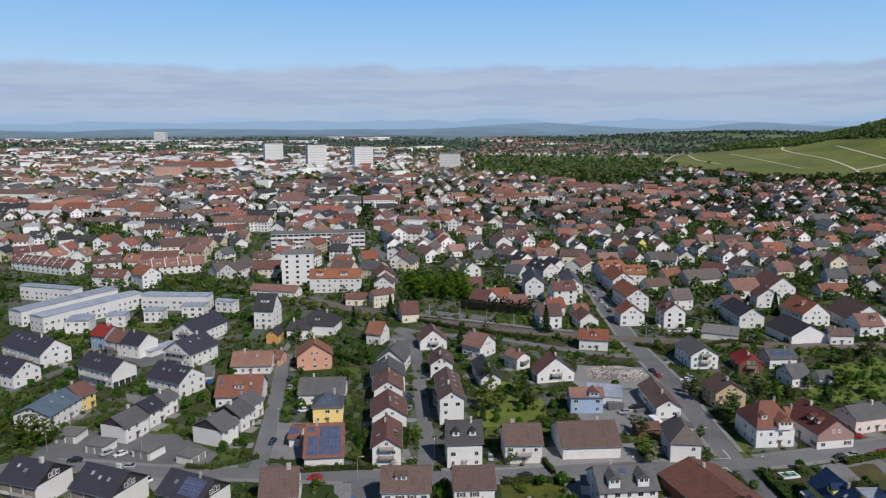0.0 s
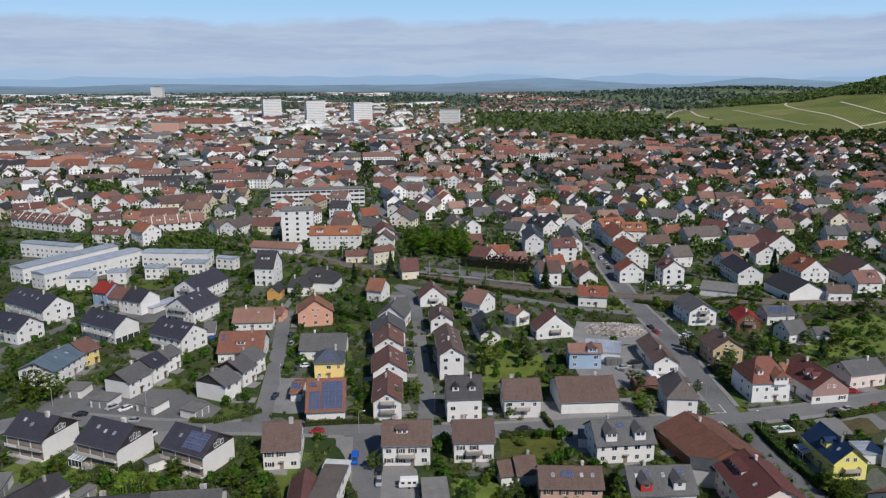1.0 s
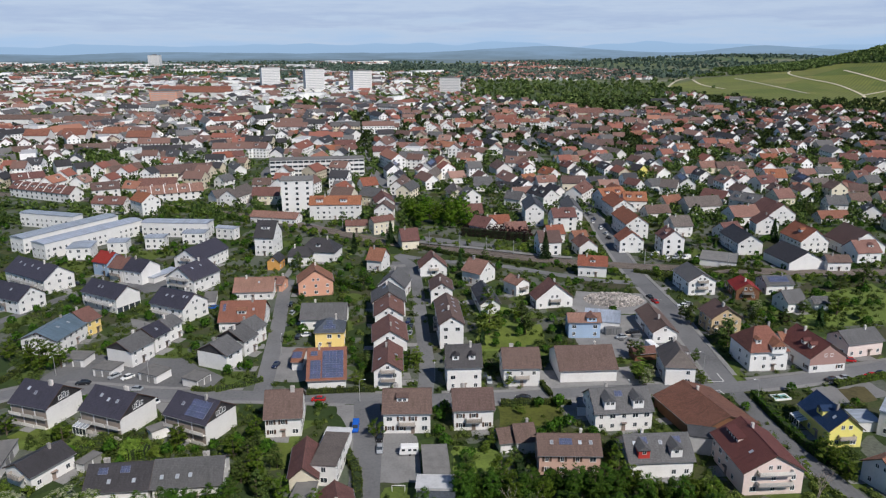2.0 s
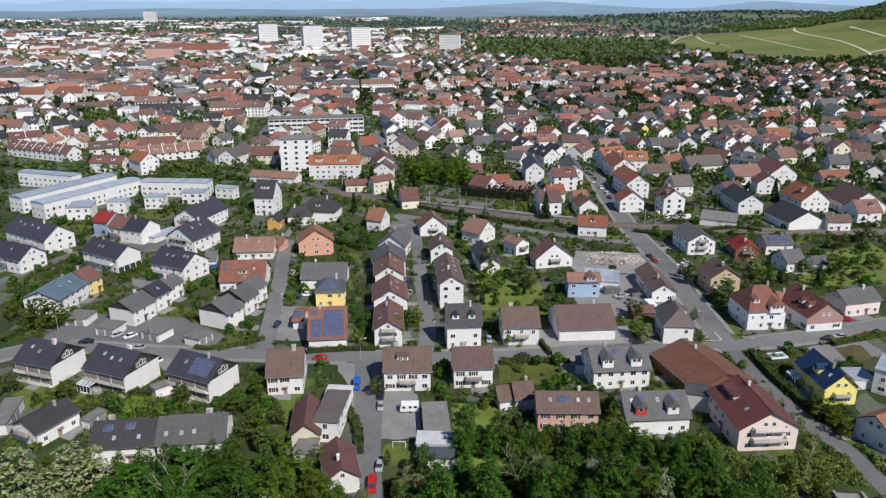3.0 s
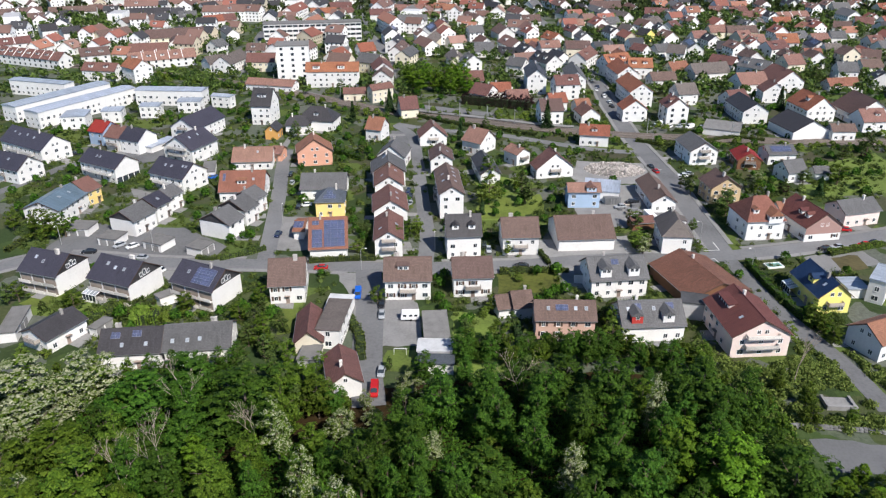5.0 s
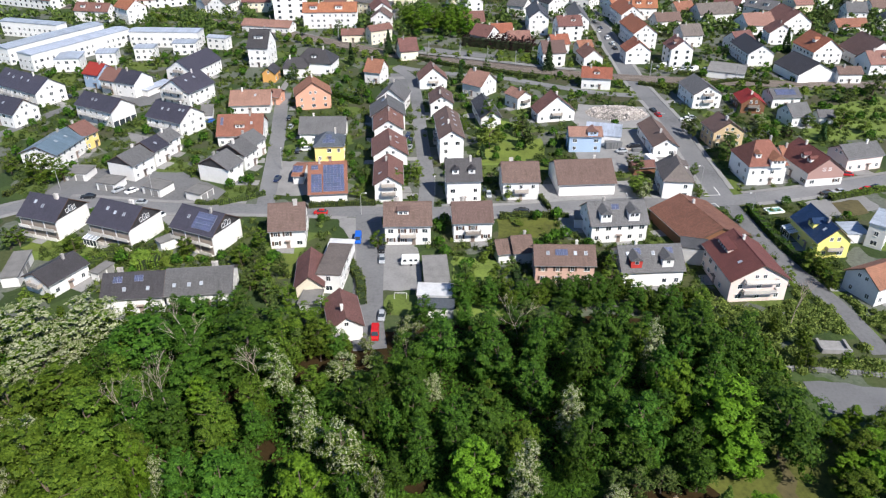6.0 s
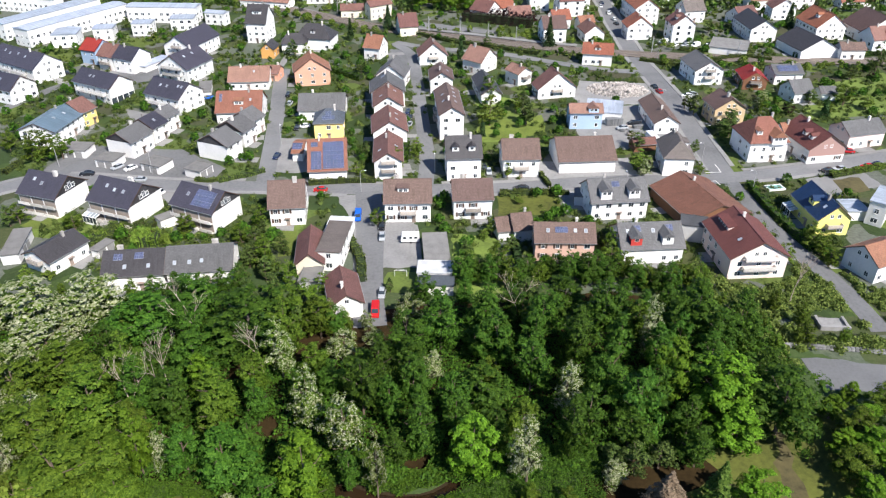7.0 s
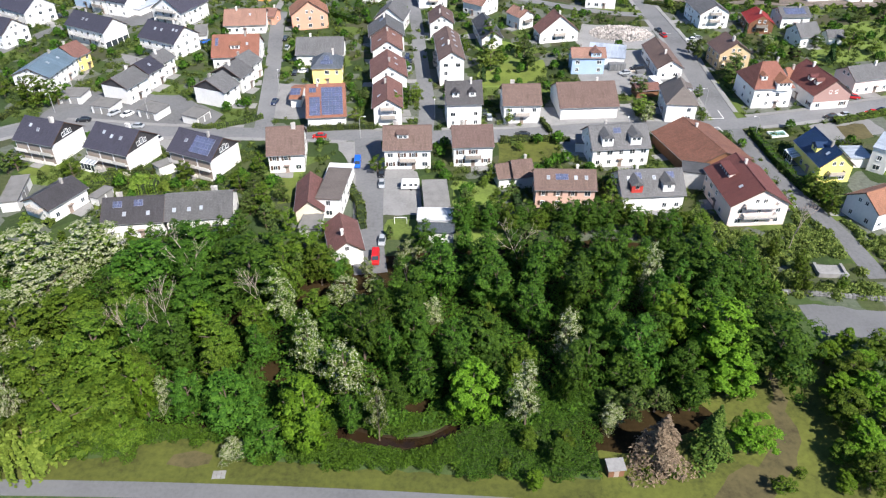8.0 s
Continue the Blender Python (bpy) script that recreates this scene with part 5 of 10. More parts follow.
patch("garden_bed", [(118.0, 200.0), (127.5, 202.0), (127.0, 193.0), (117.5, 190.5)], 0.05, M_DRYSOIL, "bare brown garden plot behind the hedge")
patch("forecourt", [(86.0, 160.0), (88.2, 160.5), (92.0, 152.6), (86.0, 153.0)], 0.03, M_ASPHALT, "dark asphalt parking bay beside the lane", "driveway")
patch("forecourt", [(-92, 196), (-78, 192), (-74, 184), (-88, 188)], 0.02, M_KERB, "paved drive between the terraces", "driveway")
patch("forecourt", [(33.5, 196), (38.5, 196), (40, 181), (35, 181)], 0.03, M_KERB, "pale paved driveway to a garage", "driveway")
patch("forecourt", [(-25, 300), (-16, 300), (-14, 330), (-24, 334)], 0.02, M_ASPHALT, "asphalt forecourt at the end of the lane", "driveway")
patch("car_park", [(-14, 372), (24, 358), (26, 364), (-10, 380)], 0.03, M_ASPHALT, "grey asphalt car park beside the platform", "car park")
patch("forecourt", [(112, 188), (132, 196), (130, 206), (110, 200)], 0.03, M_KERB, "pale paved drive beside the yellow house", "driveway")
patch("forecourt", [(-125, 203), (-70, 199), (-68, 208), (-86, 222), (-122, 226)], 0.025, M_ASPHALT, "asphalt garage court between the terraces", "courtyard")
patch("dry_grass", [(-56, 76.0), (-52, 80.5), (-44, 82.0), (-36, 80.5), (-33, 76.0)], 0.05, M_MEADOW, "dry yellow-green grass beside the footpath", "grass")
patch("bare_patch", [(-45, 76.5), (-44.5, 79), (-41, 79.6), (-38.5, 78), (-38, 76.3)], 0.058, M_DRYSOIL, "bare trodden earth in the grass", "soil", 0.8)
for (ax, ay), (bx, by) in (((86.1, 210.9), (86.2, 205.1)), ((81.2, 204.7), (86.2, 205.1)), ((80.2, 198.5), (83.0, 199.3)), ((82.7, 198.9), (83.2, 196.4)), ((86.3, 279.6), (88.3, 278.7))):
    bm = bmesh.new()
    n = Vector((ay - by, bx - ax, 0)).normalized() * 0.14
    a, b = Vector((ax, ay, 0.10)), Vector((bx, by, 0.10))
    bm.faces.new([bm.verts.new(c) for c in (a - n, b - n, b + n, a + n)])
    tagged(part("road_marking", bm, M_PAINT, None), "white painted line on the asphalt", "marking", "", "structure")
# soil patch painted dark in place of the shadow beside the hut
patch("shaded_soil", [(24, 79), (24, 85), (34, 90), (46, 92), (47, 87), (40, 83), (33, 79.5)], 0.052, M_LITTER, "trodden soil under the conifers with shade painted into its dark colour", "soil", 0.9)
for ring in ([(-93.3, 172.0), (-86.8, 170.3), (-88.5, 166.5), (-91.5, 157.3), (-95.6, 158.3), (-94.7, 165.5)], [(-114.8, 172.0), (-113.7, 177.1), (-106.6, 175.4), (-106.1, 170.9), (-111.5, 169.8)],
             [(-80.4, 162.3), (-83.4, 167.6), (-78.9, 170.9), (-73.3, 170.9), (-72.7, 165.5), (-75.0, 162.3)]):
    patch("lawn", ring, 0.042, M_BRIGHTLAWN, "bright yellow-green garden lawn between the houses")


# ---- the houses near the wood ----
house(-172.5, 298.2, -31.2, 29.2, 14.3, 6, 35, "white", "navy", "white rendered house with a dark slate-blue tiled roof", bw=18, sky=[(-1, -9, 2.6), (-1, -5, 3.4), (-1, 0, 2.8), (-1, 5, 3.4)], balconies=1)
house(-168.2, 271.8, -25.2, 20.6, 12.4, 5.5, 35, "white", "navy", "white rendered house with a dark slate-blue tiled roof", sky=[(-1, 2, 3)], balconies=1)
house(-131.0, 273.0, -28.6, 20.8, 12.0, 6, 33, "white", "navy", "white rendered house with a dark slate-blue tiled roof", gwin=False, garage=4, bw=15, sky=[(-1, -3, 3), (-1, -1, 3)], balconies=1)
house(-100.1, 261.6, -26.8, 17.3, 13.6, 6, 33, "white", "navy", "white rendered house with a dark slate-blue tiled roof", bw=15, sky=[(-1, -3, 3.2), (-1, 0, 3.2), (-1, 5, 2.4), (-1, 6.6, 2.4)], balconies=1)
house(-106.1, 296.1, 67.2, 17.0, 15.5, 6, 33, "white", "navy", "white rendered house with a dark slate-blue tiled roof", sky=[(-1, -3, 3), (-1, 2, 3)], balconies=2, bw=9)
house(-112.5, 327.7, 71.8, 23.5, 14.1, 6, 33, "white", "navy", "white rendered house with a dark slate-blue tiled roof", balconies=2)
flat_house(-197.6, 373.1, 62.5, 56.0, 10.6, 8, "white", "metal", "white rendered house with a pale zinc roof", rise=0.7)
flat_house(-180.8, 363.0, 61.5, 57.0, 10.8, 8, "white", "metal", "white rendered house with a pale zinc roof", rise=0.7)
flat_house(-220.7, 401.7, -16.5, 37.2, 7.8, 8, "white", "metal", "white rendered house with a pale zinc roof", rise=0.5)
flat_house(-142.8, 383.0, -3.3, 36.4, 9.6, 8, "white", "metal", "white rendered house with a pale zinc roof", rise=0.6)
flat_house(-175.2, 341.9, -79.7, 12.7, 11.2, 6, "white", "metal", "white rendered house with a pale zinc roof", rise=0.6)
flat_house(-160.7, 350.3, 8.0, 9.4, 9.1, 6, "white", "metal", "white rendered house with a pale zinc roof", rise=0.5)
flat_house(-145.3, 358.7, 3.8, 9.8, 8.4, 6, "white", "metal", "white rendered house with a pale zinc roof", rise=0.5)
flat_house(-128.6, 368.2, 1.6, 11.7, 8.8, 6, "white", "metal", "white rendered house with a pale zinc roof", rise=0.6)
flat_house(-114.5, 377.2, -15.4, 11.3, 6.0, 6, "white", "metal", "white rendered house with a pale zinc roof", rise=0.9)
house(-150.9, 316.8, -22.7, 9.0, 11.6, 6, 33, "blue", "red", "blue rendered house with a crimson tiled roof")
house(-140.3, 308.6, -22.7, 8.5, 12.0, 6, 33, "white", "brick", "white rendered house with a dark red-brown tiled roof", balconies=1)
house(-131.4, 304.9, -22.7, 10.9, 12.0, 6, 33, "white", "navy", "white rendered house with a dark slate-blue tiled roof", gwin=False)
house(-86.3, 349.7, -6.0, 10.2, 14.6, 9, 45, "white", "dark", "white rendered house with an anthracite tiled roof", dormers=[(-1, 0, 5.2, 4.2, 1.3, False)])
house(-77.1, 323.5, 84.1, 9.0, 6.5, 4, 40, "orange", "dark", "orange rendered house with an anthracite tiled roof", chimneys=0)
house(-77.3, 286.2, 5.1, 16.3, 15.0, 3.5, 28, "white", "salmon", "white rendered house with a salmon clay-tiled roof", sky=[(-1, 2, 3)])
house(-68.4, 293.0, -9.2, 4.6, 8.1, 3.5, 28, "salmon", "salmon", "salmon-pink rendered house with a salmon clay-tiled roof")
house(-72.9, 252.4, 3.9, 16.5, 15.5, 4, 35, "white", "orange", "white rendered house with an orange clay-tiled roof", panels=[(-1, -7, -4.9, 1.4, 4.7)], sky=[(-1, 4, 4)], dormers=[(-1, 0, 6, 3.2, 1.3, False)])
house(-132.7, 233.9, 82.2, 19.4, 13.7, 5.5, 22, "white", "blue", "white rendered house with a blue-grey metal roof", sky=[(-1, -2, 2.5), (-1, 3, 3)])
house(-129.2, 245.3, 67.2, 7.3, 11.6, 5.5, 30, "yellow", "brick", "yellow rendered house with a dark red-brown tiled roof")
house(-102.1, 221.3, 69.4, 10.8, 11.0, 5.5, 28, "white", "grey", "white rendered house with a grey concrete-tiled roof", clad=True, gwin=False, chimneys=2)
house(-99.4, 231.8, 68.1, 7.9, 10.8, 5.5, 28, "white", "navy", "white rendered house with a dark slate-blue tiled roof", clad=True, gwin=False, sky=[(-1, 0, 3)])
house(-97.2, 240.3, 67.0, 7.0, 9.0, 5.5, 28, "white", "grey", "white rendered house with a grey concrete-tiled roof", clad=True, gwin=False)
house(-71.9, 217.9, 67.0, 8.5, 12.5, 5.5, 28, "white", "grey", "white rendered house with a grey concrete-tiled roof", clad=True, gwin=False, chimneys=2)
house(-69.3, 228.8, 67.0, 7.9, 12.1, 5.5, 28, "white", "grey", "white rendered house with a grey concrete-tiled roof", clad=True, gwin=False, chimneys=2)
house(-67.6, 237.5, 67.0, 8.0, 10.3, 5.5, 28, "white", "grey", "white rendered house with a grey concrete-tiled roof", clad=True, gwin=False)
flat_house(-118.2, 218.8, -5.6, 7.8, 7.0, 2.7, "white", "gravel", "low white garage with a flat grey felt roof", "garage", "garage", "garages", 2, False)
flat_house(-105.1, 211.0, -13.5, 7.1, 6.4, 2.7, "white", "gravel", "low white garage with a flat grey felt roof", "garage", "garage", "garages", 2, False)
flat_house(-89.2, 207.7, -23.9, 7.7, 6.7, 2.7, "white", "gravel", "low white garage with a flat grey felt roof", "garage", "garage", "garages", 2, False)
flat_house(-75.1, 204.0, 66.1, 6.5, 6.3, 2.7, "white", "gravel", "low white garage with a flat grey felt roof", "garage", "garage", "garages", 2, False)
house(-110.0, 184.1, -18.2, 13.4, 13.2, 6, 33, "white", "navy", "white rendered house with a dark slate-blue tiled roof", gwin=False, clad=True, gable_glazing=True, loggia=True, sky=[(-1, -3, 2.6), (-1, 0, 3.6)], balconies=1, chimneys=2)
house(-88.0, 179.4, -21.5, 14.7, 13.7, 6, 33, "white", "navy", "white rendered house with a dark slate-blue tiled roof", gwin=False, clad=True, gable_glazing=True, loggia=True, sky=[(-1, -3, 2.6), (-1, 0, 3.4), (-1, 3, 3.4)], balconies=1, chimneys=2)
house(-64.7, 176.2, -24.9, 14.8, 12.6, 6, 33, "white", "navy", "white rendered house with a dark slate-blue tiled roof", gwin=False, clad=True, gable_glazing=True, loggia=True, panels=[(-1, -0.6, 5.8, 1.2, 6.2)], sky=[(-1, -3, 3.2)], balconies=1)
house(-96.4, 154.7, 63.7, 12.2, 10.0, 4, 25, "white", "dark", "white rendered house with an anthracite tiled roof", balconies=2)
house(-73.2, 147.2, 6.0, 14.4, 12.3, 4.5, 30, "white", "dark", "white rendered house with an anthracite tiled roof", panels=[(-1, -4.6, -2.4, 1.2, 2.9), (-1, 0.2, 2.4, 1.0, 2.7)], sky=[(-1, -1.8, 4.6), (-1, 3.6, 4.6)], chimneys=2)
house(-58.2, 149.2, 6.5, 15.8, 12.7, 4.5, 30, "white", "grey", "white rendered house with a grey concrete-tiled roof", sky=[(-1, -5.6, 4.6), (-1, -2.2, 4.6), (-1, 0.6, 4.4)], chimneys=2)
flat_house(-108.9, 159.2, -78.0, 13.4, 4.6, 3, "white", "gravel", "low white garage with a flat grey felt roof", "garage", "garage", "garages", 2, False)
flat_house(-86.7, 158.3, 68.0, 5.9, 3.0, 2.5, "white", "gravel", "low white garage with a flat grey felt roof", "garage", "garage", "garages", 2, False)
house(-42.6, 178.5, 5.7, 10.2, 13.4, 5.5, 38, "white", "brown", "white rendered house with a brown tiled roof", shutter=True, chimneys=2)
house(-53.1, 289.1, -77.6, 10.8, 15.0, 6, 35, "salmon", "orange", "salmon-pink rendered house with an orange clay-tiled roof")
house(-43.6, 253.9, 1.9, 17.0, 13.8, 4, 30, "white", "grey", "white rendered house with a grey concrete-tiled roof")
house(-38.8, 235.1, 3.9, 10.6, 10.0, 6, 35, "yellow", "slate", "yellow rendered house with a slate-grey hipped roof and solar panels", hip=0.92, panels=[(-1, -1.05, 1.05, 1.4, 3.1), (-1, -2.1, 2.1, 3.1, 4.8)])
house(-35.6, 208.1, 6.0, 12.0, 21.0, 4, 30, "white", "orange", "low house with orange clay tiles covered in solar panels", panels=[(-1, -1.3, 5.8, 1.4, 11.6), (-1, -4.9, -1.3, 4.8, 11.6), (-1, -4.9, -2.6, 1.4, 3.1)])
house(-46.3, 218.2, 0.0, 4.0, 11.2, 3, 15, "white", "orange", "low carport with solar panels on an orange roof", panels=[(-1, -1.9, 1.9, 0.6, 5)], windows=False, chimneys=0, name='carport')
house(-17.0, 208.5, -86.5, 17.6, 9.3, 6, 33, "white", "brick", "white rendered house with a dark red-brown tiled roof", sky=[(1, 0, 3), (-1, 3, 3)], balconies=2)
house(-18.0, 229.9, -84.2, 15.4, 12.0, 6, 33, "white", "brick", "white rendered house with a dark red-brown tiled roof", sky=[(1, -3, 3), (1, 2, 3)])
house(-19.9, 253.0, -85.5, 14.9, 11.1, 6, 33, "white", "brick", "white rendered house with a dark red-brown tiled roof", sky=[(1, -3, 3), (-1, 2, 3)])
house(-21.0, 266.2, -84.4, 13.1, 13.3, 6, 33, "white", "grey", "white rendered house with a grey concrete-tiled roof", panels=[(-1, -3, 0, 1, 2.7)])
house(-20.0, 287.0, 80.0, 13.0, 12.0, 5, 38, "white", "grey", "white rendered house with a grey concrete-tiled roof", balconies=2)
house(-29.8, 322.9, -19.5, 8.2, 10.5, 5, 42, "white", "orange", "white rendered house with an orange clay-tiled roof")
house(-4.8, 315.5, -82.5, 10.5, 12.9, 4, 40, "white", "brick", "white rendered house with a dark red-brown tiled roof", balconies=2)
house(15.6, 304.9, -39.0, 10.4, 12.3, 5, 38, "white", "salmon", "white rendered house with a salmon clay-tiled roof", chimneys=2)
house(-0.8, 280.2, -87.0, 13.4, 9.6, 6, 33, "white", "brown", "white rendered house with a brown tiled roof", sky=[(1, 0, 3)])
house(2.0, 242.0, -85.4, 24.8, 9.0, 9, 33, "white", "brown", "white rendered house with a brown tiled roof", sky=[(1, -9, 2.4), (1, -5, 2.4), (1, -1, 2.4), (1, 4, 2.4), (-1, -3, 2.4), (-1, 3, 2.6)], balconies=1)
house(16.8, 273.4, -82.3, 21.3, 8.5, 4, 35, "white", "dark", "white rendered house with an anthracite tiled roof")
house(30.5, 288.4, -55.2, 8.9, 7.9, 5, 30, "white", "salmon", "white rendered house with a salmon clay-tiled roof", balconies=2)
house(42.9, 273.7, -78.1, 8.4, 16.0, 4, 38, "white", "brick", "white rendered house with a dark red-brown tiled roof", balconies=2)
house(6.0, 204.1, 4.3, 11.1, 10.6, 7.5, 45, "white", "dark", "white rendered house with an anthracite tiled roof", dormers=[(-1, -2.5, 5.0, 2.0, 1.5, True), (-1, 2.4, 5.0, 2.0, 1.5, True)])
house(23.6, 207.9, 2.0, 11.8, 12.9, 6, 33, "white", "brown", "white rendered house with a brown tiled roof", chimneys=2, balconies=1)
house(44.0, 213.2, 4.0, 18.4, 17.4, 4, 28, "white", "brown", "broad white barn with a brown tiled roof", windows=False)
house(-9.7, 179.9, 1.5, 13.3, 12.5, 6, 35, "white", "brown", "white rendered house with a brown tiled roof", dormers=[(-1, -1.2, 4.0, 3.0, 1.1, False)], shutter=True, balconies=1, chimneys=2)
house(7.9, 181.0, 3.4, 11.4, 11.2, 6, 35, "white", "brown", "white rendered house with a brown tiled roof", balconies=1, shutter=True, chimneys=2)
house(-17.6, 360.2, 13.5, 9.5, 12.3, 4.5, 40, "cream", "brick", "cream rendered house with a dark red-brown tiled roof")
house(-47.7, 392.2, 5.7, 12.5, 8.6, 4, 30, "cream", "brick", "cream rendered house with a dark red-brown tiled roof")
house(67.1, 314.3, -11.1, 13.3, 10.3, 5, 35, "white", "clay", "white rendered house with a bright orange clay-tiled roof", dormers=[(-1, 0, 4, 2.4, 1.2, True)])
house(105.7, 293.1, -84.7, 16.8, 12.5, 6, 30, "white", "grey", "white rendered house with a grey concrete-tiled roof", balconies=2, chimneys=0)
house(123.6, 285.3, 84.3, 12.9, 10.1, 4, 30, "wood", "red", "orange timber boarded house with a crimson tiled roof", halfhip=0.12, balconies=2)
house(138.5, 290.4, 3.4, 12.3, 10.6, 4.5, 25, "white", "grey", "white rendered house with a grey concrete-tiled roof", panels=[(-1, -4.2, 5.2, 1.0, 4.4)])
house(135.1, 269.5, 16.4, 9.2, 9.7, 4, 38, "white", "grey", "white rendered house with a grey concrete-tiled roof")
house(146.8, 269.9, 0.0, 6.5, 6.8, 3, 30, "white", "grey", "small garden shed with a grey tiled roof", windows=False, chimneys=0, name='shed')
house(100.4, 248.6, -84.1, 11.1, 12.0, 6, 33, "tan", "brown", "tan rendered house with a brown tiled roof", chimneys=2, sky=[(1, 2, 3)])
house(102.3, 219.6, 5.0, 13.2, 14.5, 6.6, 40, "white", "orange", "white corner villa with a steep orange hipped roof and gables", hip=0.6, big=1.0, dormers=[(-1, 2.6, 9.9, 4.6, 2.3, True), (-1, -3.0, 6.5, 1.8, 1.5, True)], chimneys=1)
house(115.7, 228.1, 9.7, 8.4, 6.7, 5, 35, "white", "orange", "white rendered house with an orange clay-tiled roof", dormers=[(-1, 0, 3.2, 2.0, 1.2, True)])
house(119.8, 220.3, -80.7, 17.7, 13.5, 5, 35, "white", "maroon", "white house with a dark rose gable and a maroon tiled roof", clad="rose", dormers=[(-1, 1, 5, 1.9, 1.3, True), (-1, 4.4, 5, 1.9, 1.3, True)], shutter=True)
house(138.4, 228.5, 15.0, 14.8, 10.5, 5, 30, "palepink", "grey", "pale pink rendered house with a grey concrete-tiled roof")
house(72.3, 209.2, 85.0, 14.6, 9.8, 6, 44, "white", "taupe", "white house with a steep taupe hipped roof", hip=0.6, dormers=[(-1, 0.8, 4.6, 3.6, 1.1, False)])
house(71.6, 181.0, -75.0, 22.0, 19.0, 3.6, 21, "wood", "rust", "old timber barn with a large dark red-brown tiled roof", windows=False)
house(70.6, 171.2, 14.0, 9.5, 7.5, 2.8, 24, "wood", "taupe", "lean orange-boarded barn wing with a dark tiled roof", windows=False, chimneys=0, name="barn")
house(47.7, 181.5, 6.0, 16.5, 12.6, 5.5, 35, "white", "grey", "white rendered house with a grey concrete-tiled roof", dormers=[(-1, -3.9, 6.6, 3.0, 2.5, True), (-1, 3.9, 6.6, 3.0, 2.5, True)], panels=[(-1, -1.6, 0.6, 1.2, 2.9)], sky=[(-1, 4, 2.0)])
house(102.4, 174.1, -85.9, 15.1, 9.8, 5, 40, "lemon", "cobalt", "bright yellow house with a glazed dark blue roof", dormers=[(-1, 0.5, 4.6, 2.6, 1.7, True)], sky=[(-1, 4.6, 2.6)], balconies=2)
house(75.0, 155.5, -86.0, 18.3, 15.1, 6, 30, "palepink", "maroon", "pale pink rendered house with a maroon tiled roof", dormers=[(-1, -4.0, 5.0, 6.0, 0.9, False)], sky=[(-1, 4, 4)], balconies=2, bw=8, chimneys=1)
house(51.6, 159.0, 4.0, 16.3, 12.2, 4.5, 35, "white", "grey", "white rendered house with a grey concrete-tiled roof", dormers=[(-1, -4.3, 6.3, 2.8, 2.2, True, 'scarlet'), (-1, 3.6, 6.3, 2.8, 2.2, True)], panels=[(-1, -4.6, -2.4, 1.0, 2.7), (-1, 3.6, 5.8, 1.0, 2.7)], sky=[(-1, -5.8, 2.4), (-1, 0.6, 2.4)])
house(30.4, 159.0, -1.0, 15.5, 9.9, 5.5, 33, "pink", "brown", "pink rendered house with a brown tiled roof", panels=[(-1, -2.4, 1.0, 1.4, 3.1)], sky=[(-1, -4.2, 2.4), (-1, 2.6, 2.4), (-1, 5.2, 2.4)], shutter=True)
house(15.5, 167.5, 12.6, 4.2, 7.2, 3, 35, "white", "brown", "small white outbuilding with a brown tiled roof", chimneys=0, windows=False, name='shed')
house(20.4, 167.9, 9.3, 5.7, 8.6, 3.5, 35, "white", "brown", "low white outbuilding with a brown tiled roof", windows=False, name='shed')
house(106.7, 151.0, 23.4, 13.2, 10.3, 5, 33, "white", "orange", "white rendered house with an orange clay-tiled roof")
flat_house(120.3, 176.7, 50.7, 11.7, 4.9, 7, "white", "metal", "white rendered house with a pale zinc roof")
flat_house(-1.8, 156.4, -86.0, 13.9, 6.5, 3.1, "white", "gravel", "long low garage building with a grey felt roof", windows=False, name='garage', category='garage')
flat_house(-1.9, 146.6, -2.0, 8.6, 5.6, 3.5, "white", "membrane", "low workshop with a white flat roof", windows=False, name="workshop", category="workshop")
flat_house(-1.6, 141.6, -2.0, 8.6, 4.4, 2.9, "white", "slate", "low shed with a dark grey roof beside the workshop", windows=False, name="shed", category="shed")
flat_house(-27.2, 157.4, 84.7, 15.2, 6.2, 5.6, "white", "taupe", "narrow white two-storey house with a flat grey roof", storeys=2)
flat_house(-27.3, 167.4, 85.0, 8.5, 6.8, 3.2, "white", "membrane", "white flat-roofed annex behind the narrow house", windows=False, name="annex")
flat_house(-31.4, 144.6, 85.0, 6.6, 5.0, 2.8, "grey", "gravel", "low grey lean-to shed below the barn gable", windows=False, name="shed", category="shed")
house(-32.9, 154.3, -84.2, 14.4, 7.4, 3.6, 40, "cream", "brick", "old barn with a dark red-brown tiled roof", windows=False, chimneys=0)
house(-22.6, 136.3, -76.1, 12.3, 8.0, 4, 35, "white", "brick", "white rendered house with a dark red-brown tiled roof")
house(-33.6, 389.0, 33.6, 13.5, 6.9, 7, 35, "cream", "brick", "cream rendered house with a dark red-brown tiled roof")
house(-37.5, 449.3, -79.5, 24.7, 12.5, 6, 35, "white", "brick", "white rendered house with a dark red-brown tiled roof")
house(-63.5, 424.7, 2.8, 30.6, 12.4, 9, 35, "white", "clay", "white apartment house with a bright orange clay-tiled roof", dormers=[(-1, -9, 5.5, 4.0, 1.8, False), (-1, 5, 5.5, 4.0, 1.8, False)])
house(-58.6, 338.6, -10.0, 18.0, 13.0, 5, 40, "white", "dark", "white villa with a hipped anthracite roof", hip=0.8, dormers=[(-1, 0, 5.5, 2.2, 1.3, True)])
house(-67.0, 330.5, 5.0, 12.0, 9.0, 4.5, 40, "white", "dark", "white villa wing with a hipped anthracite roof", hip=0.6)
house(52.2, 416.4, 88.4, 26.2, 11.5, 9, 38, "white", "dark", "white rendered house with an anthracite tiled roof")
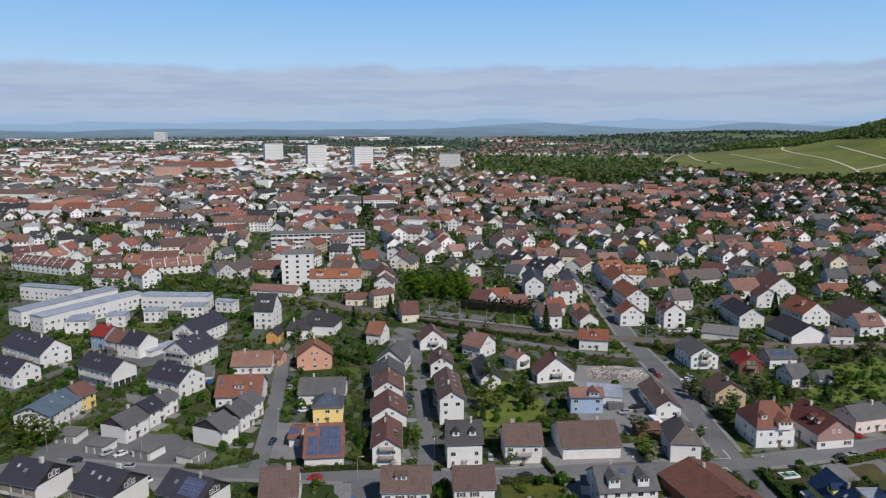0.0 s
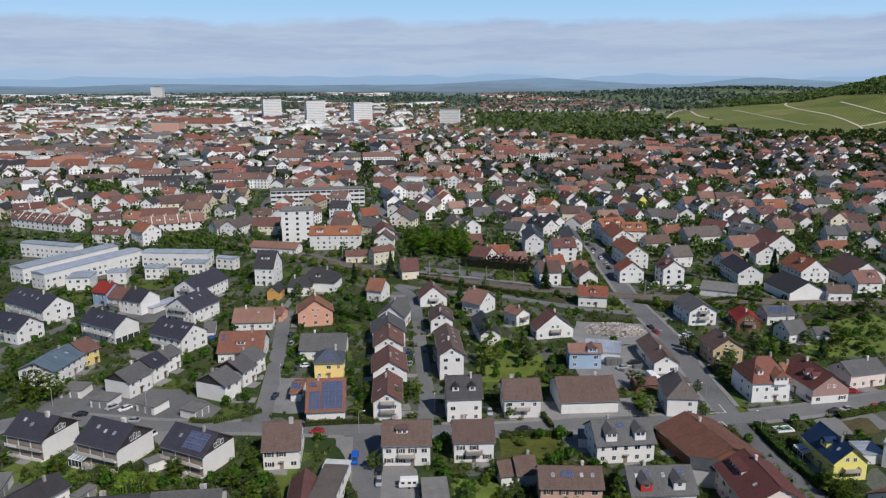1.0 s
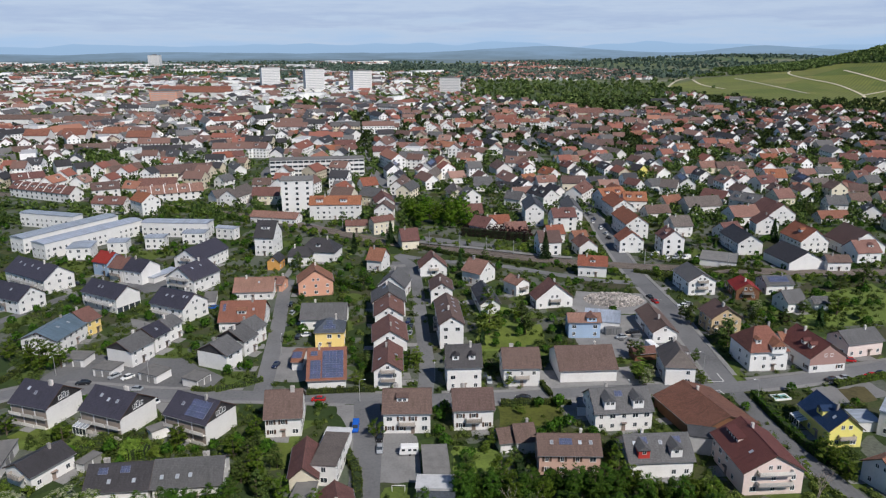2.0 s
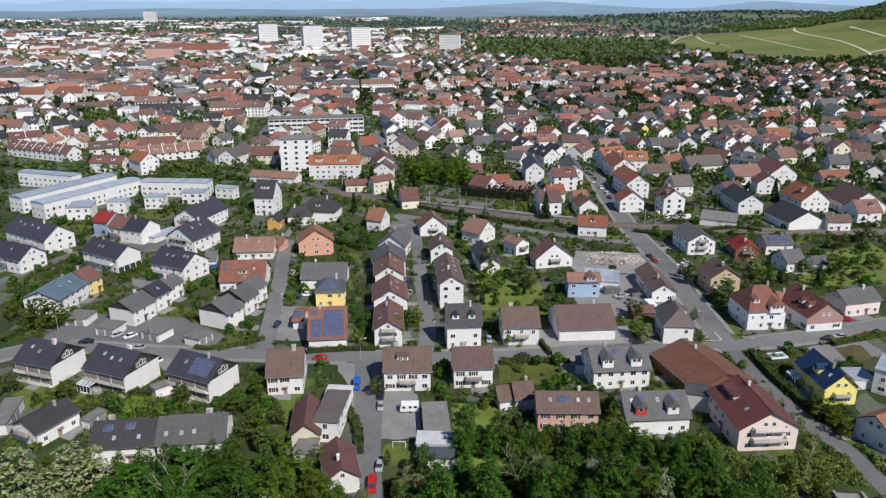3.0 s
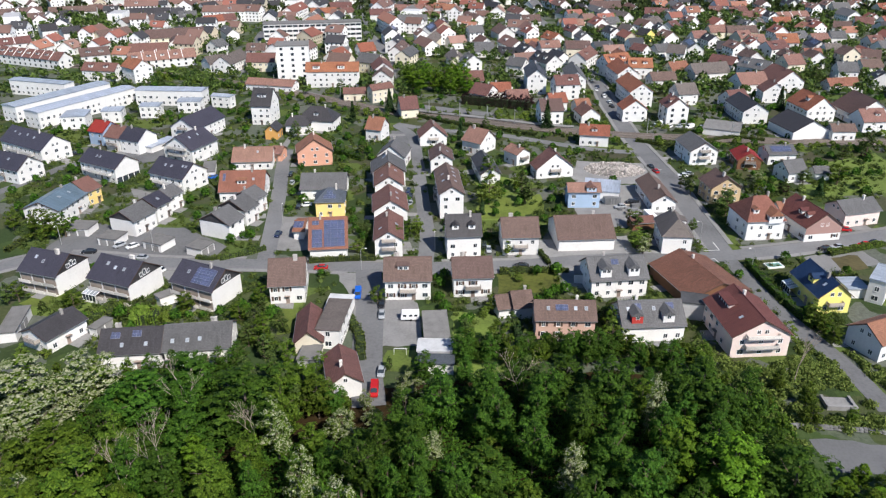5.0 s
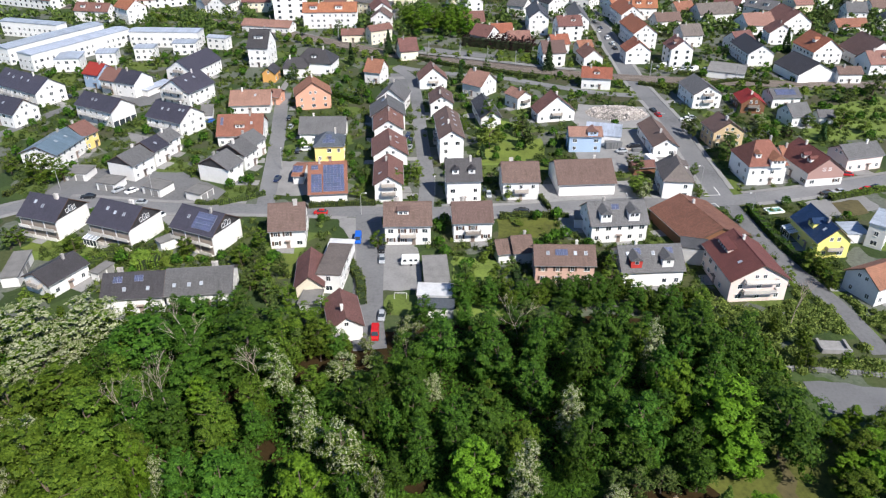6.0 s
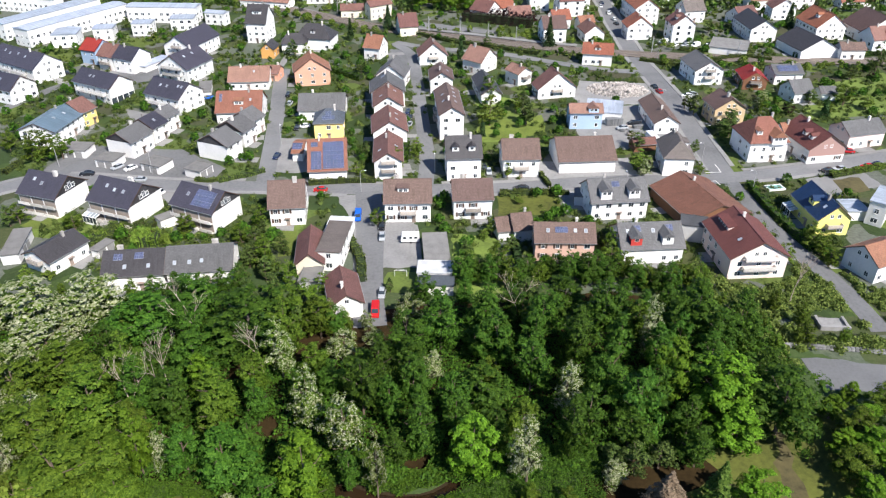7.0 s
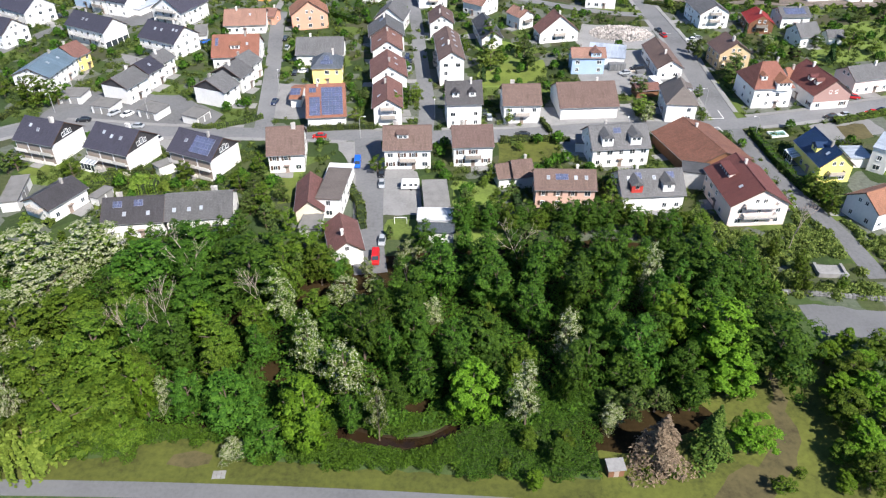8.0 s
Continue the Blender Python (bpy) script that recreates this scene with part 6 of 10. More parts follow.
house(74.6, 418.0, 87.7, 28.9, 11.0, 8, 38, "white", "grey", "white rendered house with a grey concrete-tiled roof")
house(57.8, 370.2, 13.3, 9.9, 10.1, 5, 38, "white", "clay", "white rendered house with a bright orange clay-tiled roof")
house(70.2, 367.2, 15.4, 8.3, 7.9, 4, 35, "white", "orange", "white rendered house with an orange clay-tiled roof")
house(150.0, 355.8, -88.5, 23.5, 13.2, 6, 33, "white", "dark", "white rendered house with an anthracite tiled roof")
house(164.2, 328.8, -80.3, 20.6, 18.8, 4, 28, "white", "dark", "large barn with a broad anthracite roof", windows=False, chimneys=0)
house(182.4, 357.4, -83.9, 19.8, 15.4, 6, 38, "white", "clay", "white rendered house with a bright orange clay-tiled roof", dormers=[(-1, 2, 5, 2.4, 1.5, True)])
house(205.7, 353.2, -88.1, 21.4, 20.0, 5, 35, "white", "brown", "white rendered house with a brown tiled roof")
house(179.8, 320.8, 0.0, 11.3, 8.0, 4.5, 33, "white", "brown", "white rendered house with a brown tiled roof")
flat_house(130.6, 332.2, 65.8, 17.0, 16.5, 3, "white", "gravel", "long low shed with a flat grey felt roof", windows=False, name='shed', category='shed')
house(-96.7, 413.8, -13.4, 29.1, 10.4, 3.5, 28, "white", "salmon", "white rendered house with a salmon clay-tiled roof")
house(49.7, 243.0, 0.0, 12.0, 7.9, 6, 30, "blue", "salmon", "blue rendered house with a salmon clay-tiled roof", dormers=[(-1, 2.4, 4.2, 3.4, 1.6, True)])
flat_house(58.4, 251.5, -13.6, 13.0, 13.0, 4, "white", "metal", "low workshop with a pale flat metal roof", windows=False, name='workshop', category='workshop')
house(76.5, 246.0, -88.9, 22.4, 9.3, 4, 32, "white", "brown", "white rendered house with a brown tiled roof")
house(65.8, 223.1, 9.4, 8.3, 5.9, 2.6, 25, "wood", "brick", "small open shed with a dark red-brown roof", windows=False, chimneys=0, name='shed')
flat_house(65.8, 166.3, -15.7, 7.0, 5.9, 5, "grey", "felt", "dark flat-roofed annex between two houses", windows=False)
flat_house(113.6, 178.3, -89.6, 7.2, 6.3, 3, "white", "metal", "pale flat-roofed carport beside the yellow house", windows=False, name='carport', category='carport')
flat_house(39.5, 186.1, 81.2, 5.7, 3.9, 3, "white", "gravel", "small white garage with a flat grey roof", windows=False, name='garage', category='garage')
flat_house(-123.7, 307.8, 65.4, 15.7, 5.5, 2.7, "white", "metal", "long open carport with a pale metal roof", windows=False, name='carport', category='carport')
flat_house(-92.7, 275.4, -77.6, 13.3, 4.9, 2.8, "white", "gravel", "small white garage with a flat grey roof", windows=False, name='garage', category='garage')
flat_house(-74.5, 173.0, 45.5, 6.6, 3.5, 3, "white", "gravel", "white garage with a flat grey roof between houses", windows=False, name='garage', category='garage')


# paved terraces in front of the houses and drives to the nearest street
def drives():
    R4 = random.Random(14)
    for x, y, r, L, W, yaw in list(HOUSES):
        if y > 345 or min(L, W) < 7 or on_paving(x, y):
            continue
        best = min(((hypot(p.x - x, p.y - y), p, half) for pts, half in ROADS[:8] for p in pts), key=lambda q: q[0])
        gap = best[0]
        if 11 < gap < 30:
            d = Vector((x - best[1].x, y - best[1].y, 0)).normalized()
            n = Vector((-d.y, d.x, 0)) * R4.choice((-1, 1)) * R4.uniform(2.0, 4.0)
            a = best[1] + d * (best[2] - 0.4) + n
            b = Vector((x, y, 0)) - d * min(L, W) * 0.3 + n
            ribbon("driveway", [(a.x, a.y), ((a.x + b.x) / 2, (a.y + b.y) / 2), (b.x, b.y)], R4.uniform(2.6, 4.2), 0.045 + 0.004 * R4.random(), R4.choice((M_PAVE, M_KERB, M_KERB)), "grey paved drive from the street to a house", "driveway", 0.08)
        c, s = cos(radians(yaw)), sin(radians(yaw))
        side = 1 if s * x - c * y > 0 else -1
        k, w = R4.uniform(-0.2, 0.2) * L, R4.uniform(3.0, 6.0)
        q = [(k - w / 2, W * 0.4), (k + w / 2, W * 0.4), (k + w / 2, W * 0.5 + R4.uniform(1.8, 3.2)), (k - w / 2, W * 0.5 + R4.uniform(1.8, 3.2))]
        ring = [(x + u * c - v * side * s, y + u * s + v * side * c) for u, v in q]
        if not any(near_road(u, v, -0.6) for u, v in ring):
            patch("terrace", ring, 0.062, M_PAVE, "pale paved garden terrace in front of a house", "terrace", 0.05)


drives()

# across the railway
house(-181.0, 436.2, -41.1, 15.3, 12.9, 8.5, 36, "white", "clay", "white rendered house with a bright orange clay-tiled roof")
house(-203.3, 439.9, -9.1, 21.8, 10.9, 6, 36, "white", "brick", "white rendered house with a dark red-brown tiled roof", dormers=[(-1, -5.3, 4.2, 2.6, 1.4, False), (-1, 4.2, 4.2, 2.6, 1.4, False)])
house(-143.4, 465.2, 44.4, 13.8, 11.9, 5, 36, "white", "taupe", "white rendered house with a taupe concrete-tiled roof")
house(-44.2, 461.1, -30.0, 16.6, 12.9, 6.5, 36, "cream", "grey", "cream rendered house with a grey concrete-tiled roof")
house(-34.4, 420.5, 87.4, 12.5, 11.9, 6.5, 36, "white", "brown", "white rendered house with a brown tiled roof")
house(-113.7, 465.8, 0.0, 18.1, 12.9, 6, 36, "cream", "brick", "cream rendered house with a dark red-brown tiled roof")
house(-133.1, 466.3, 77.1, 26.6, 12.9, 6, 36, "white", "taupe", "white rendered house with a taupe concrete-tiled roof")
house(8.1, 473.7, -84.3, 25.1, 10.9, 6, 36, "cream", "taupe", "cream rendered house with a taupe concrete-tiled roof")
house(63.9, 460.8, -61.0, 19.0, 12.9, 7, 36, "white", "dark", "white rendered house with an anthracite tiled roof", dormers=[(-1, -4.6, 5.0, 2.6, 1.4, False), (-1, 3.7, 5.0, 2.6, 1.4, False)])
house(105.0, 453.4, 25.7, 18.8, 12.9, 8, 36, "white", "clay", "white rendered house with a bright orange clay-tiled roof", dormers=[(-1, -4.5, 5.0, 2.6, 1.4, False), (-1, 3.6, 5.0, 2.6, 1.4, False)])
house(118.3, 445.1, -4.7, 14.8, 12.9, 7, 36, "white", "clay", "white rendered house with a bright orange clay-tiled roof", dormers=[(-1, -3.6, 5.0, 2.6, 1.4, False), (-1, 2.8, 5.0, 2.6, 1.4, False)])
house(104.5, 428.9, -85.7, 24.2, 12.9, 8, 36, "white", "clay", "white rendered house with a bright orange clay-tiled roof")
house(101.8, 388.1, -85.7, 26.6, 12.9, 8, 36, "white", "clay", "white rendered house with a bright orange clay-tiled roof")
house(93.1, 353.9, 92.3, 11.6, 12.9, 6, 36, "white", "clay", "white rendered house with a bright orange clay-tiled roof")
house(17.2, 423.7, 7.9, 11.8, 12.9, 4, 36, "white", "brick", "white rendered house with a dark red-brown tiled roof")
house(22.2, 391.4, -36.8, 11.6, 12.9, 4, 36, "white", "brick", "white rendered house with a dark red-brown tiled roof")
house(31.2, 397.8, 8.7, 11.6, 10.9, 4, 36, "white", "clay", "white rendered house with a bright orange clay-tiled roof")
house(39.1, 385.7, 6.3, 12.2, 10.9, 3, 36, "white", "salmon", "white rendered house with a salmon clay-tiled roof")
house(45.8, 454.0, -29.4, 11.6, 11.9, 6, 36, "white", "grey", "white rendered house with a grey concrete-tiled roof")
house(127.3, 384.6, 9.8, 11.6, 12.9, 6, 36, "white", "taupe", "white rendered house with a taupe concrete-tiled roof")
house(141.2, 446.7, 19.0, 12.9, 11.9, 5, 36, "cream", "orange", "cream rendered house with an orange clay-tiled roof")
house(157.7, 439.5, 13.6, 24.3, 13.9, 5, 36, "white", "taupe", "white rendered house with a taupe concrete-tiled roof")
house(178.1, 469.4, -44.0, 16.7, 11.9, 4, 36, "white", "brick", "white rendered house with a dark red-brown tiled roof")
house(189.6, 446.4, -50.9, 19.2, 12.9, 6, 36, "white", "grey", "white rendered house with a grey concrete-tiled roof", dormers=[(-1, -4.7, 5.0, 2.6, 1.4, False), (-1, 3.7, 5.0, 2.6, 1.4, False)])
house(172.0, 412.0, 13.5, 17.7, 14.9, 5, 36, "white", "salmon", "white rendered house with a salmon clay-tiled roof")
house(192.3, 416.9, -84.7, 22.4, 16.9, 6, 36, "white", "brick", "white rendered house with a dark red-brown tiled roof")
house(175.8, 389.1, 86.5, 11.4, 12.9, 6, 36, "white", "brick", "white rendered house with a dark red-brown tiled roof")
house(152.4, 379.5, 21.7, 12.0, 11.9, 4, 36, "white", "brick", "white rendered house with a dark red-brown tiled roof")
house(213.2, 454.2, 14.2, 12.9, 13.9, 7, 36, "cream", "salmon", "cream rendered house with a salmon clay-tiled roof")
house(239.5, 438.6, -5.6, 12.1, 12.9, 6, 36, "white", "grey", "white rendered house with a grey concrete-tiled roof")
house(261.5, 453.7, 7.5, 14.0, 11.9, 5, 36, "white", "brown", "white rendered house with a brown tiled roof")
house(225.8, 415.1, 7.7, 18.9, 9.9, 3, 36, "white", "orange", "white rendered house with an orange clay-tiled roof")


# ---- the town further out ----
def clear_of_houses(x, y, r):
    return all((x - a) ** 2 + (y - b) ** 2 > (r + c) ** 2 for a, b, c, *_ in HOUSES)


def district_yaw(x, y):
    """Streets turn slowly from district to district."""
    k = int((x + 2000) // 130) * 7 + int(y // 150) * 3
    return (80, 100, 65, 5, 110, 75, 120, -15, 95, 60)[k % 10]


class TownMesh:
    """Many small houses far off, joined: walls, roofs and openings as real solids."""
    def __init__(self):
        self.v, self.f, self.m = [], [], []

    def add(self, verts, faces, mats):
        n = len(self.v)
        self.v += verts
        self.f += [tuple(i + n for i in f) for f in faces]
        self.m += mats

    def house(self, x, y, yaw, L, W, eave, ridge, wall, roof, openings):
        c, s = cos(radians(yaw)), sin(radians(yaw))
        z0 = terrain(x, y)
        P = lambda a, b, z: (x + a * c - b * s, y + a * s + b * c, z0 + z)
        a, b, o = L / 2, W / 2, 0.45
        g = ridge - eave
        lo = eave - g * o / b
        vs = [P(-a, -b, -1), P(a, -b, -1), P(a, b, -1), P(-a, b, -1), P(-a, -b, eave), P(a, -b, eave), P(a, b, eave), P(-a, b, eave), P(-a, 0, ridge), P(a, 0, ridge)]
        self.add(vs, [(0, 1, 5, 4), (2, 3, 7, 6), (1, 2, 6, 9, 5), (3, 0, 4, 8, 7)], [wall] * 4)
        q = [P(-a - o, -b - o, lo), P(a + o, -b - o, lo), P(a + o, 0, ridge + 0.1), P(-a - o, 0, ridge + 0.1), P(a + o, b + o, lo), P(-a - o, b + o, lo)]
        u = [P(-a - o, -b - o, lo - .25), P(a + o, -b - o, lo - .25), P(a + o, 0, ridge - 0.15), P(-a - o, 0, ridge - 0.15), P(a + o, b + o, lo - .25), P(-a - o, b + o, lo - .25)]
        self.add(q + u, [(0, 1, 2, 3), (3, 2, 4, 5), (0, 6, 7, 1), (5, 4, 10, 11), (1, 7, 8, 2), (2, 8, 10, 4), (3, 9, 6, 0), (5, 11, 9, 3)], [roof] * 8)
        if openings:
            for ang, half, dist in ((0, a, b), (180, a, b), (90, b, a), (-90, b, a)):
                lx, ly = sin(radians(ang)), -cos(radians(ang))
                wx, wy = lx * c - ly * s, lx * s + ly * c
                if wx * -x + wy * -y < 0:
                    continue
                n = max(1, int(half * 2 / 3.2))
                tx, ty = cos(radians(ang)), sin(radians(ang))
                for st in range(max(1, int(eave / 2.6))):
                    for k in range(n):
                        cc = (k - (n - 1) / 2) * half * 2 / n
                        z = 0.9 + st * 2.7
                        pts = []
                        for dd in (0.05, -0.05):
                            for e, zz in ((-0.6, z), (0.6, z), (0.6, z + 1.3), (-0.6, z + 1.3)):
                                pts.append(P(lx * (dist + dd) + tx * (cc + e), ly * (dist + dd) + ty * (cc + e), zz))
                        self.add(pts, [(0, 1, 2, 3), (4, 5, 1, 0), (3, 2, 6, 7)], [9, 9, 9])
        # a flat-roofed dormer on the slope towards the camera
        if openings and (int(x * 7) + int(y * 3)) % 5 < 2:
            sg = -1 if s * x - c * y < 0 else 1
            k = a * 0.3 * (1 if int(y) % 2 else -1)
            fy, by = b * 0.62 * sg, b * 0.1 * sg
            zf = eave + (b - b * 0.62) * g / b
            vs = [P(k - 1.3, fy, zf - .2), P(k + 1.3, fy, zf - .2), P(k + 1.3, fy, zf + 1.5), P(k - 1.3, fy, zf + 1.5), P(k - 1.3, by, zf + 1.5), P(k + 1.3, by, zf + 1.5)]
            self.add(vs, [(0, 1, 2, 3), (1, 5, 2), (0, 3, 4)], [wall] * 3)
            vs = [P(k - 1.5, fy * 1.06, zf + 1.5), P(k + 1.5, fy * 1.06, zf + 1.5), P(k + 1.5, by, zf + 1.85), P(k - 1.5, by, zf + 1.85)]
            self.add(vs, [(0, 1, 2, 3)], [roof])
            vs = [P(k - 1.0, fy * 1.02, zf + .35), P(k + 1.0, fy * 1.02, zf + .35), P(k + 1.0, fy * 1.02, zf + 1.25), P(k - 1.0, fy * 1.02, zf + 1.25)]
            self.add(vs, [(0, 1, 2, 3)], [9])
        # chimney
        k = a * 0.4 * (1 if int(x) % 2 else -1)
        ch = [P(k + i * 0.35, j * 0.35, z) for z in (ridge - 1, ridge + 0.9) for i, j in ((-1, -1), (1, -1), (1, 1), (-1, 1))]
        self.add(ch, [(0, 1, 5, 4), (1, 2, 6, 5), (2, 3, 7, 6), (3, 0, 4, 7), (4, 5, 6, 7)], [10] * 5)

    def block(self, x, y, yaw, L, W, h, wall, roof):
        c, s = cos(radians(yaw)), sin(radians(yaw))
        z0 = terrain(x, y)
        P = lambda a, b, z: (x + a * c - b * s, y + a * s + b * c, z0 + z)
        a, b = L / 2, W / 2
        vs = [P(-a, -b, -1), P(a, -b, -1), P(a, b, -1), P(-a, b, -1), P(-a, -b, h), P(a, -b, h), P(a, b, h), P(-a, b, h)]
        self.add(vs, [(0, 1, 5, 4), (1, 2, 6, 5), (2, 3, 7, 6), (3, 0, 4, 7), (4, 5, 6, 7)], [wall] * 4 + [roof])

    def build(self, name, label):
        me = bpy.data.meshes.new(name)
        me.from_pydata(self.v, [], self.f)
        for m in TOWN_MATS:
            me.materials.append(m)
        me.polygons.foreach_set("material_index", np.array(self.m, dtype=np.int32))
        me.update()
        return tagged(link_mesh(name, me), label, "houses", "", "stuff")


def town_tint(name, col, rough=0.8, isl=0.22):
    return surface(name, col, rough, 0.1, 1.0, 0.2, 0.0, island=isl)


TOWN_MATS = [town_tint("town_white_render", (0.90, 0.89, 0.87), 0.85, 0.08), town_tint("town_cream_render", (0.62, 0.55, 0.42)),
             town_tint("town_red_brown_tiles", (0.235, 0.092, 0.068)), town_tint("town_brown_tiles", (0.170, 0.100, 0.082)), town_tint("town_orange_tiles", (0.30, 0.140, 0.095)),
             town_tint("town_anthracite_tiles", (0.045, 0.045, 0.050)), town_tint("town_grey_tiles", (0.128, 0.124, 0.124)), town_tint("town_salmon_tiles", (0.25, 0.150, 0.120)),
             town_tint("town_flat_roof", (0.42, 0.42, 0.43)), town_tint("town_window_glass", (0.05, 0.055, 0.06), 0.2), town_tint("town_chimney", (0.4, 0.36, 0.33))]

R2 = random.Random(21)
town_near, town_far, far_blocks = TownMesh(), TownMesh(), TownMesh()
TOWN_SPOTS = []


def in_view(x, y, extra=40):
    return abs(x) < y * 0.615 + extra


def rail_y(x):
    """How far out the railway lies."""
    for (a, b), (c, d) in zip(RAIL, RAIL[1:]):
        if a <= x < c:
            return b + (d - b) * (x - a) / (c - a)
    return 520 if x < 0 else 318


def density(x, y):
    """Where the town lies, by bearing and distance."""
    b = x / y
    if y < rail_y(x) + 14 or (-22 < x < 14 and y < 450):
        return 0.0
    if b < 0.04:
        return 1.0 if y < 2150 + 350 * noise.noise(Vector((x * 0.003, 7.0, 0))) else 0.0
    if b < 0.30:
        return 1.0 if y < 1230 + 260 * noise.noise(Vector((x * 0.006, 0, 0))) else 0.0
    return (1.0 if y < 800 else 0.7) if y < 1480 - 1500 * (b - 0.3) else 0.0


def b_(x, y):
    return x / y


step = 0
yy = 330.0
while yy < 2750:
    sp = 20.5 if yy < 1100 else 24.0
    nx = int((yy * 1.3 + 120) / sp)
    for i in range(nx):
        x = -(yy * 0.615 + 50) + i * sp + R2.uniform(-2.5, 2.5) + (step % 2) * 8
        y = yy + R2.uniform(-3.0, 3.0)
        if not in_view(x, y) or R2.random() > density(x, y):
            continue
        yaw = district_yaw(x, y) + R2.uniform(-5, 5) + (90 if R2.random() < 0.3 else 0)
        # streets between the rows
        c, s = cos(radians(district_yaw(x, y))), sin(radians(district_yaw(x, y)))
        u, v = x * c + y * s, -x * s + y * c
        if v % 62 < 9 or u % 118 < 8:
            continue
        if R2.random() < (0.10 if y < 1100 else 0.16):
            continue
        if y < 1050 and (near_road(x, y, 6.0) or not clear_of_houses(x, y, 7.0)):
            continue
        L, W = R2.uniform(10, 15), R2.uniform(9, 12)
        eave = R2.choice((4.8, 6.2, 7.0, 8.4))
        if R2.random() < 0.10:
            L *= 1.9
        if b_(x, y) < -0.05 and y > 560 and R2.random() < 0.16:
            L, W, eave = R2.uniform(24, 40), 12.0, R2.uniform(8, 11)
        shares = (26, 34, 8, 14, 10, 9)
        if b_(x, y) < -0.42 and 1150 < y < 1500:
            shares = (26, 34, 50, 14, 10, 9)
        elif b_(x, y) < -0.02 and y > 560:
            shares = (20, 34, 5, 22, 20, 6)
        elif b_(x, y) > 0.28 and y > 650:
            shares = (30, 34, 10, 28, 14, 9)
        roof = R2.choices((2, 3, 4, 5, 6, 7), shares)[0]
        wall = 0 if R2.random() < 0.86 else 1
        TOWN_SPOTS.append((x, y, yaw, L, W, eave, wall, roof))
    yy += sp * (1.02 if yy < 1100 else 1.15)
    step += 1

ROOF_OF = {2: "brick", 3: "brown", 4: "orange", 5: "dark", 6: "grey", 7: "salmon"}
NAME_OF = {"brick": "a dark red-brown tiled", "brown": "a brown tiled", "orange": "an orange clay-tiled", "dark": "an anthracite tiled", "grey": "a grey concrete-tiled", "salmon": "a salmon clay-tiled"}


def town_house(x, y, yaw, L, W, eave, wall, roof, label="", walls=0, solar_roof=False, wide_dormers=0):
    """A plainer house for the streets beyond the railway; terraces have party walls standing proud of the roof."""
    mid_row = thing("house", x, y, terrain(x, y), yaw, label or wall + " rendered house with " + NAME_OF[roof] + " roof", "house", "houses beyond the railway")
    HOUSES.append((x, y, hypot(L, W) / 2, L, W, yaw))
    ridge = eave + W / 2 * tan(radians(36))
    c, s = cos(radians(yaw)), sin(radians(yaw))
    side = -1 if s * x - c * y < 0 else 1
    bm = bmesh.new()
    prism_x(bm, [(-W / 2, -1), (W / 2, -1), (W / 2, eave), (0, ridge), (-W / 2, eave)], -L / 2, L / 2)
    bmesh.ops.recalc_face_normals(bm, faces=bm.faces)
    part("wall", bm, WALL[wall], mid_row)
    bm = bmesh.new()
    lo = eave - 0.33
    prism_x(bm, [(-W / 2 - .45, lo - .1), (0, ridge), (W / 2 + .45, lo - .1), (W / 2 + .45, lo + .15), (0, ridge + .25), (-W / 2 - .45, lo + .15)], -L / 2 - .4, L / 2 + .4)
    bmesh.ops.recalc_face_normals(bm, faces=bm.faces)
    part("roof", bm, ROOF[roof], mid_row)
    for k in range(1, walls):
        bm = bmesh.new()
        a = -L / 2 + L * k / walls
        prism_x(bm, [(-W / 2 - .3, lo), (0, ridge), (W / 2 + .3, lo), (W / 2 + .3, lo + .5), (0, ridge + .6), (-W / 2 - .3, lo + .5)], a - 0.22, a + 0.22)
        bmesh.ops.recalc_face_normals(bm, faces=bm.faces)
        part("party_wall", bm, WALL["white"], mid_row)
        chimney(mid_row, a + 1.2, 0.5 * side, ridge - 1, ridge + 1)
        if y < 560:
            dormer(mid_row, 36, side, W / 2, eave, a - L / walls / 2, W * 0.40, 2.6, 1.4, WALL["white"], ROOF[roof], False)
    if not walls:
        chimney(mid_row, L * 0.2, 0.4, ridge - 1, ridge + 1)
    if solar_roof:
        solar(mid_row, 36, side, W / 2, eave + 0.18, -L * 0.35, L * 0.35, 0.8, W * 0.5, 2.1, 1.65)
    if wide_dormers:
        for k in range(wide_dormers):
            dormer(mid_row, 36, side, W / 2, eave, L * (-0.22 + 0.44 * k), W * 0.42, 3.0, 1.4, WALL[wall], ROOF[roof], False)
    elif not walls and not solar_roof and (int(x) + int(y)) % 5 < 2 and y < 700:
        dormer(mid_row, 36, side, W / 2, eave, -L * 0.15, W * 0.38, 2.4, 1.3, WALL[wall], ROOF[roof], int(x) % 2 == 0)
    if y > 570:
        return
    for ang, half, dist in ((0, L / 2, W / 2), (180, L / 2, W / 2), (90, W / 2, L / 2), (-90, W / 2, L / 2)):
        lx, ly = sin(radians(ang)), -cos(radians(ang))
        if (lx * c - ly * s) * -x + (lx * s + ly * c) * -y < 0.25 * y:
            continue
        n = max(1, int(half * 2 / 4.4))

        def slab(bm2):
            box(bm2, -0.65, -0.06, 0, 0.65, 0.04, 1.35)
        for st in range(max(1, int(eave / 2.7))):
            for k in range(n):
                o = (k - (n - 1) / 2) * half * 2 / n
                put("window", shared("plain_window", slab, M_GLASS), mid_row, lx * dist + cos(radians(ang)) * o, ly * dist + sin(radians(ang)) * o, 0.9 + st * 2.7, ang)


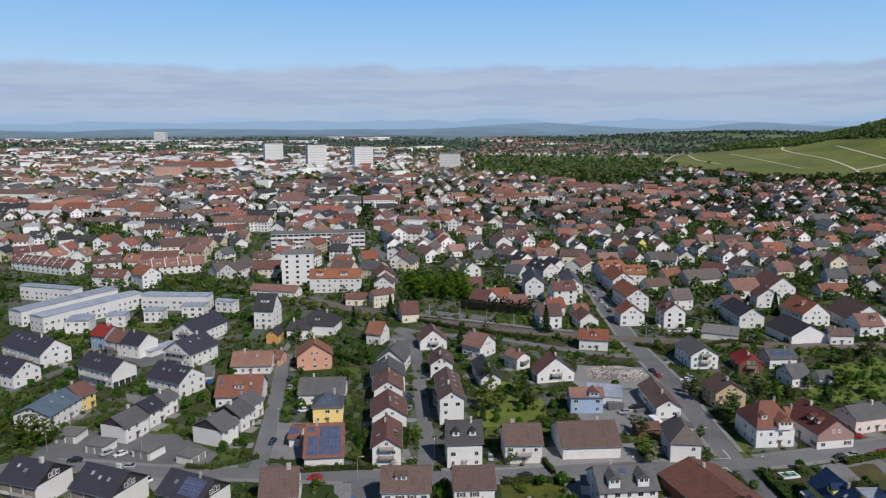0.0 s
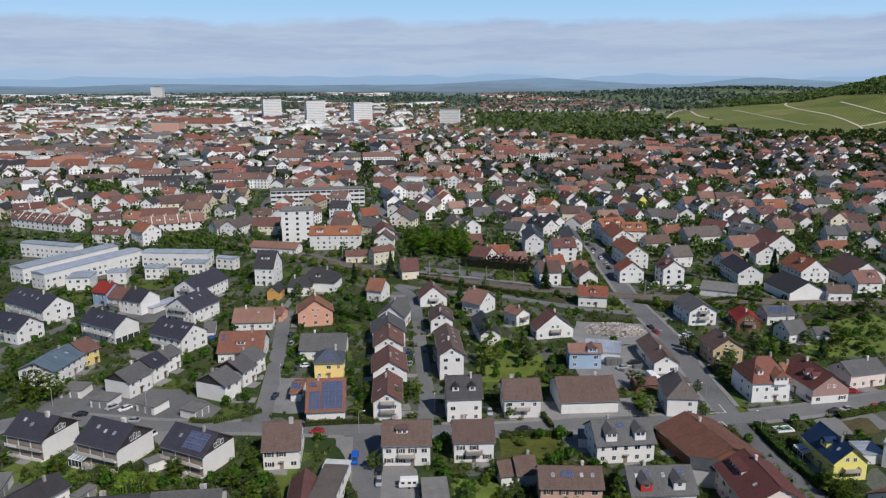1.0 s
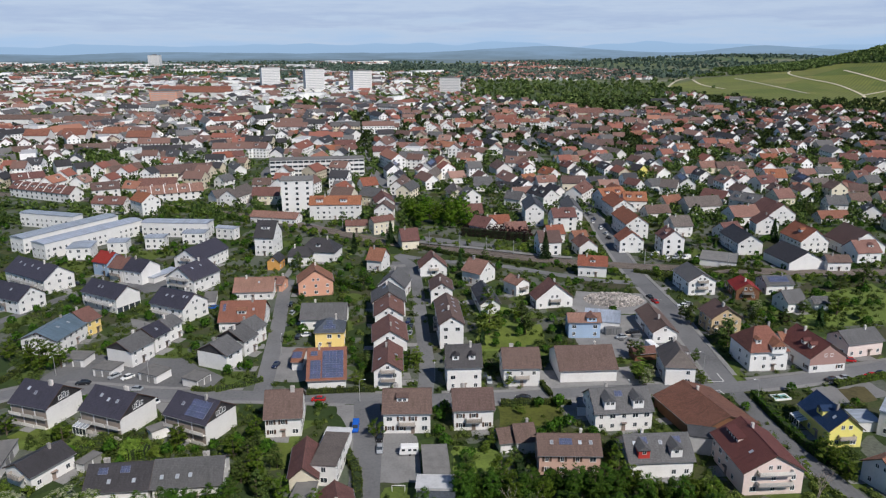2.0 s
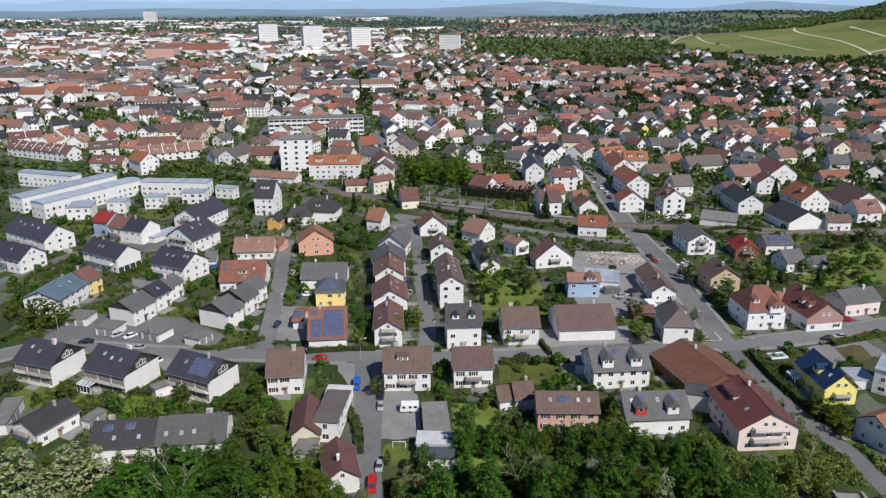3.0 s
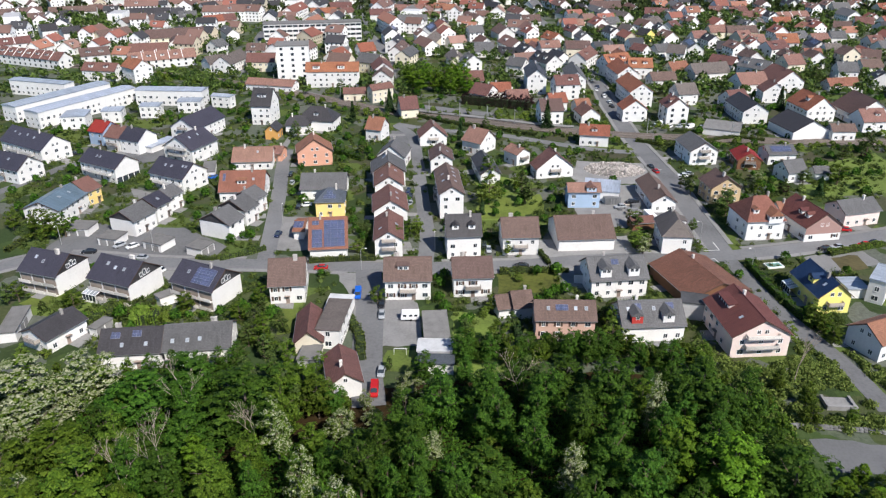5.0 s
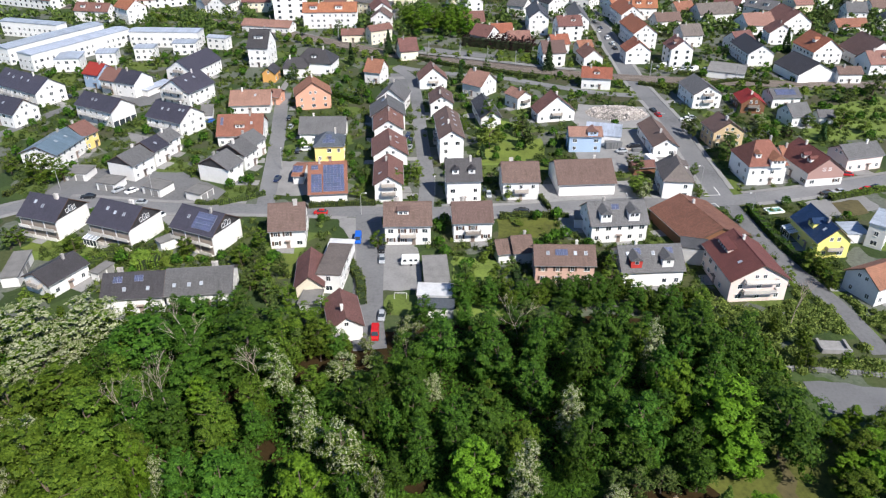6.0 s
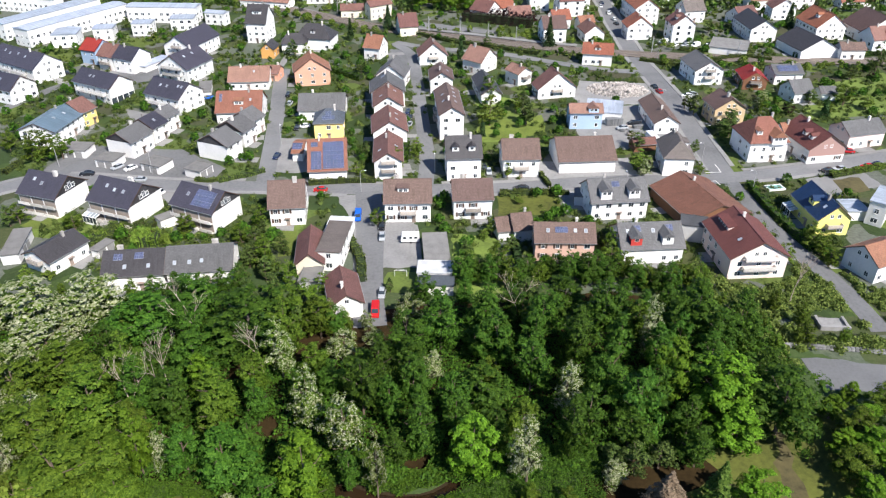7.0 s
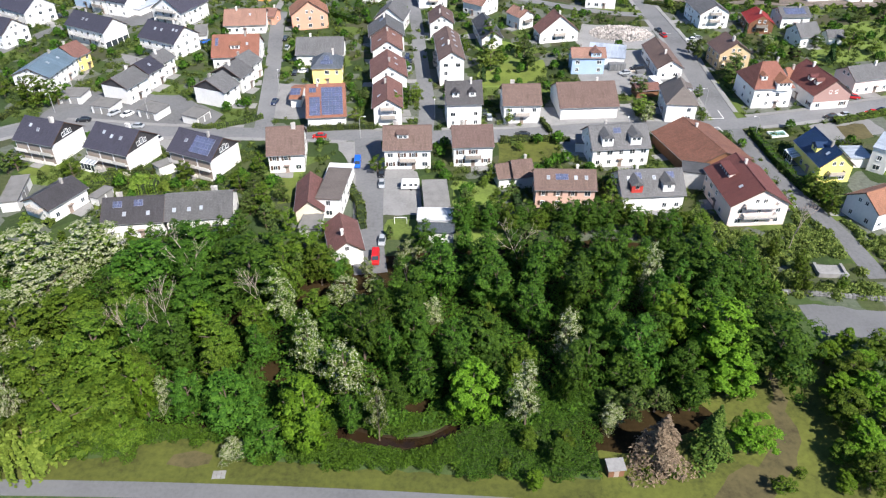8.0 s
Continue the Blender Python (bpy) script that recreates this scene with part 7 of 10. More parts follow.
# landmark roofs of the town
for x, y in ((-408, 742), (-374, 751), (-338, 762), (-300, 730)):
    town_house(x, y, 2, 24, 15, 11, "white", "orange")
for x, y, yaw, L, W, eave, wall, roof in ((-518, 915, 0, 74, 13, 10, "white", "brown"), (-436, 912, -2, 60, 13, 9, "white", "brown"), (-485, 1466, 0, 140, 16, 13, "white", "orange"),
                                          (-440, 1410, -4, 90, 14, 11, "white", "orange"), (196, 1015, -5, 44, 16, 9, "cream", "brick")):
    town_house(x, y, yaw, L, W, eave, wall, roof)
# the streets beyond the railway, from west to east
town_house(-265.1, 480.9, -23.6, 56.2, 11.0, 6, "white", "brick", "white rendered terrace with a dark red-brown tiled roof", walls=7)
town_house(-301.9, 526.5, 36.2, 21.1, 10.0, 6, "white", "brick", "white rendered terrace with a dark red-brown tiled roof", walls=2)
town_house(-228.0, 486.7, 27.9, 17.4, 11.0, 6, "white", "brown", "white rendered house with a brown tiled roof", wide_dormers=2)
town_house(-197.8, 501.9, 13.5, 24.5, 11.0, 6, "cream", "brick", "cream rendered house with a dark red-brown tiled roof")
town_house(-187.6, 530.5, -74.7, 17.4, 11.0, 6.5, "white", "brown", "white rendered house with a brown tiled roof")
town_house(-180.7, 477.2, 25.7, 40.5, 12.0, 5.5, "white", "salmon", "white rendered terrace with a salmon clay-tiled roof", walls=5)
town_house(-197.8, 555.3, 21.5, 40.5, 14.0, 6, "cream", "brown", "cream rendered house with a brown tiled roof")
town_house(-305.1, 582.6, 40.3, 11.7, 11.0, 6, "white", "dark", "white rendered house with an anthracite tiled roof")
town_house(-286.3, 578.3, 43.3, 13.4, 10.0, 5, "white", "dark", "white rendered house with an anthracite tiled roof")
town_house(-249.0, 567.0, 54.8, 26.0, 11.0, 5, "cream", "brown", "cream rendered house with a brown tiled roof")
town_house(-259.6, 671.6, 9.7, 36.6, 12.0, 5.5, "white", "dark", "white rendered house with an anthracite tiled roof")
town_house(-247.0, 638.9, 22.8, 11.5, 10.0, 5, "white", "brown", "white rendered house with a brown tiled roof")
town_house(-346.1, 650.2, 17.0, 15.7, 10.0, 5, "white", "brown", "white rendered house with a brown tiled roof")
town_house(-316.0, 627.0, -67.4, 20.9, 10.0, 5, "white", "dark", "white rendered house with an anthracite tiled roof")
town_house(-339.9, 594.8, 73.4, 15.2, 10.0, 5, "white", "grey", "white rendered house with a grey concrete-tiled roof")
town_house(-334.0, 688.8, 15.1, 39.4, 11.0, 5, "white", "brown", "white rendered house with a brown tiled roof")
town_house(-387.3, 670.7, 37.4, 18.1, 11.0, 5, "white", "brown", "white rendered house with a brown tiled roof")
town_house(-368.8, 681.8, 29.9, 17.7, 11.0, 5, "white", "brown", "white rendered house with a brown tiled roof")
town_house(-306.6, 696.6, 28.6, 11.0, 11.0, 5, "white", "brick", "white rendered house with a dark red-brown tiled roof")
town_house(-326.5, 664.8, 24.3, 14.5, 10.0, 5, "white", "dark", "white rendered house with an anthracite tiled roof")
town_house(-157.3, 520.4, 62.2, 11.0, 10.0, 5.5, "white", "grey", "white rendered house with a grey concrete-tiled roof")
town_house(-188.0, 620.8, 30.4, 14.9, 11.0, 7, "white", "clay", "white rendered house with a bright orange clay-tiled roof")
town_house(-286.9, 661.8, -28.7, 11.0, 10.0, 5, "white", "dark", "white rendered house with an anthracite tiled roof")
town_house(-262.4, 625.1, 78.5, 10.8, 9.0, 5, "white", "brown", "white rendered house with a brown tiled roof")
town_house(-220.1, 655.6, 19.2, 14.3, 11.0, 5.5, "white", "grey", "white rendered house with a grey concrete-tiled roof")
town_house(-217.7, 709.0, 55.4, 16.6, 11.0, 6, "white", "dark", "white rendered house with an anthracite tiled roof")
town_house(-68.6, 481.4, 71.4, 15.4, 12.0, 6, "white", "clay", "white rendered house with a bright orange clay-tiled roof")
town_house(-52.3, 501.7, 27.0, 11.1, 12.0, 6, "white", "clay", "white rendered house with a bright orange clay-tiled roof")
town_house(-126.2, 506.0, 0.0, 12.4, 10.0, 5.5, "white", "brown", "white rendered house with a brown tiled roof")
town_house(-162.3, 572.4, -63.2, 26.0, 9.0, 6, "white", "grey", "white rendered house with a grey concrete-tiled roof")
town_house(-191.7, 682.9, 20.3, 18.5, 12.0, 6, "white", "dark", "white rendered house with an anthracite tiled roof")
town_house(-147.9, 650.9, -83.0, 23.6, 11.0, 6.5, "white", "dark", "white rendered house with an anthracite tiled roof")
town_house(-121.9, 729.4, -40.2, 29.2, 12.0, 6, "white", "grey", "white rendered house with a grey concrete-tiled roof")
town_house(-107.0, 682.0, 9.8, 22.2, 10.0, 5, "white", "clay", "white rendered house with a bright orange clay-tiled roof")
town_house(-96.2, 716.1, 3.8, 20.7, 11.0, 5, "white", "brick", "white rendered house with a dark red-brown tiled roof")
town_house(-95.9, 776.3, -61.0, 23.0, 10.0, 9, "white", "grey", "white rendered house with a grey concrete-tiled roof")
town_house(-54.9, 668.8, 7.5, 18.6, 11.0, 5.5, "white", "brick", "white rendered house with a dark red-brown tiled roof")
town_house(-65.0, 744.8, -71.7, 26.0, 9.0, 5, "white", "clay", "white rendered house with a bright orange clay-tiled roof")
town_house(-62.3, 795.5, 17.2, 17.4, 12.0, 6, "white", "dark", "white rendered house with an anthracite tiled roof")
town_house(-41.9, 786.9, -18.4, 15.9, 11.0, 6, "white", "brown", "white rendered house with a brown tiled roof")
town_house(-25.5, 786.9, 20.1, 14.6, 11.0, 6, "white", "dark", "white rendered house with an anthracite tiled roof")
town_house(-7.9, 777.8, -12.1, 15.6, 11.0, 6, "white", "grey", "white rendered house with a grey concrete-tiled roof")
town_house(-31.4, 703.0, 0.0, 25.8, 11.0, 4.5, "white", "salmon", "white rendered house with a salmon clay-tiled roof")
town_house(-25.5, 630.4, 5.2, 24.1, 11.0, 6, "white", "grey", "white rendered house with a grey concrete-tiled roof")
town_house(-48.2, 623.9, 83.2, 26.0, 9.0, 6, "white", "navy", "white rendered house with a dark slate-blue tiled roof and solar panels", solar_roof=True)
town_house(-39.6, 581.6, 82.3, 26.0, 9.0, 6, "white", "navy", "white rendered house with a dark slate-blue tiled roof and solar panels", solar_roof=True)
town_house(-11.1, 585.1, 79.4, 26.0, 9.0, 6, "white", "navy", "white rendered house with a dark slate-blue tiled roof and solar panels", solar_roof=True)
town_house(-33.8, 529.7, 80.3, 19.2, 10.0, 6, "white", "dark", "white rendered house with an anthracite tiled roof")
town_house(-29.8, 504.2, 82.0, 26.0, 10.0, 6, "white", "brown", "white rendered house with a brown tiled roof")
town_house(-23.5, 487.1, 72.9, 19.1, 10.0, 6, "cream", "grey", "cream rendered house with a grey concrete-tiled roof")
town_house(-8.2, 540.7, 78.6, 26.0, 10.0, 6, "cream", "taupe", "cream rendered house with a taupe concrete-tiled roof")
town_house(-2.7, 698.5, -13.8, 11.3, 10.0, 7, "white", "orange", "white rendered house with an orange clay-tiled roof")
town_house(-183.0, 641.9, 29.2, 13.8, 11.0, 5, "white", "brick", "white rendered house with a dark red-brown tiled roof")
town_house(-159.8, 722.3, 34.3, 12.5, 10.0, 6, "white", "dark", "white rendered house with an anthracite tiled roof")
town_house(-163.4, 803.7, 45.4, 12.0, 9.0, 5, "white", "clay", "white rendered house with a bright orange clay-tiled roof")
town_house(-227.1, 811.8, 72.5, 22.0, 10.0, 5, "white", "grey", "white rendered house with a grey concrete-tiled roof")
town_house(-86.1, 680.8, 49.3, 11.6, 10.0, 5.5, "white", "brick", "white rendered house with a dark red-brown tiled roof")
town_house(28.1, 511.4, 0.0, 12.8, 14.0, 4, "white", "grey", "white rendered house with a grey concrete-tiled roof")
town_house(44.5, 502.8, -28.1, 14.8, 10.0, 3.5, "white", "dark", "white rendered house with an anthracite tiled roof")
town_house(46.0, 578.8, -75.5, 19.2, 13.0, 5, "white", "brown", "white rendered house with a brown tiled roof")
town_house(61.9, 531.4, 30.6, 11.0, 10.0, 4, "white", "clay", "white rendered house with a bright orange clay-tiled roof")
town_house(63.6, 514.5, -71.5, 12.4, 9.0, 5, "white", "salmon", "white rendered house with a salmon clay-tiled roof")
town_house(90.1, 476.0, 63.2, 26.0, 11.0, 7, "white", "brick", "white rendered house with a dark red-brown tiled roof")
town_house(89.7, 499.3, 0.0, 16.1, 11.0, 8, "cream", "brown", "cream rendered house with a brown tiled roof")
town_house(72.0, 508.5, 12.3, 13.8, 10.0, 7, "white", "salmon", "white rendered house with a salmon clay-tiled roof")
town_house(80.6, 551.8, -62.0, 14.4, 11.0, 5, "white", "clay", "white rendered house with a bright orange clay-tiled roof")
town_house(104.2, 617.3, 5.9, 20.1, 11.0, 4.5, "white", "salmon", "white rendered house with a salmon clay-tiled roof")
town_house(109.3, 645.6, 42.2, 13.5, 10.0, 5, "white", "grey", "white rendered house with a grey concrete-tiled roof")
town_house(100.9, 585.3, -69.8, 15.0, 10.0, 5, "white", "brick", "white rendered house with a dark red-brown tiled roof")
town_house(132.4, 613.5, 15.4, 19.7, 12.0, 6, "white", "grey", "white rendered house with a grey concrete-tiled roof")
town_house(141.3, 577.9, -66.3, 13.3, 12.0, 6, "white", "taupe", "white rendered house with a taupe concrete-tiled roof")
town_house(152.1, 566.9, -55.9, 10.8, 11.0, 5, "lemon", "dark", "yellow rendered house with an anthracite tiled roof")
town_house(133.8, 505.3, -53.0, 11.0, 9.0, 5.5, "white", "brick", "white rendered house with a dark red-brown tiled roof")
town_house(148.9, 510.5, 19.6, 10.8, 11.0, 4, "white", "grey", "white rendered house with a grey concrete-tiled roof")
town_house(153.9, 666.1, -64.0, 26.0, 12.0, 4, "white", "taupe", "white rendered house with a taupe concrete-tiled roof")
town_house(149.6, 707.2, 0.0, 27.7, 14.0, 6, "white", "brown", "white rendered house with a brown tiled roof")
town_house(126.4, 700.3, -53.5, 11.6, 10.0, 6, "white", "dark", "white rendered house with an anthracite tiled roof")
town_house(107.2, 677.0, -39.0, 11.0, 10.0, 5, "white", "dark", "white rendered house with an anthracite tiled roof")
town_house(84.0, 718.6, 49.6, 14.8, 12.0, 6, "white", "grey", "white rendered house with a grey concrete-tiled roof")
town_house(72.6, 634.9, 7.7, 16.5, 12.0, 5, "white", "brown", "white rendered house with a brown tiled roof")
town_house(67.3, 683.5, -71.1, 26.0, 11.0, 5, "white", "brick", "white rendered house with a dark red-brown tiled roof")
town_house(47.2, 720.4, -57.7, 24.8, 11.0, 5, "cream", "dark", "cream rendered house with an anthracite tiled roof")
town_house(25.3, 645.2, -65.0, 25.1, 12.0, 5, "white", "brown", "white rendered house with a brown tiled roof")
town_house(32.1, 765.9, -79.2, 26.0, 11.0, 5, "white", "brick", "white rendered house with a dark red-brown tiled roof")
town_house(50.0, 758.5, -84.9, 26.0, 11.0, 5, "white", "dark", "white rendered house with an anthracite tiled roof")
town_house(6.3, 691.6, 0.0, 12.6, 11.0, 6.5, "white", "orange", "white rendered house with an orange clay-tiled roof")
town_house(211.0, 795.6, 14.7, 19.9, 11.0, 5, "white", "orange", "white rendered house with an orange clay-tiled roof")
town_house(189.2, 676.6, -11.0, 19.6, 12.0, 5, "white", "brick", "white rendered house with a dark red-brown tiled roof")
town_house(170.3, 622.9, 44.3, 22.8, 11.0, 5, "white", "taupe", "white rendered house with a taupe concrete-tiled roof")
town_house(68.2, 774.2, 18.9, 14.8, 11.0, 5, "white", "salmon", "white rendered house with a salmon clay-tiled roof")
town_house(84.9, 793.1, -62.7, 18.9, 11.0, 5, "white", "brick", "white rendered house with a dark red-brown tiled roof")
town_house(103.5, 776.7, -59.1, 18.8, 11.0, 5, "white", "dark", "white rendered house with an anthracite tiled roof")
town_house(121.5, 784.8, 53.2, 20.6, 11.0, 5, "white", "brown", "white rendered house with a brown tiled roof")
town_house(173.6, 703.0, -85.1, 26.0, 11.0, 5, "white", "brick", "white rendered house with a dark red-brown tiled roof")
town_house(10.7, 776.7, -59.4, 18.8, 11.0, 5, "white", "brown", "white rendered house with a brown tiled roof")
town_house(241.4, 487.4, 0.0, 11.0, 12.0, 5, "cream", "orange", "cream rendered house with an orange clay-tiled roof")
town_house(243.2, 532.9, 0.0, 14.8, 14.0, 6, "white", "clay", "white rendered house with a bright orange clay-tiled roof")
town_house(225.9, 510.1, 26.5, 16.6, 12.0, 6, "white", "brick", "white rendered house with a dark red-brown tiled roof")
town_house(258.4, 548.6, 36.7, 17.0, 11.0, 6, "cream", "grey", "cream rendered house with a grey concrete-tiled roof")
town_house(273.1, 546.7, 10.8, 13.3, 11.0, 5, "white", "salmon", "white rendered house with a salmon clay-tiled roof")
town_house(259.7, 520.6, 86.2, 17.5, 11.0, 5, "white", "navy", "white rendered house with a dark slate-blue tiled roof and solar panels", solar_roof=True)
town_house(210.7, 582.0, 8.0, 13.4, 12.0, 5, "cream", "salmon", "cream rendered house with a salmon clay-tiled roof")
town_house(229.0, 580.5, 0.0, 22.7, 11.0, 5, "cream", "brown", "cream rendered house with a brown tiled roof")
town_house(220.9, 555.9, 21.6, 11.0, 12.0, 5, "cream", "salmon", "cream rendered house with a salmon clay-tiled roof")
town_house(225.0, 540.0, 10.8, 11.0, 12.0, 5, "cream", "salmon", "cream rendered house with a salmon clay-tiled roof")
town_house(199.0, 517.0, -19.8, 17.6, 12.0, 4, "white", "dark", "white rendered house with an anthracite tiled roof")
town_house(187.2, 551.1, 9.0, 10.8, 11.0, 6, "white", "salmon", "white rendered house with a salmon clay-tiled roof")
town_house(171.1, 513.5, 84.5, 24.7, 11.0, 6, "white", "grey", "white rendered house with a grey concrete-tiled roof and solar panels", solar_roof=True)
town_house(155.1, 493.9, -25.6, 11.0, 12.0, 6, "white", "taupe", "white rendered house with a taupe concrete-tiled roof")
town_house(182.5, 604.7, 49.1, 13.3, 11.0, 5, "white", "brick", "white rendered house with a dark red-brown tiled roof")
town_house(228.1, 683.7, -72.6, 13.3, 11.0, 5, "white", "salmon", "white rendered house with a salmon clay-tiled roof")
town_house(245.9, 690.1, 0.0, 11.7, 11.0, 5, "white", "brick", "white rendered house with a dark red-brown tiled roof")
town_house(264.2, 686.9, 19.6, 19.1, 11.0, 5, "white", "brick", "white rendered house with a dark red-brown tiled roof")
town_house(265.5, 659.2, 15.0, 18.3, 11.0, 5, "white", "brick", "white rendered house with a dark red-brown tiled roof")
town_house(255.8, 615.8, 42.7, 10.7, 10.0, 5, "white", "taupe", "white rendered house with a taupe concrete-tiled roof")
town_house(299.5, 658.3, 18.9, 36.3, 10.0, 5, "white", "salmon", "white rendered terrace with a salmon clay-tiled roof", walls=4)
town_house(275.4, 618.6, 0.0, 14.2, 11.0, 6, "white", "clay", "white rendered house with a bright orange clay-tiled roof")
town_house(291.2, 556.4, 0.0, 11.0, 11.0, 5, "white", "grey", "white rendered house with a grey concrete-tiled roof")
town_house(263.9, 506.8, 0.0, 11.0, 11.0, 5, "white", "taupe", "white rendered house with a taupe concrete-tiled roof")
town_house(266.9, 485.7, 19.9, 11.0, 12.0, 5, "white", "salmon", "white rendered house with a salmon clay-tiled roof")
town_house(278.7, 484.3, -21.9, 11.0, 11.0, 5, "white", "brown", "white rendered house with a brown tiled roof")
town_house(342.1, 616.1, -18.4, 13.4, 12.0, 6, "white", "brick", "white rendered house with a dark red-brown tiled roof")
town_house(317.8, 602.2, -23.7, 12.4, 11.0, 5, "white", "brown", "white rendered house with a brown tiled roof")
town_house(399.6, 692.8, 10.3, 14.8, 12.0, 7, "cream", "clay", "cream rendered house with a bright orange clay-tiled roof")
town_house(312.4, 544.4, 12.5, 11.4, 11.0, 4, "white", "brick", "white rendered house with a dark red-brown tiled roof")
town_house(352.3, 602.2, 20.7, 14.1, 11.0, 5, "white", "dark", "white rendered house with an anthracite tiled roof")
town_house(305.5, 517.8, 14.8, 11.8, 11.0, 5, "white", "grey", "white rendered house with a grey concrete-tiled roof")
town_house(268.7, 726.2, 46.3, 26.0, 11.0, 5, "white", "grey", "white rendered house with a grey concrete-tiled roof")
town_house(239.0, 747.8, 23.8, 11.2, 11.0, 5, "white", "dark", "white rendered house with an anthracite tiled roof")
town_house(262.5, 752.3, 28.6, 15.8, 10.0, 5, "white", "dark", "white rendered house with an anthracite tiled roof")
town_house(322.1, 763.9, -71.3, 16.5, 10.0, 5, "white", "brown", "white rendered house with a brown tiled roof")
TOWN_SPOTS = [t for t in TOWN_SPOTS if t[1] > 1700 or (all((t[0] - a) ** 2 + (t[1] - b) ** 2 > (c * 0.7 + 6.0) ** 2 for a, b, c, *_ in HOUSES) and (t[1] > 780 or R2.random() < 0.85))]
near_spots = sorted((t for t in TOWN_SPOTS if t[1] < 800), key=lambda t: t[1])[:26]
taken = set(near_spots)
for x, y, yaw, L, W, eave, wall, roof in near_spots:
    town_house(x, y, yaw, L, W, eave, "white" if wall == 0 else "cream", ROOF_OF[roof])

for t in TOWN_SPOTS:
    if t in taken:
        continue
    x, y, yaw, L, W, eave, wall, roof = t
    ridge = eave + W / 2 * tan(radians(36))
    if b_(x, y) < -0.02 and 620 < y < 1250 and R2.random() < 0.09:
        far_blocks.block(x, y, yaw, R2.uniform(14, 30), 12, R2.uniform(8, 13), 0, 8)
    elif y < 1100:
        town_near.house(x, y, yaw, L, W, eave, ridge, wall, roof, True)
    else:
        k = R2.random()
        if k < 0.17 and b_(x, y) < -0.05 and y > 1250:
            far_blocks.block(x, y, yaw, R2.uniform(18, 50), R2.uniform(12, 18), R2.uniform(8, 15), 0, 8)
        else:
            town_far.house(x, y, yaw, L * 1.1, W * 1.1, eave, ridge, wall, roof, False)
# settlements across the plain
for k in range(5200):
    y = 2050 + 1900 * R2.random()
    x = R2.uniform(-0.64, 0.42) * y
    if noise.noise(Vector((x * 0.0022, y * 0.0011, 3.1))) < 0.06 or (x < 0.04 * y and y < 2250) or terrain(x, y) > 4 or inside(VINES, x, y):
        continue
    if R2.random() < 0.05 and x < 0:
        far_blocks.block(x, y, R2.uniform(0, 180), R2.uniform(40, 120), R2.uniform(20, 40), R2.uniform(8, 14), 0, 8)
    else:
        town_far.house(x, y, R2.uniform(0, 180), R2.uniform(12, 18), 11, 5.6, 9.4, 0 if R2.random() < 0.85 else 1, R2.choice((2, 2, 3, 4, 7, 6)), False)
for k in range(2400):
    y = 2250 + 1500 * R2.random()
    x = R2.uniform(0.05, 0.40) * y
    if terrain(x, y) > 4 or inside(VINES, x, y) or noise.noise(Vector((x * 0.004, y * 0.002, 6.1))) < -0.12:
        continue
    if R2.random() < 0.012:
        far_blocks.block(x, y, R2.uniform(-10, 10), R2.uniform(40, 90), R2.uniform(20, 40), R2.uniform(7, 10), 0, 8)
    else:
        town_far.house(x, y, R2.uniform(0, 180), R2.uniform(12, 17), 12, 4.5, 9.5, 0 if R2.random() < 0.5 else 1, R2.choice((2, 2, 3, 4, 7, 2)), False)
town_near.build("town_rows", "close rows of white houses with red and brown tiled roofs")
town_far.build("distant_town", "distant white houses with red and brown roofs")
far_blocks.build("distant_halls", "pale flat-roofed halls and blocks among the distant houses")


# landmark blocks
def tower_block(x, y, yaw, L, W, height, wall, label, name="tower_block", floors=10, cols=6, penthouse=True, share=0.5):
    t = thing(name, x, y, terrain(x, y), yaw, label, "tower block", "tower blocks")
    HOUSES.append((x, y, hypot(L, W) / 2, L, W, yaw))
    bm = bmesh.new()
    box(bm, -L / 2, -W / 2, -1, L / 2, W / 2, height)
    part("wall", bm, WALL[wall], t)
    bm = bmesh.new()
    box(bm, -L / 2 - .3, -W / 2 - .3, height, L / 2 + .3, W / 2 + .3, height + 0.6)
    if penthouse:
        box(bm, -L / 6, -W / 4, height + 0.6, L / 6, W / 4, height + 3.2)
    part("roof", bm, ROOF["gravel"], t)
    fh = height / floors
    c, s = cos(radians(yaw)), sin(radians(yaw))
    for ang, half, dist in ((0, L / 2, W / 2), (180, L / 2, W / 2), (90, W / 2, L / 2), (-90, W / 2, L / 2)):
        lx, ly = sin(radians(ang)), -cos(radians(ang))
        if (lx * c - ly * s) * -x + (lx * s + ly * c) * -y < 0.15 * y:
            continue
        n = max(2, int(cols * half * 2 / L))
        w, h = round(half * 2 / n * share, 1), round(fh * 0.45, 1)

        def slab(bm2):
            box(bm2, -w / 2, -0.08, 0, w / 2, 0.04, h)
        if y > 1000:
            # far off: each storey shows as one band of glazing
            def slab_row(bm2):
                box(bm2, -half * 0.9, -0.15, 0, half * 0.9, 0.04, h * 0.6)
            for st in range(floors):
                put("window_band", shared(("window_band", round(half, 2), h), slab_row, M_TOWERGLASS), t, lx * dist, ly * dist, st * fh + fh * 0.35, ang)
            continue
        for st in range(floors):
            for k in range(n):
                o = (k - (n - 1) / 2) * half * 2 / n
                put("window", shared(("block_window", w, h), slab, M_GLASS), t, lx * dist + cos(radians(ang)) * o, ly * dist + sin(radians(ang)) * o, st * fh + fh * 0.35, ang)
    return t


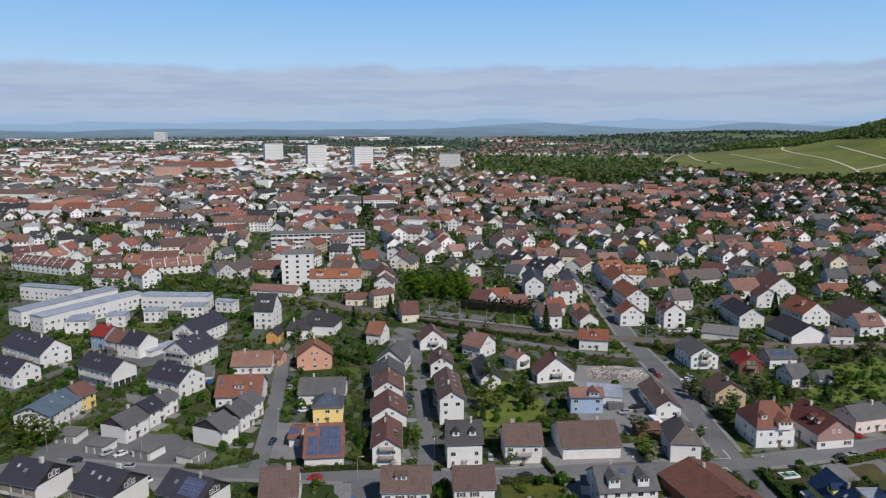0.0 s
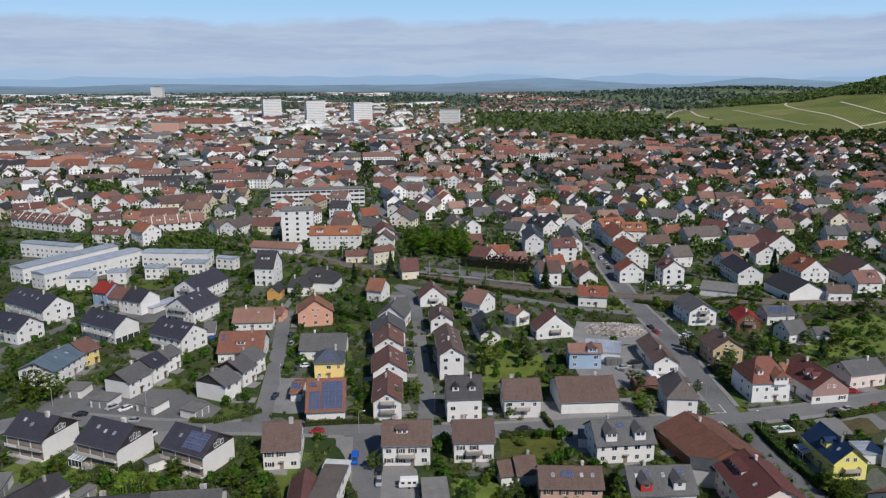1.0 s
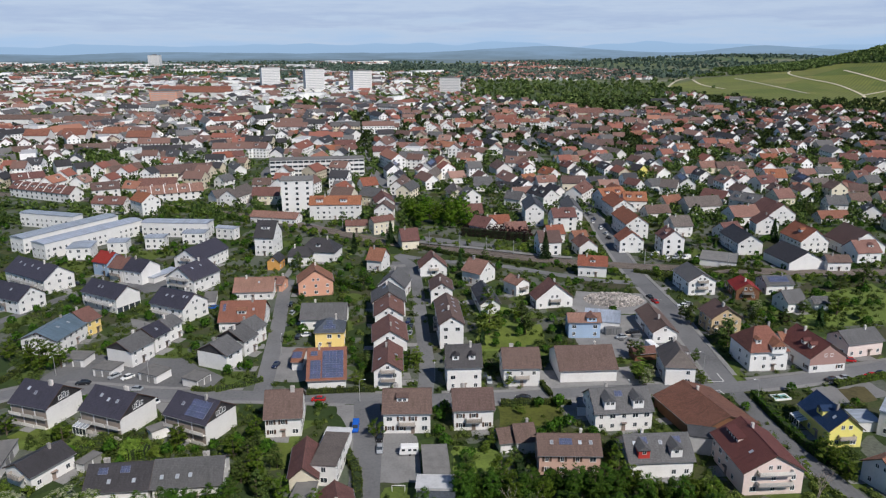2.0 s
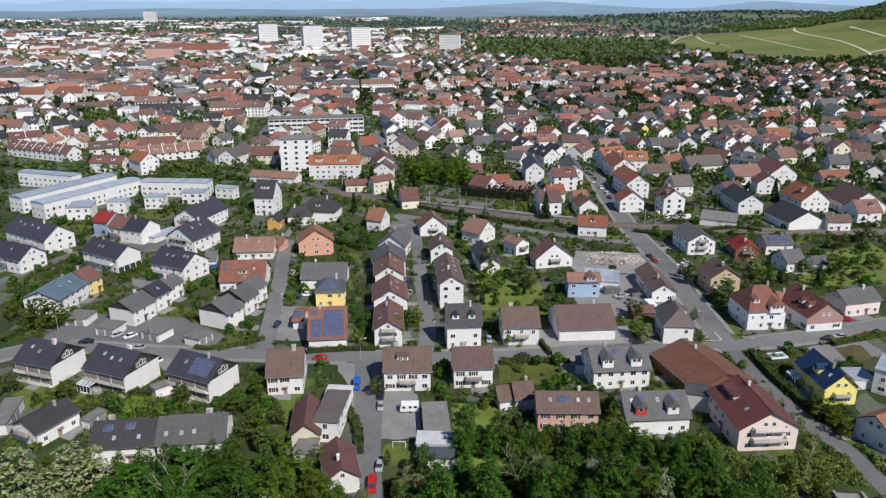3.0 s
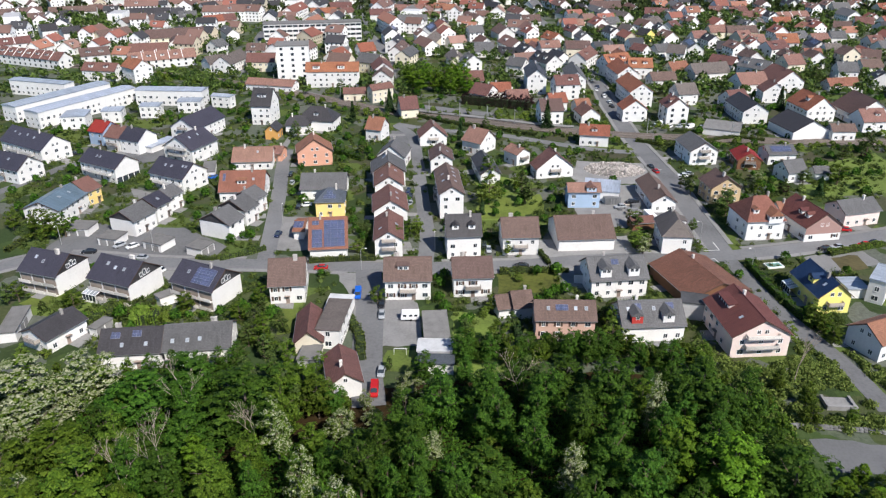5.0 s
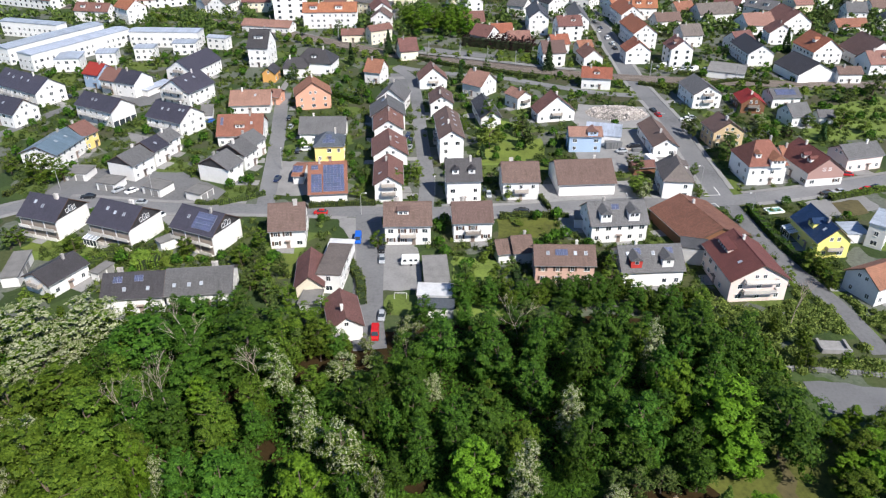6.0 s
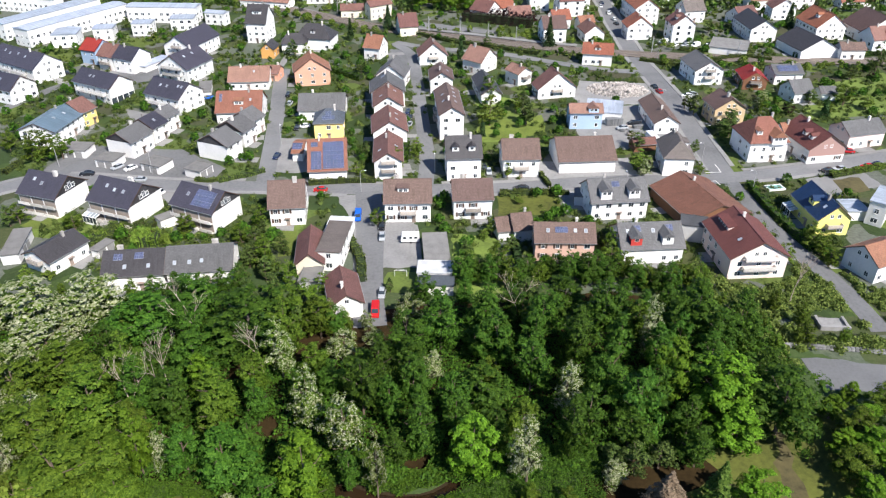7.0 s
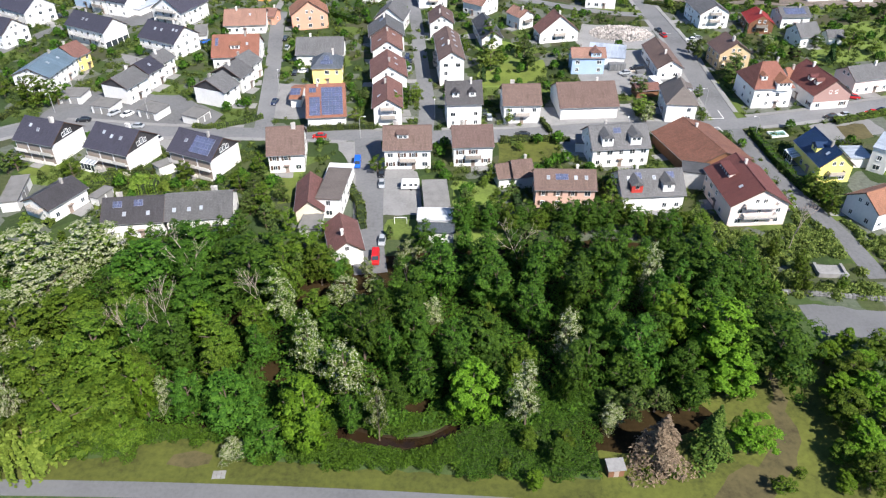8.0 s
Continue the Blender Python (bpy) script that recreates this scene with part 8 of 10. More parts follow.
tower_block(-384, 1666, 24, 40, 22, 48, "white", "tall white tower block in the distance", floors=14, cols=5, share=0.34)
tower_block(-270, 1567, 24, 40, 22, 48, "white", "tall white tower block in the distance", floors=14, cols=5, share=0.34)
tower_block(-162, 1478, 24, 38, 22, 48, "white", "tall white tower block in the distance", floors=14, cols=5, share=0.34)
tower_block(14, 1478, -4, 40, 20, 34, "white", "white tower block beside the woods", floors=11, cols=5, share=0.34)
tower_block(-1190, 3120, 0, 46, 30, 52, "white", "white high-rise far off in the town", floors=12, cols=5)
tower_block(-90, 446, 8, 19, 15, 19.5, "white", "white six-storey apartment block with small square windows", "apartment_block", 6, 3, False, 0.26)
tower_block(-98, 568, 10, 72, 13, 13.5, "white", "long white four-storey apartment building with access balconies", "apartment_building", 4, 17, False, 0.86)
tower_block(-458, 1235, 0, 45, 30, 24, "salmon", "salmon-red brick apartment blocks", floors=7, cols=5)


# ---- vehicles, lamps, hedges and small things ----
def wheel_mesh(bm):
    n = 12
    for r, x0, x1 in ((0.31, -0.1, 0.1),):
        ring = [[bm.verts.new((x, r * cos(2 * pi * k / n), r * sin(2 * pi * k / n))) for k in range(n)] for x in (x0, x1)]
        for k in range(n):
            j = (k + 1) % n
            bm.faces.new((ring[0][k], ring[0][j], ring[1][j], ring[1][k]))
        bm.faces.new(ring[1])
        bm.faces.new(list(reversed(ring[0])))


def rim_mesh(bm):
    n = 10
    ring = [[bm.verts.new((x, 0.18 * cos(2 * pi * k / n), 0.18 * sin(2 * pi * k / n))) for k in range(n)] for x in (-0.115, 0.115)]
    for k in range(n):
        j = (k + 1) % n
        bm.faces.new((ring[0][k], ring[0][j], ring[1][j], ring[1][k]))
    bm.faces.new(ring[1])
    bm.faces.new(list(reversed(ring[0])))


def loft_y(bm, sections, mat=0):
    """Sections along y: (y, half width low, half width top, z low, z top), joined into one bevelled-looking shell."""
    rows = []
    for y, wl, wt, z0, z1 in sections:
        zm = z0 + (z1 - z0) * 0.55
        rows.append([bm.verts.new(c) for c in ((-wl * 0.94, y, z0), (-wl, y, zm), (-wt, y, z1), (wt, y, z1), (wl, y, zm), (wl * 0.94, y, z0))])
    for a, b in zip(rows, rows[1:]):
        for k in range(6):
            j = (k + 1) % 6
            bm.faces.new((a[k], b[k], b[j], a[j]))
    bm.faces.new(rows[0])
    bm.faces.new(list(reversed(rows[-1])))
    bmesh.ops.recalc_face_normals(bm, faces=bm.faces)


COLOUR_WORD = {"red": "red", "blue": "bright blue", "white": "white", "silver": "silver-grey", "black": "black", "navy": "dark blue"}


def vehicle(x, y, yaw, col, kind="hatchback"):
    """A parked car or van; its nose points along local -y before turning."""
    van = kind == "van"
    c = thing("van" if van else "car", x, y, 0.05, yaw - 90, COLOUR_WORD[col] + (" delivery van" if van else " " + kind + " car") + " parked beside the road", "van" if van else "car", "parked vehicles")
    k = 1.08 if kind == "estate" else 1.0

    def body(bm):
        if van:
            loft_y(bm, [(-2.45, .80, .72, .35, .85), (-2.2, .92, .84, .25, 1.05), (-1.6, .95, .82, .25, 1.2), (-0.9, .96, .78, .25, 1.95), (2.2, .96, .80, .25, 2.0), (2.42, .92, .76, .3, 1.85)])
        else:
            loft_y(bm, [(-2.1 * k, .66, .60, .38, .66), (-1.9 * k, .82, .72, .24, .78), (-0.9 * k, .87, .76, .22, .95), (1.5 * k, .88, .76, .22, .98), (1.95 * k, .82, .70, .28, .95), (2.08 * k, .72, .62, .4, .85)])

    def cabin(bm):
        if van:
            loft_y(bm, [(-1.75, .72, .70, 1.15, 1.2), (-0.95, .83, .70, 1.2, 1.88), (-0.2, .97, .74, 1.2, 1.75)])
        else:
            loft_y(bm, [(-1.15 * k, .70, .66, .90, .95), (-0.45 * k, .76, .58, .90, 1.42), (1.1 * k, .76, .58, .90, 1.40), (1.75 * k, .68, .60, .90, 1.0)])

    def top(bm):
        loft_y(bm, [(-0.45 * k, .60, .56, 1.40, 1.45), (0.3 * k, .62, .58, 1.42, 1.48), (1.1 * k, .60, .56, 1.38, 1.43)])

    def lamp(bm):
        box(bm, -0.16, -0.05, -0.07, 0.16, 0.03, 0.07)
    put("body", shared(("body_" + kind, col), body, CAR[col]), c, 0, 0, 0)
    put("glazing", shared("glazing_" + kind, cabin, M_GLASS), c, 0, 0, 0)
    if not van:
        put("roof", shared(("roof_" + kind, col), top, CAR[col]), c, 0, 0, 0)
    wy = 1.5 if van else 1.28
    for sx in (-0.80, 0.80):
        for sy in (-wy, wy):
            w = put("wheel", shared("tyre", wheel_mesh, M_TYRE), c, sx * (1.08 if van else 1), sy, 0.31)
            if y < 240:
                put("rim", shared("rim", rim_mesh, M_POLE), w, 0, 0, 0)
    for sx in (-0.55, 0.55):
        put("headlight", shared("headlight", lamp, M_WHITE), c, sx, -(2.36 if van else 1.98 * k), 0.66 if not van else 0.8)
    return c


def caravan(x, y, yaw):
    c = thing("caravan", x, y, 0.06, yaw, "white touring caravan parked in the yard", "caravan", "parked vehicles")
    bm = bmesh.new()
    prism_x(bm, [(-1.05, 0.5), (1.05, 0.5), (1.1, 1.4), (1.0, 2.45), (0.8, 2.6), (-0.8, 2.6), (-1.0, 2.45), (-1.1, 1.4)], -2.4, 2.4)
    for v in bm.verts:
        if v.co.z > 2 and v.co.x < 0:
            v.co.x += 0.35
    bmesh.ops.recalc_face_normals(bm, faces=bm.faces)
    part("body", bm, M_WHITE, c)
    for wx in (-1.4, 0.2, 1.5):
        bm = bmesh.new()
        box(bm, wx - 0.4, -1.13, 1.45, wx + 0.4, -1.0, 2.0)
        part("window", bm, M_GLASS, c)
    bm = bmesh.new()
    box(bm, -3.4, -0.06, 0.42, -2.3, 0.06, 0.52)
    part("drawbar", bm, M_POLE, c)
    for s in (-1, 1):
        put("wheel", shared("tyre", wheel_mesh, M_TYRE), c, 0.2, s * 0.98, 0.31, 90)


def goal(x, y, yaw):
    g = thing("goal", x, y, 0.03, yaw, "small white football goal on the lawn", "goal")
    for a in (-1.5, 1.5):
        bm = bmesh.new()
        tube(bm, (a, 0, 0), (a, 0, 1.8), 0.06, 0.06, 8)
        part("post", bm, M_WHITE, g)
    bm = bmesh.new()
    tube(bm, (-1.5, 0, 1.8), (1.5, 0, 1.8), 0.06, 0.06, 8)
    part("crossbar", bm, M_WHITE, g)
    for a in (-1.5, 1.5):
        bm = bmesh.new()
        tube(bm, (a, 0, 1.8), (a, 1.1, 0.02), 0.03, 0.03, 6)
        part("brace", bm, M_WHITE, g)


def street_lamp(x, y, height, lamp=1):
    g = thing("street_lamp", x, y, 0.0, (int(x * 7) % 4) * 90, "tall grey metal street lamp with a curved arm", "street lamp", "street lamps")

    def pole(bm):
        tube(bm, (0, 0, 0), (0, 0, height * 0.9), 0.09, 0.06, 8)
        tube(bm, (0, 0, height * 0.9), (0.5, 0, height), 0.06, 0.05, 8)
        tube(bm, (0.5, 0, height), (1.3, 0, height + 0.05), 0.05, 0.045, 8)

    def head(bm):
        v = box(bm, 1.2, -0.13, height - 0.05, 1.9, 0.13, height + 0.1)
        for i in (4, 5, 6, 7):
            v[i].co.x = 1.55 + (v[i].co.x - 1.55) * 0.7
    put("pole", shared(("lamp_pole", height), pole, M_POLE), g, 0, 0, 0)
    put("lamp_head", shared(("lamp_head", height), head, M_WHITE), g, 0, 0, 0)


def catenary_mast(x, y):
    g = thing("catenary_mast", x, y, 0.3, 25, "slim grey railway catenary mast beside the track", "mast", "railway masts")

    def mast(bm):
        for a in (-0.14, 0.14):
            box(bm, a - 0.05, -0.08, 0, a + 0.05, 0.08, 7.2)
        for k in range(9):
            box(bm, -0.14, -0.03, 0.4 + k * 0.8, 0.14, 0.03, 0.5 + k * 0.8)

    def arm(bm):
        tube(bm, (0, 0, 6.6), (0, -2.8, 6.3), 0.05, 0.05, 6)
        tube(bm, (0, 0, 5.4), (0, -2.4, 6.3), 0.04, 0.04, 6)
    put("mast", shared("mast_lattice", mast, M_POLE), g, 0, 0, 0)
    put("arm", shared("mast_arm", arm, M_POLE), g, 0, 0, 0)


def hedge(pts, w, h, material, label):
    """A row of clumps, uneven along its top, over an added solid painted dark as inner shade."""
    line = curve_points(pts, 0.6)
    rs = np.random.RandomState(int(abs(pts[0][0]) * 10))
    x0, y0 = pts[0]
    n = len(line)
    per = 44 if h < 2.2 else 80
    idx = rs.randint(0, n, size=n * per)
    P = np.array([[p.x, p.y, 0.0] for p in line])[idx]
    face = rs.randint(0, 3, size=len(idx))
    d = np.array([line[min(i + 1, n - 1)] - line[max(i - 1, 0)] for i in range(n)], dtype=float)
    d /= np.linalg.norm(d, axis=1, keepdims=True)
    side = np.stack([d[:, 1], -d[:, 0], np.zeros(n)], axis=1)[idx]
    bump = 1 + 0.13 * np.sin(idx * 0.9) + 0.08 * np.sin(idx * 2.3)
    o = np.where(face == 0, -w / 2, np.where(face == 1, w / 2, rs.uniform(-w / 2, w / 2, size=len(idx)))) * bump
    z = np.where(face == 2, h, rs.uniform(0.05, h, size=len(idx))) * bump
    P = P + side * o[:, None] + rs.normal(scale=0.08, size=P.shape)
    P[:, 2] = z
    N_ = side * np.sign(o)[:, None] * (face < 2)[:, None] + np.array([0, 0, 1.0]) * (face == 2)[:, None] + rs.normal(scale=0.45, size=P.shape)
    P -= np.array([x0, y0, 0])
    me = quad_cloud("leaves", P, N_, rs.uniform(0.7, 1.2, size=len(P)) * 0.21, material)
    g = thing("hedge", x0, y0, 0, 0, label, "hedge", "hedges")
    link_mesh("leaves", me, g)
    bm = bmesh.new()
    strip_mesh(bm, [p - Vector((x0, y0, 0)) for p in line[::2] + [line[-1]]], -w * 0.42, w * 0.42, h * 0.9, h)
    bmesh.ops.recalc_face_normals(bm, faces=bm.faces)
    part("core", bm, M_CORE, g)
    for p in line[::4]:
        TREES.append((p.x, p.y))


def rubble_heap():
    rs = random.Random(4)
    bm = bmesh.new()
    for k in range(1500):
        a, q = rs.uniform(0, 2 * pi), rs.random() ** 0.5
        x, y = cos(a) * q * 12.0, sin(a) * q * 8.5
        z = max(0.0, 1.9 * (1 - q ** 1.6) + 0.5 * noise.noise(Vector((x * 0.4, y * 0.4, 0))))
        s = rs.uniform(0.12, 0.5)
        m = pose(x, y, z + s * 0.2, rs.uniform(0, 360), rs.uniform(0, 360), rs.uniform(0, 360))
        v = box(bm, -s, -s * 0.6, -s * 0.4, s, s * 0.6, s * 0.4)
        for q_ in v:
            q_.co = m @ q_.co
    ob = part("rubble_heap", bm, M_RUBBLE, None)
    ob.matrix_world = pose(69, 279, 0.0)
    tagged(ob, "broad heap of pale pinkish demolition rubble", "rubble", "", "stuff")


rubble_heap()


def meadow_hut(x, y, yaw):
    t = thing("hut", x, y, 0.04, yaw, "low wooden hut with a pale flat roof on the meadow", "hut")
    bm = bmesh.new()
    box(bm, -1.3, -1.0, 0, 1.3, 1.0, 1.7)
    part("wall", bm, WALL["wood"], t)
    bm = bmesh.new()
    v = box(bm, -1.5, -1.2, 1.7, 1.5, 1.2, 1.85)
    for k in (6, 7, 2, 3):
        v[k].co.z += 0.2
    part("roof", bm, M_PAVE, t)
    bm = bmesh.new()
    box(bm, -0.4, -1.04, 0, 0.4, -0.99, 1.5)
    part("door", bm, M_DOOR, t)


meadow_hut(28.0, 75.2, 5)


def cover_pad(x, y):
    t = thing("manhole_pad", x, y, 0.05, 2, "concrete pad of covers beside the footpath", "manhole")
    for i in range(3):
        for j in range(2):
            bm = bmesh.new()
            box(bm, -1.05 + i * 0.72, -0.75 + j * 0.8, 0, -0.38 + i * 0.72, 0.0 + j * 0.8, 0.07)
            part("slab", bm, M_PAVE, t)


cover_pad(-36.5, 74.6)


M_GABION = surface("grey_rough_stone", (0.17, 0.17, 0.165), 0.95, 0.3, 3.0, 0.6, 0.4, per_object=0.35)


def gabion_wall(pts):
    """A low wall of grey stones in blocks."""
    w = thing("low_wall", pts[0][0], pts[0][1], 0, 0, "low grey stone retaining wall above the parking lot", "wall")
    line = curve_points(pts, 0.8)
    rs = random.Random(2)
    for a, b in zip(line, line[1:]):
        c = (a + b) / 2 - Vector((*pts[0], 0))
        ang = math.degrees(atan2(b.y - a.y, b.x - a.x))
        for z in (0, 0.42):
            def blk(bm):
                box(bm, -0.42, -0.42, 0.0, 0.42, 0.42, 0.42)
                bmesh.ops.bevel(bm, geom=bm.edges[:], offset=0.12, segments=1, affect='EDGES')
            put("stone", shared("wall_stone", blk, M_GABION), w, c.x, c.y + rs.uniform(-0.1, 0.1) + 0.25 * (z > 0), z * rs.uniform(0.9, 1.0), ang + rs.uniform(-9, 9))


gabion_wall([(70.0, 121.0), (78.0, 120.5), (92.0, 118.8), (106.0, 117)])


def concrete_culvert(x, y):
    t = thing("culvert", x, y, 0.0, -4, "pale concrete culvert head in the scrub", "culvert")
    for a, b, c_, d, e in ((-3.2, -2.2, 3.2, -1.6, 1.1), (-3.2, -1.6, -2.6, 2.2, 0.9), (2.6, -1.6, 3.2, 2.2, 0.9)):
        bm = bmesh.new()
        box(bm, a, b, -0.1, c_, d, e)
        part("wall", bm, M_PAVE, t)
    bm = bmesh.new()
    box(bm, -2.6, -1.6, -0.1, 2.6, 2.2, 0.3)
    part("slab", bm, M_PAVE, t)


concrete_culvert(86.0, 128.5)
vehicle(-36.1, 192.4, 2, "red", "hatchback")
vehicle(-23.5, 176.4, 92, "blue", "van")
vehicle(-16.5, 171.1, 88, "black", "hatchback")
vehicle(-16.1, 165.5, 92, "silver", "hatchback")
vehicle(23.3, 193.5, -4, "black", "estate")
vehicle(-53.6, 215.8, 80, "navy", "hatchback")
vehicle(-109.4, 203.0, 5, "black", "estate")
vehicle(-101.9, 207.8, 55, "silver", "hatchback")
vehicle(-97.5, 207.0, 50, "white", "hatchback")
vehicle(-91.8, 199.1, -5, "silver", "hatchback")
vehicle(-83.5, 191.3, -30, "white", "hatchback")
vehicle(-132.7, 302.8, 15, "white", "hatchback")
vehicle(-158.1, 297.6, 20, "black", "hatchback")
vehicle(84.8, 276.2, -78, "red", "hatchback")
vehicle(84.2, 281.6, -78, "black", "hatchback")
vehicle(94.3, 271.2, -10, "white", "hatchback")
vehicle(96.8, 273.1, -10, "silver", "hatchback")
vehicle(119.2, 205.4, 12, "black", "hatchback")
vehicle(123.6, 206.6, 10, "silver", "hatchback")
vehicle(132.9, 208.2, 8, "red", "hatchback")
vehicle(136.4, 209.5, 8, "navy", "hatchback")
vehicle(88.6, 398.2, -78, "silver", "hatchback")
vehicle(88.3, 384.1, -78, "white", "hatchback")
vehicle(87.9, 375.3, -78, "black", "hatchback")
vehicle(88.4, 418.3, -80, "navy", "hatchback")
vehicle(88.1, 434.6, -80, "silver", "hatchback")
vehicle(-15.3, 132.9, 92, "red", "van")
vehicle(-14.3, 139.9, 88, "silver", "hatchback")
vehicle(116.1, 216.7, -20, "white", "hatchback")
vehicle(132.4, 219.8, -15, "red", "hatchback")
vehicle(-12.9, 254.5, 85, "navy", "hatchback")
vehicle(-11.9, 248.9, 85, "black", "hatchback")
vehicle(-11.8, 242.5, 85, "silver", "hatchback")
vehicle(-48.7, 241.0, 10, "white", "hatchback")
vehicle(-51.0, 239.4, 85, "black", "hatchback")
vehicle(12.9, 207.4, 90, "black", "hatchback")
vehicle(14.2, 204.6, 90, "silver", "hatchback")
vehicle(-90.0, 269.3, 40, "blue", "hatchback")
vehicle(-60.0, 272.4, 85, "black", "hatchback")
vehicle(-57.8, 262.6, 85, "silver", "hatchback")
vehicle(67.4, 242.5, 0, "black", "van")
vehicle(62.7, 239.4, 10, "silver", "hatchback")
caravan(-8.6, 163.9, 3)
goal(-10.3, 147.6, 0)
street_lamp(-120.8, 209.1, 7, 1)
street_lamp(-89.7, 204.2, 7, 1)
street_lamp(-53.7, 224.8, 7, 1)
street_lamp(-64.6, 249.9, 7, 1)
street_lamp(-2.5, 205.4, 7, 1)
street_lamp(53.3, 190.3, 7, 1)
street_lamp(82.1, 211.6, 7, 1)
street_lamp(91.2, 192.1, 7, 1)
street_lamp(119.7, 215.8, 7, 1)
street_lamp(91.1, 258.4, 7, 1)
street_lamp(94.1, 316.6, 7, 1)
street_lamp(-24.1, 192.1, 7, 1)
catenary_mast(-20.6, 370.3)
catenary_mast(-7.0, 362.0)
catenary_mast(8.3, 356.0)
catenary_mast(21.5, 350.1)
catenary_mast(34.4, 344.4)
catenary_mast(-55.4, 392.6)
catenary_mast(-96.5, 417.4)
catenary_mast(94.2, 327.4)
catenary_mast(130.5, 320.7)
hedge([(-40.1, 196.5), (-31.4, 197.6), (-20.4, 198.0)], 1.2, 1.6, M_HEDGE, "clipped green hedge along a garden")
hedge([(91.4, 196.0), (91.6, 182.0), (93.1, 170.0), (94.6, 159.0)], 1.6, 1.8, M_LEAF, "tall dark green hedge along the street")
hedge([(118.6, 201.5), (138.0, 208.2)], 1.6, 1.6, M_HEDGE, "clipped green hedge along a garden")
hedge([(16.7, 189.2), (25.9, 190.3), (36.7, 190.6)], 1.2, 1.2, M_HEDGE, "clipped green hedge along a garden")
hedge([(-67.8, 198.4), (-61.4, 201.5), (-55.6, 205.4)], 1.6, 1.3, M_HEDGE, "clipped green hedge along a garden")
hedge([(-24.3, 163.3), (-20.9, 155.1), (-19.5, 145.1)], 2.0, 1.8, M_HEDGE, "loose green hedge beside the yard drive")
hedge([(86.6, 316.6), (102.3, 310.2), (130.5, 320.7), (144.1, 316.6)], 1.8, 1.5, M_HEDGE, "clipped green hedge along a garden")
hedge([(108.3, 331.7), (123.1, 329.1), (140.9, 328.3)], 1.8, 1.6, M_HEDGE, "clipped green hedge along a garden")
hedge([(-95.1, 150.0), (-92.0, 159.1), (-89.0, 172.1)], 2.0, 1.5, M_HEDGE, "clipped green hedge along a garden")
hedge([(-87.1, 163.3), (-87.7, 170.6), (-77.5, 172.1)], 1.6, 1.6, M_HEDGE, "clipped green hedge along a garden")
hedge([(-94.5, 163.5), (-90.0, 166.5), (-86.0, 169.6)], 1.8, 1.5, M_BRIGHTHEDGE, "bright yellow-green clipped hedge beside a lawn")
hedge([(-93.6, 156.5), (-95.8, 146.0)], 1.8, 1.4, M_BRIGHTHEDGE, "bright yellow-green clipped hedge beside a lawn")
hedge([(-80.6, 162.6), (-74.2, 163.6)], 4.4, 2.6, M_BRIGHTHEDGE, "broad rounded yellow-green clipped hedge in a garden")
hedge([(119.0, 202.4), (128.5, 205.0), (139.0, 208.5)], 1.6, 1.6, M_BRIGHTHEDGE, "bright green clipped hedge along the street")
hedge([(-46.5, 301.0), (-33.5, 290.2)], 2.5, 2.2, M_LEAF, "dense dark green hedge between gardens")
hedge([(-13.6, 357.0), (4.3, 344.4), (22.6, 335.3), (42.5, 324.9)], 2.0, 1.8, M_HEDGE, "overgrown green hedge beside the railway")
hedge([(-34.0, 234.3), (-37.1, 261.3)], 1.2, 1.4, M_HEDGE, "clipped green hedge along a garden")
hedge([(-12.4, 211.6), (-12.1, 224.8)], 2.0, 2.5, M_LEAF, "dark green hedge between houses")
hedge([(29.8, 202.6), (31.8, 195.0)], 1.0, 1.6, M_HEDGE, "clipped green hedge along a garden")
hedge([(18.5, 157.8), (18.6, 150.0)], 1.4, 2.6, M_CONIFER, "tall dark conifer hedge")
hedge([(42.0, 163.3), (42.4, 155.1)], 1.8, 4.0, M_CONIFER, "tall dark cypress hedge beside a house")
hedge([(-89.1, 264.3), (-79.0, 249.9)], 1.5, 1.4, M_HEDGE, "clipped green hedge along a garden")
hedge([(-135.2, 203.4), (-134.0, 211.6)], 1.5, 1.5, M_HEDGE, "clipped green hedge along a garden")
hedge([(10.6, 383.4), (27.9, 376.8), (44.6, 370.3)], 4.0, 4.5, M_COPPER, "row of dark copper beeches beside the platform")
hedge([(-187.2, 447.9), (-161.2, 440.6), (-141.7, 430.8), (-114.6, 413.5)], 2.5, 2.5, M_LEAF, "dark green hedge along the railway")
hedge([(155.8, 320.7), (200.5, 324.9)], 2.5, 2.0, M_LEAF, "overgrown dark hedge along the railway")
plant(GARDEN[2], 17.0, 265.0, 1.35, group="garden plants")
plant(GARDEN[0], 29.6, 257.2, 1.15, group="garden plants")
plant(SPRUCE, 13.4, 233.6, 0.5, group="garden plants")
plant(GARDEN[1], 21.2, 212.4, 0.7, group="garden plants")
plant(GARDEN[2], -14.3, 207.3, 0.95, group="garden plants")
plant(GARDENW, 63.9, 206.5, 1.0, group="garden plants")
plant(GARDEN[0], 81.5, 218.0, 0.8, group="garden plants")
plant(GARDEN[3], 99.9, 238.6, 1.0, group="garden plants")
plant(SPRUCE, -27.1, 365.0, 1.0, group="garden plants")
plant(CYPRESS, -43.7, 346.9, 1.5, group="garden plants")
plant(SPRUCE, 49.0, 337.5, 1.1, group="garden plants")
plant(CYPRESS, 7.8, 318.4, 1.4, group="garden plants")
plant(GARDEN[1], 52.9, 293.6, 0.75, group="garden plants")
plant(GARDEN[0], -66.4, 322.6, 1.2, group="garden plants")
plant(GARDEN[1], -59.9, 318.4, 1.0, group="garden plants")
plant(GARDENW, 116.0, 257.2, 1.1, group="garden plants")
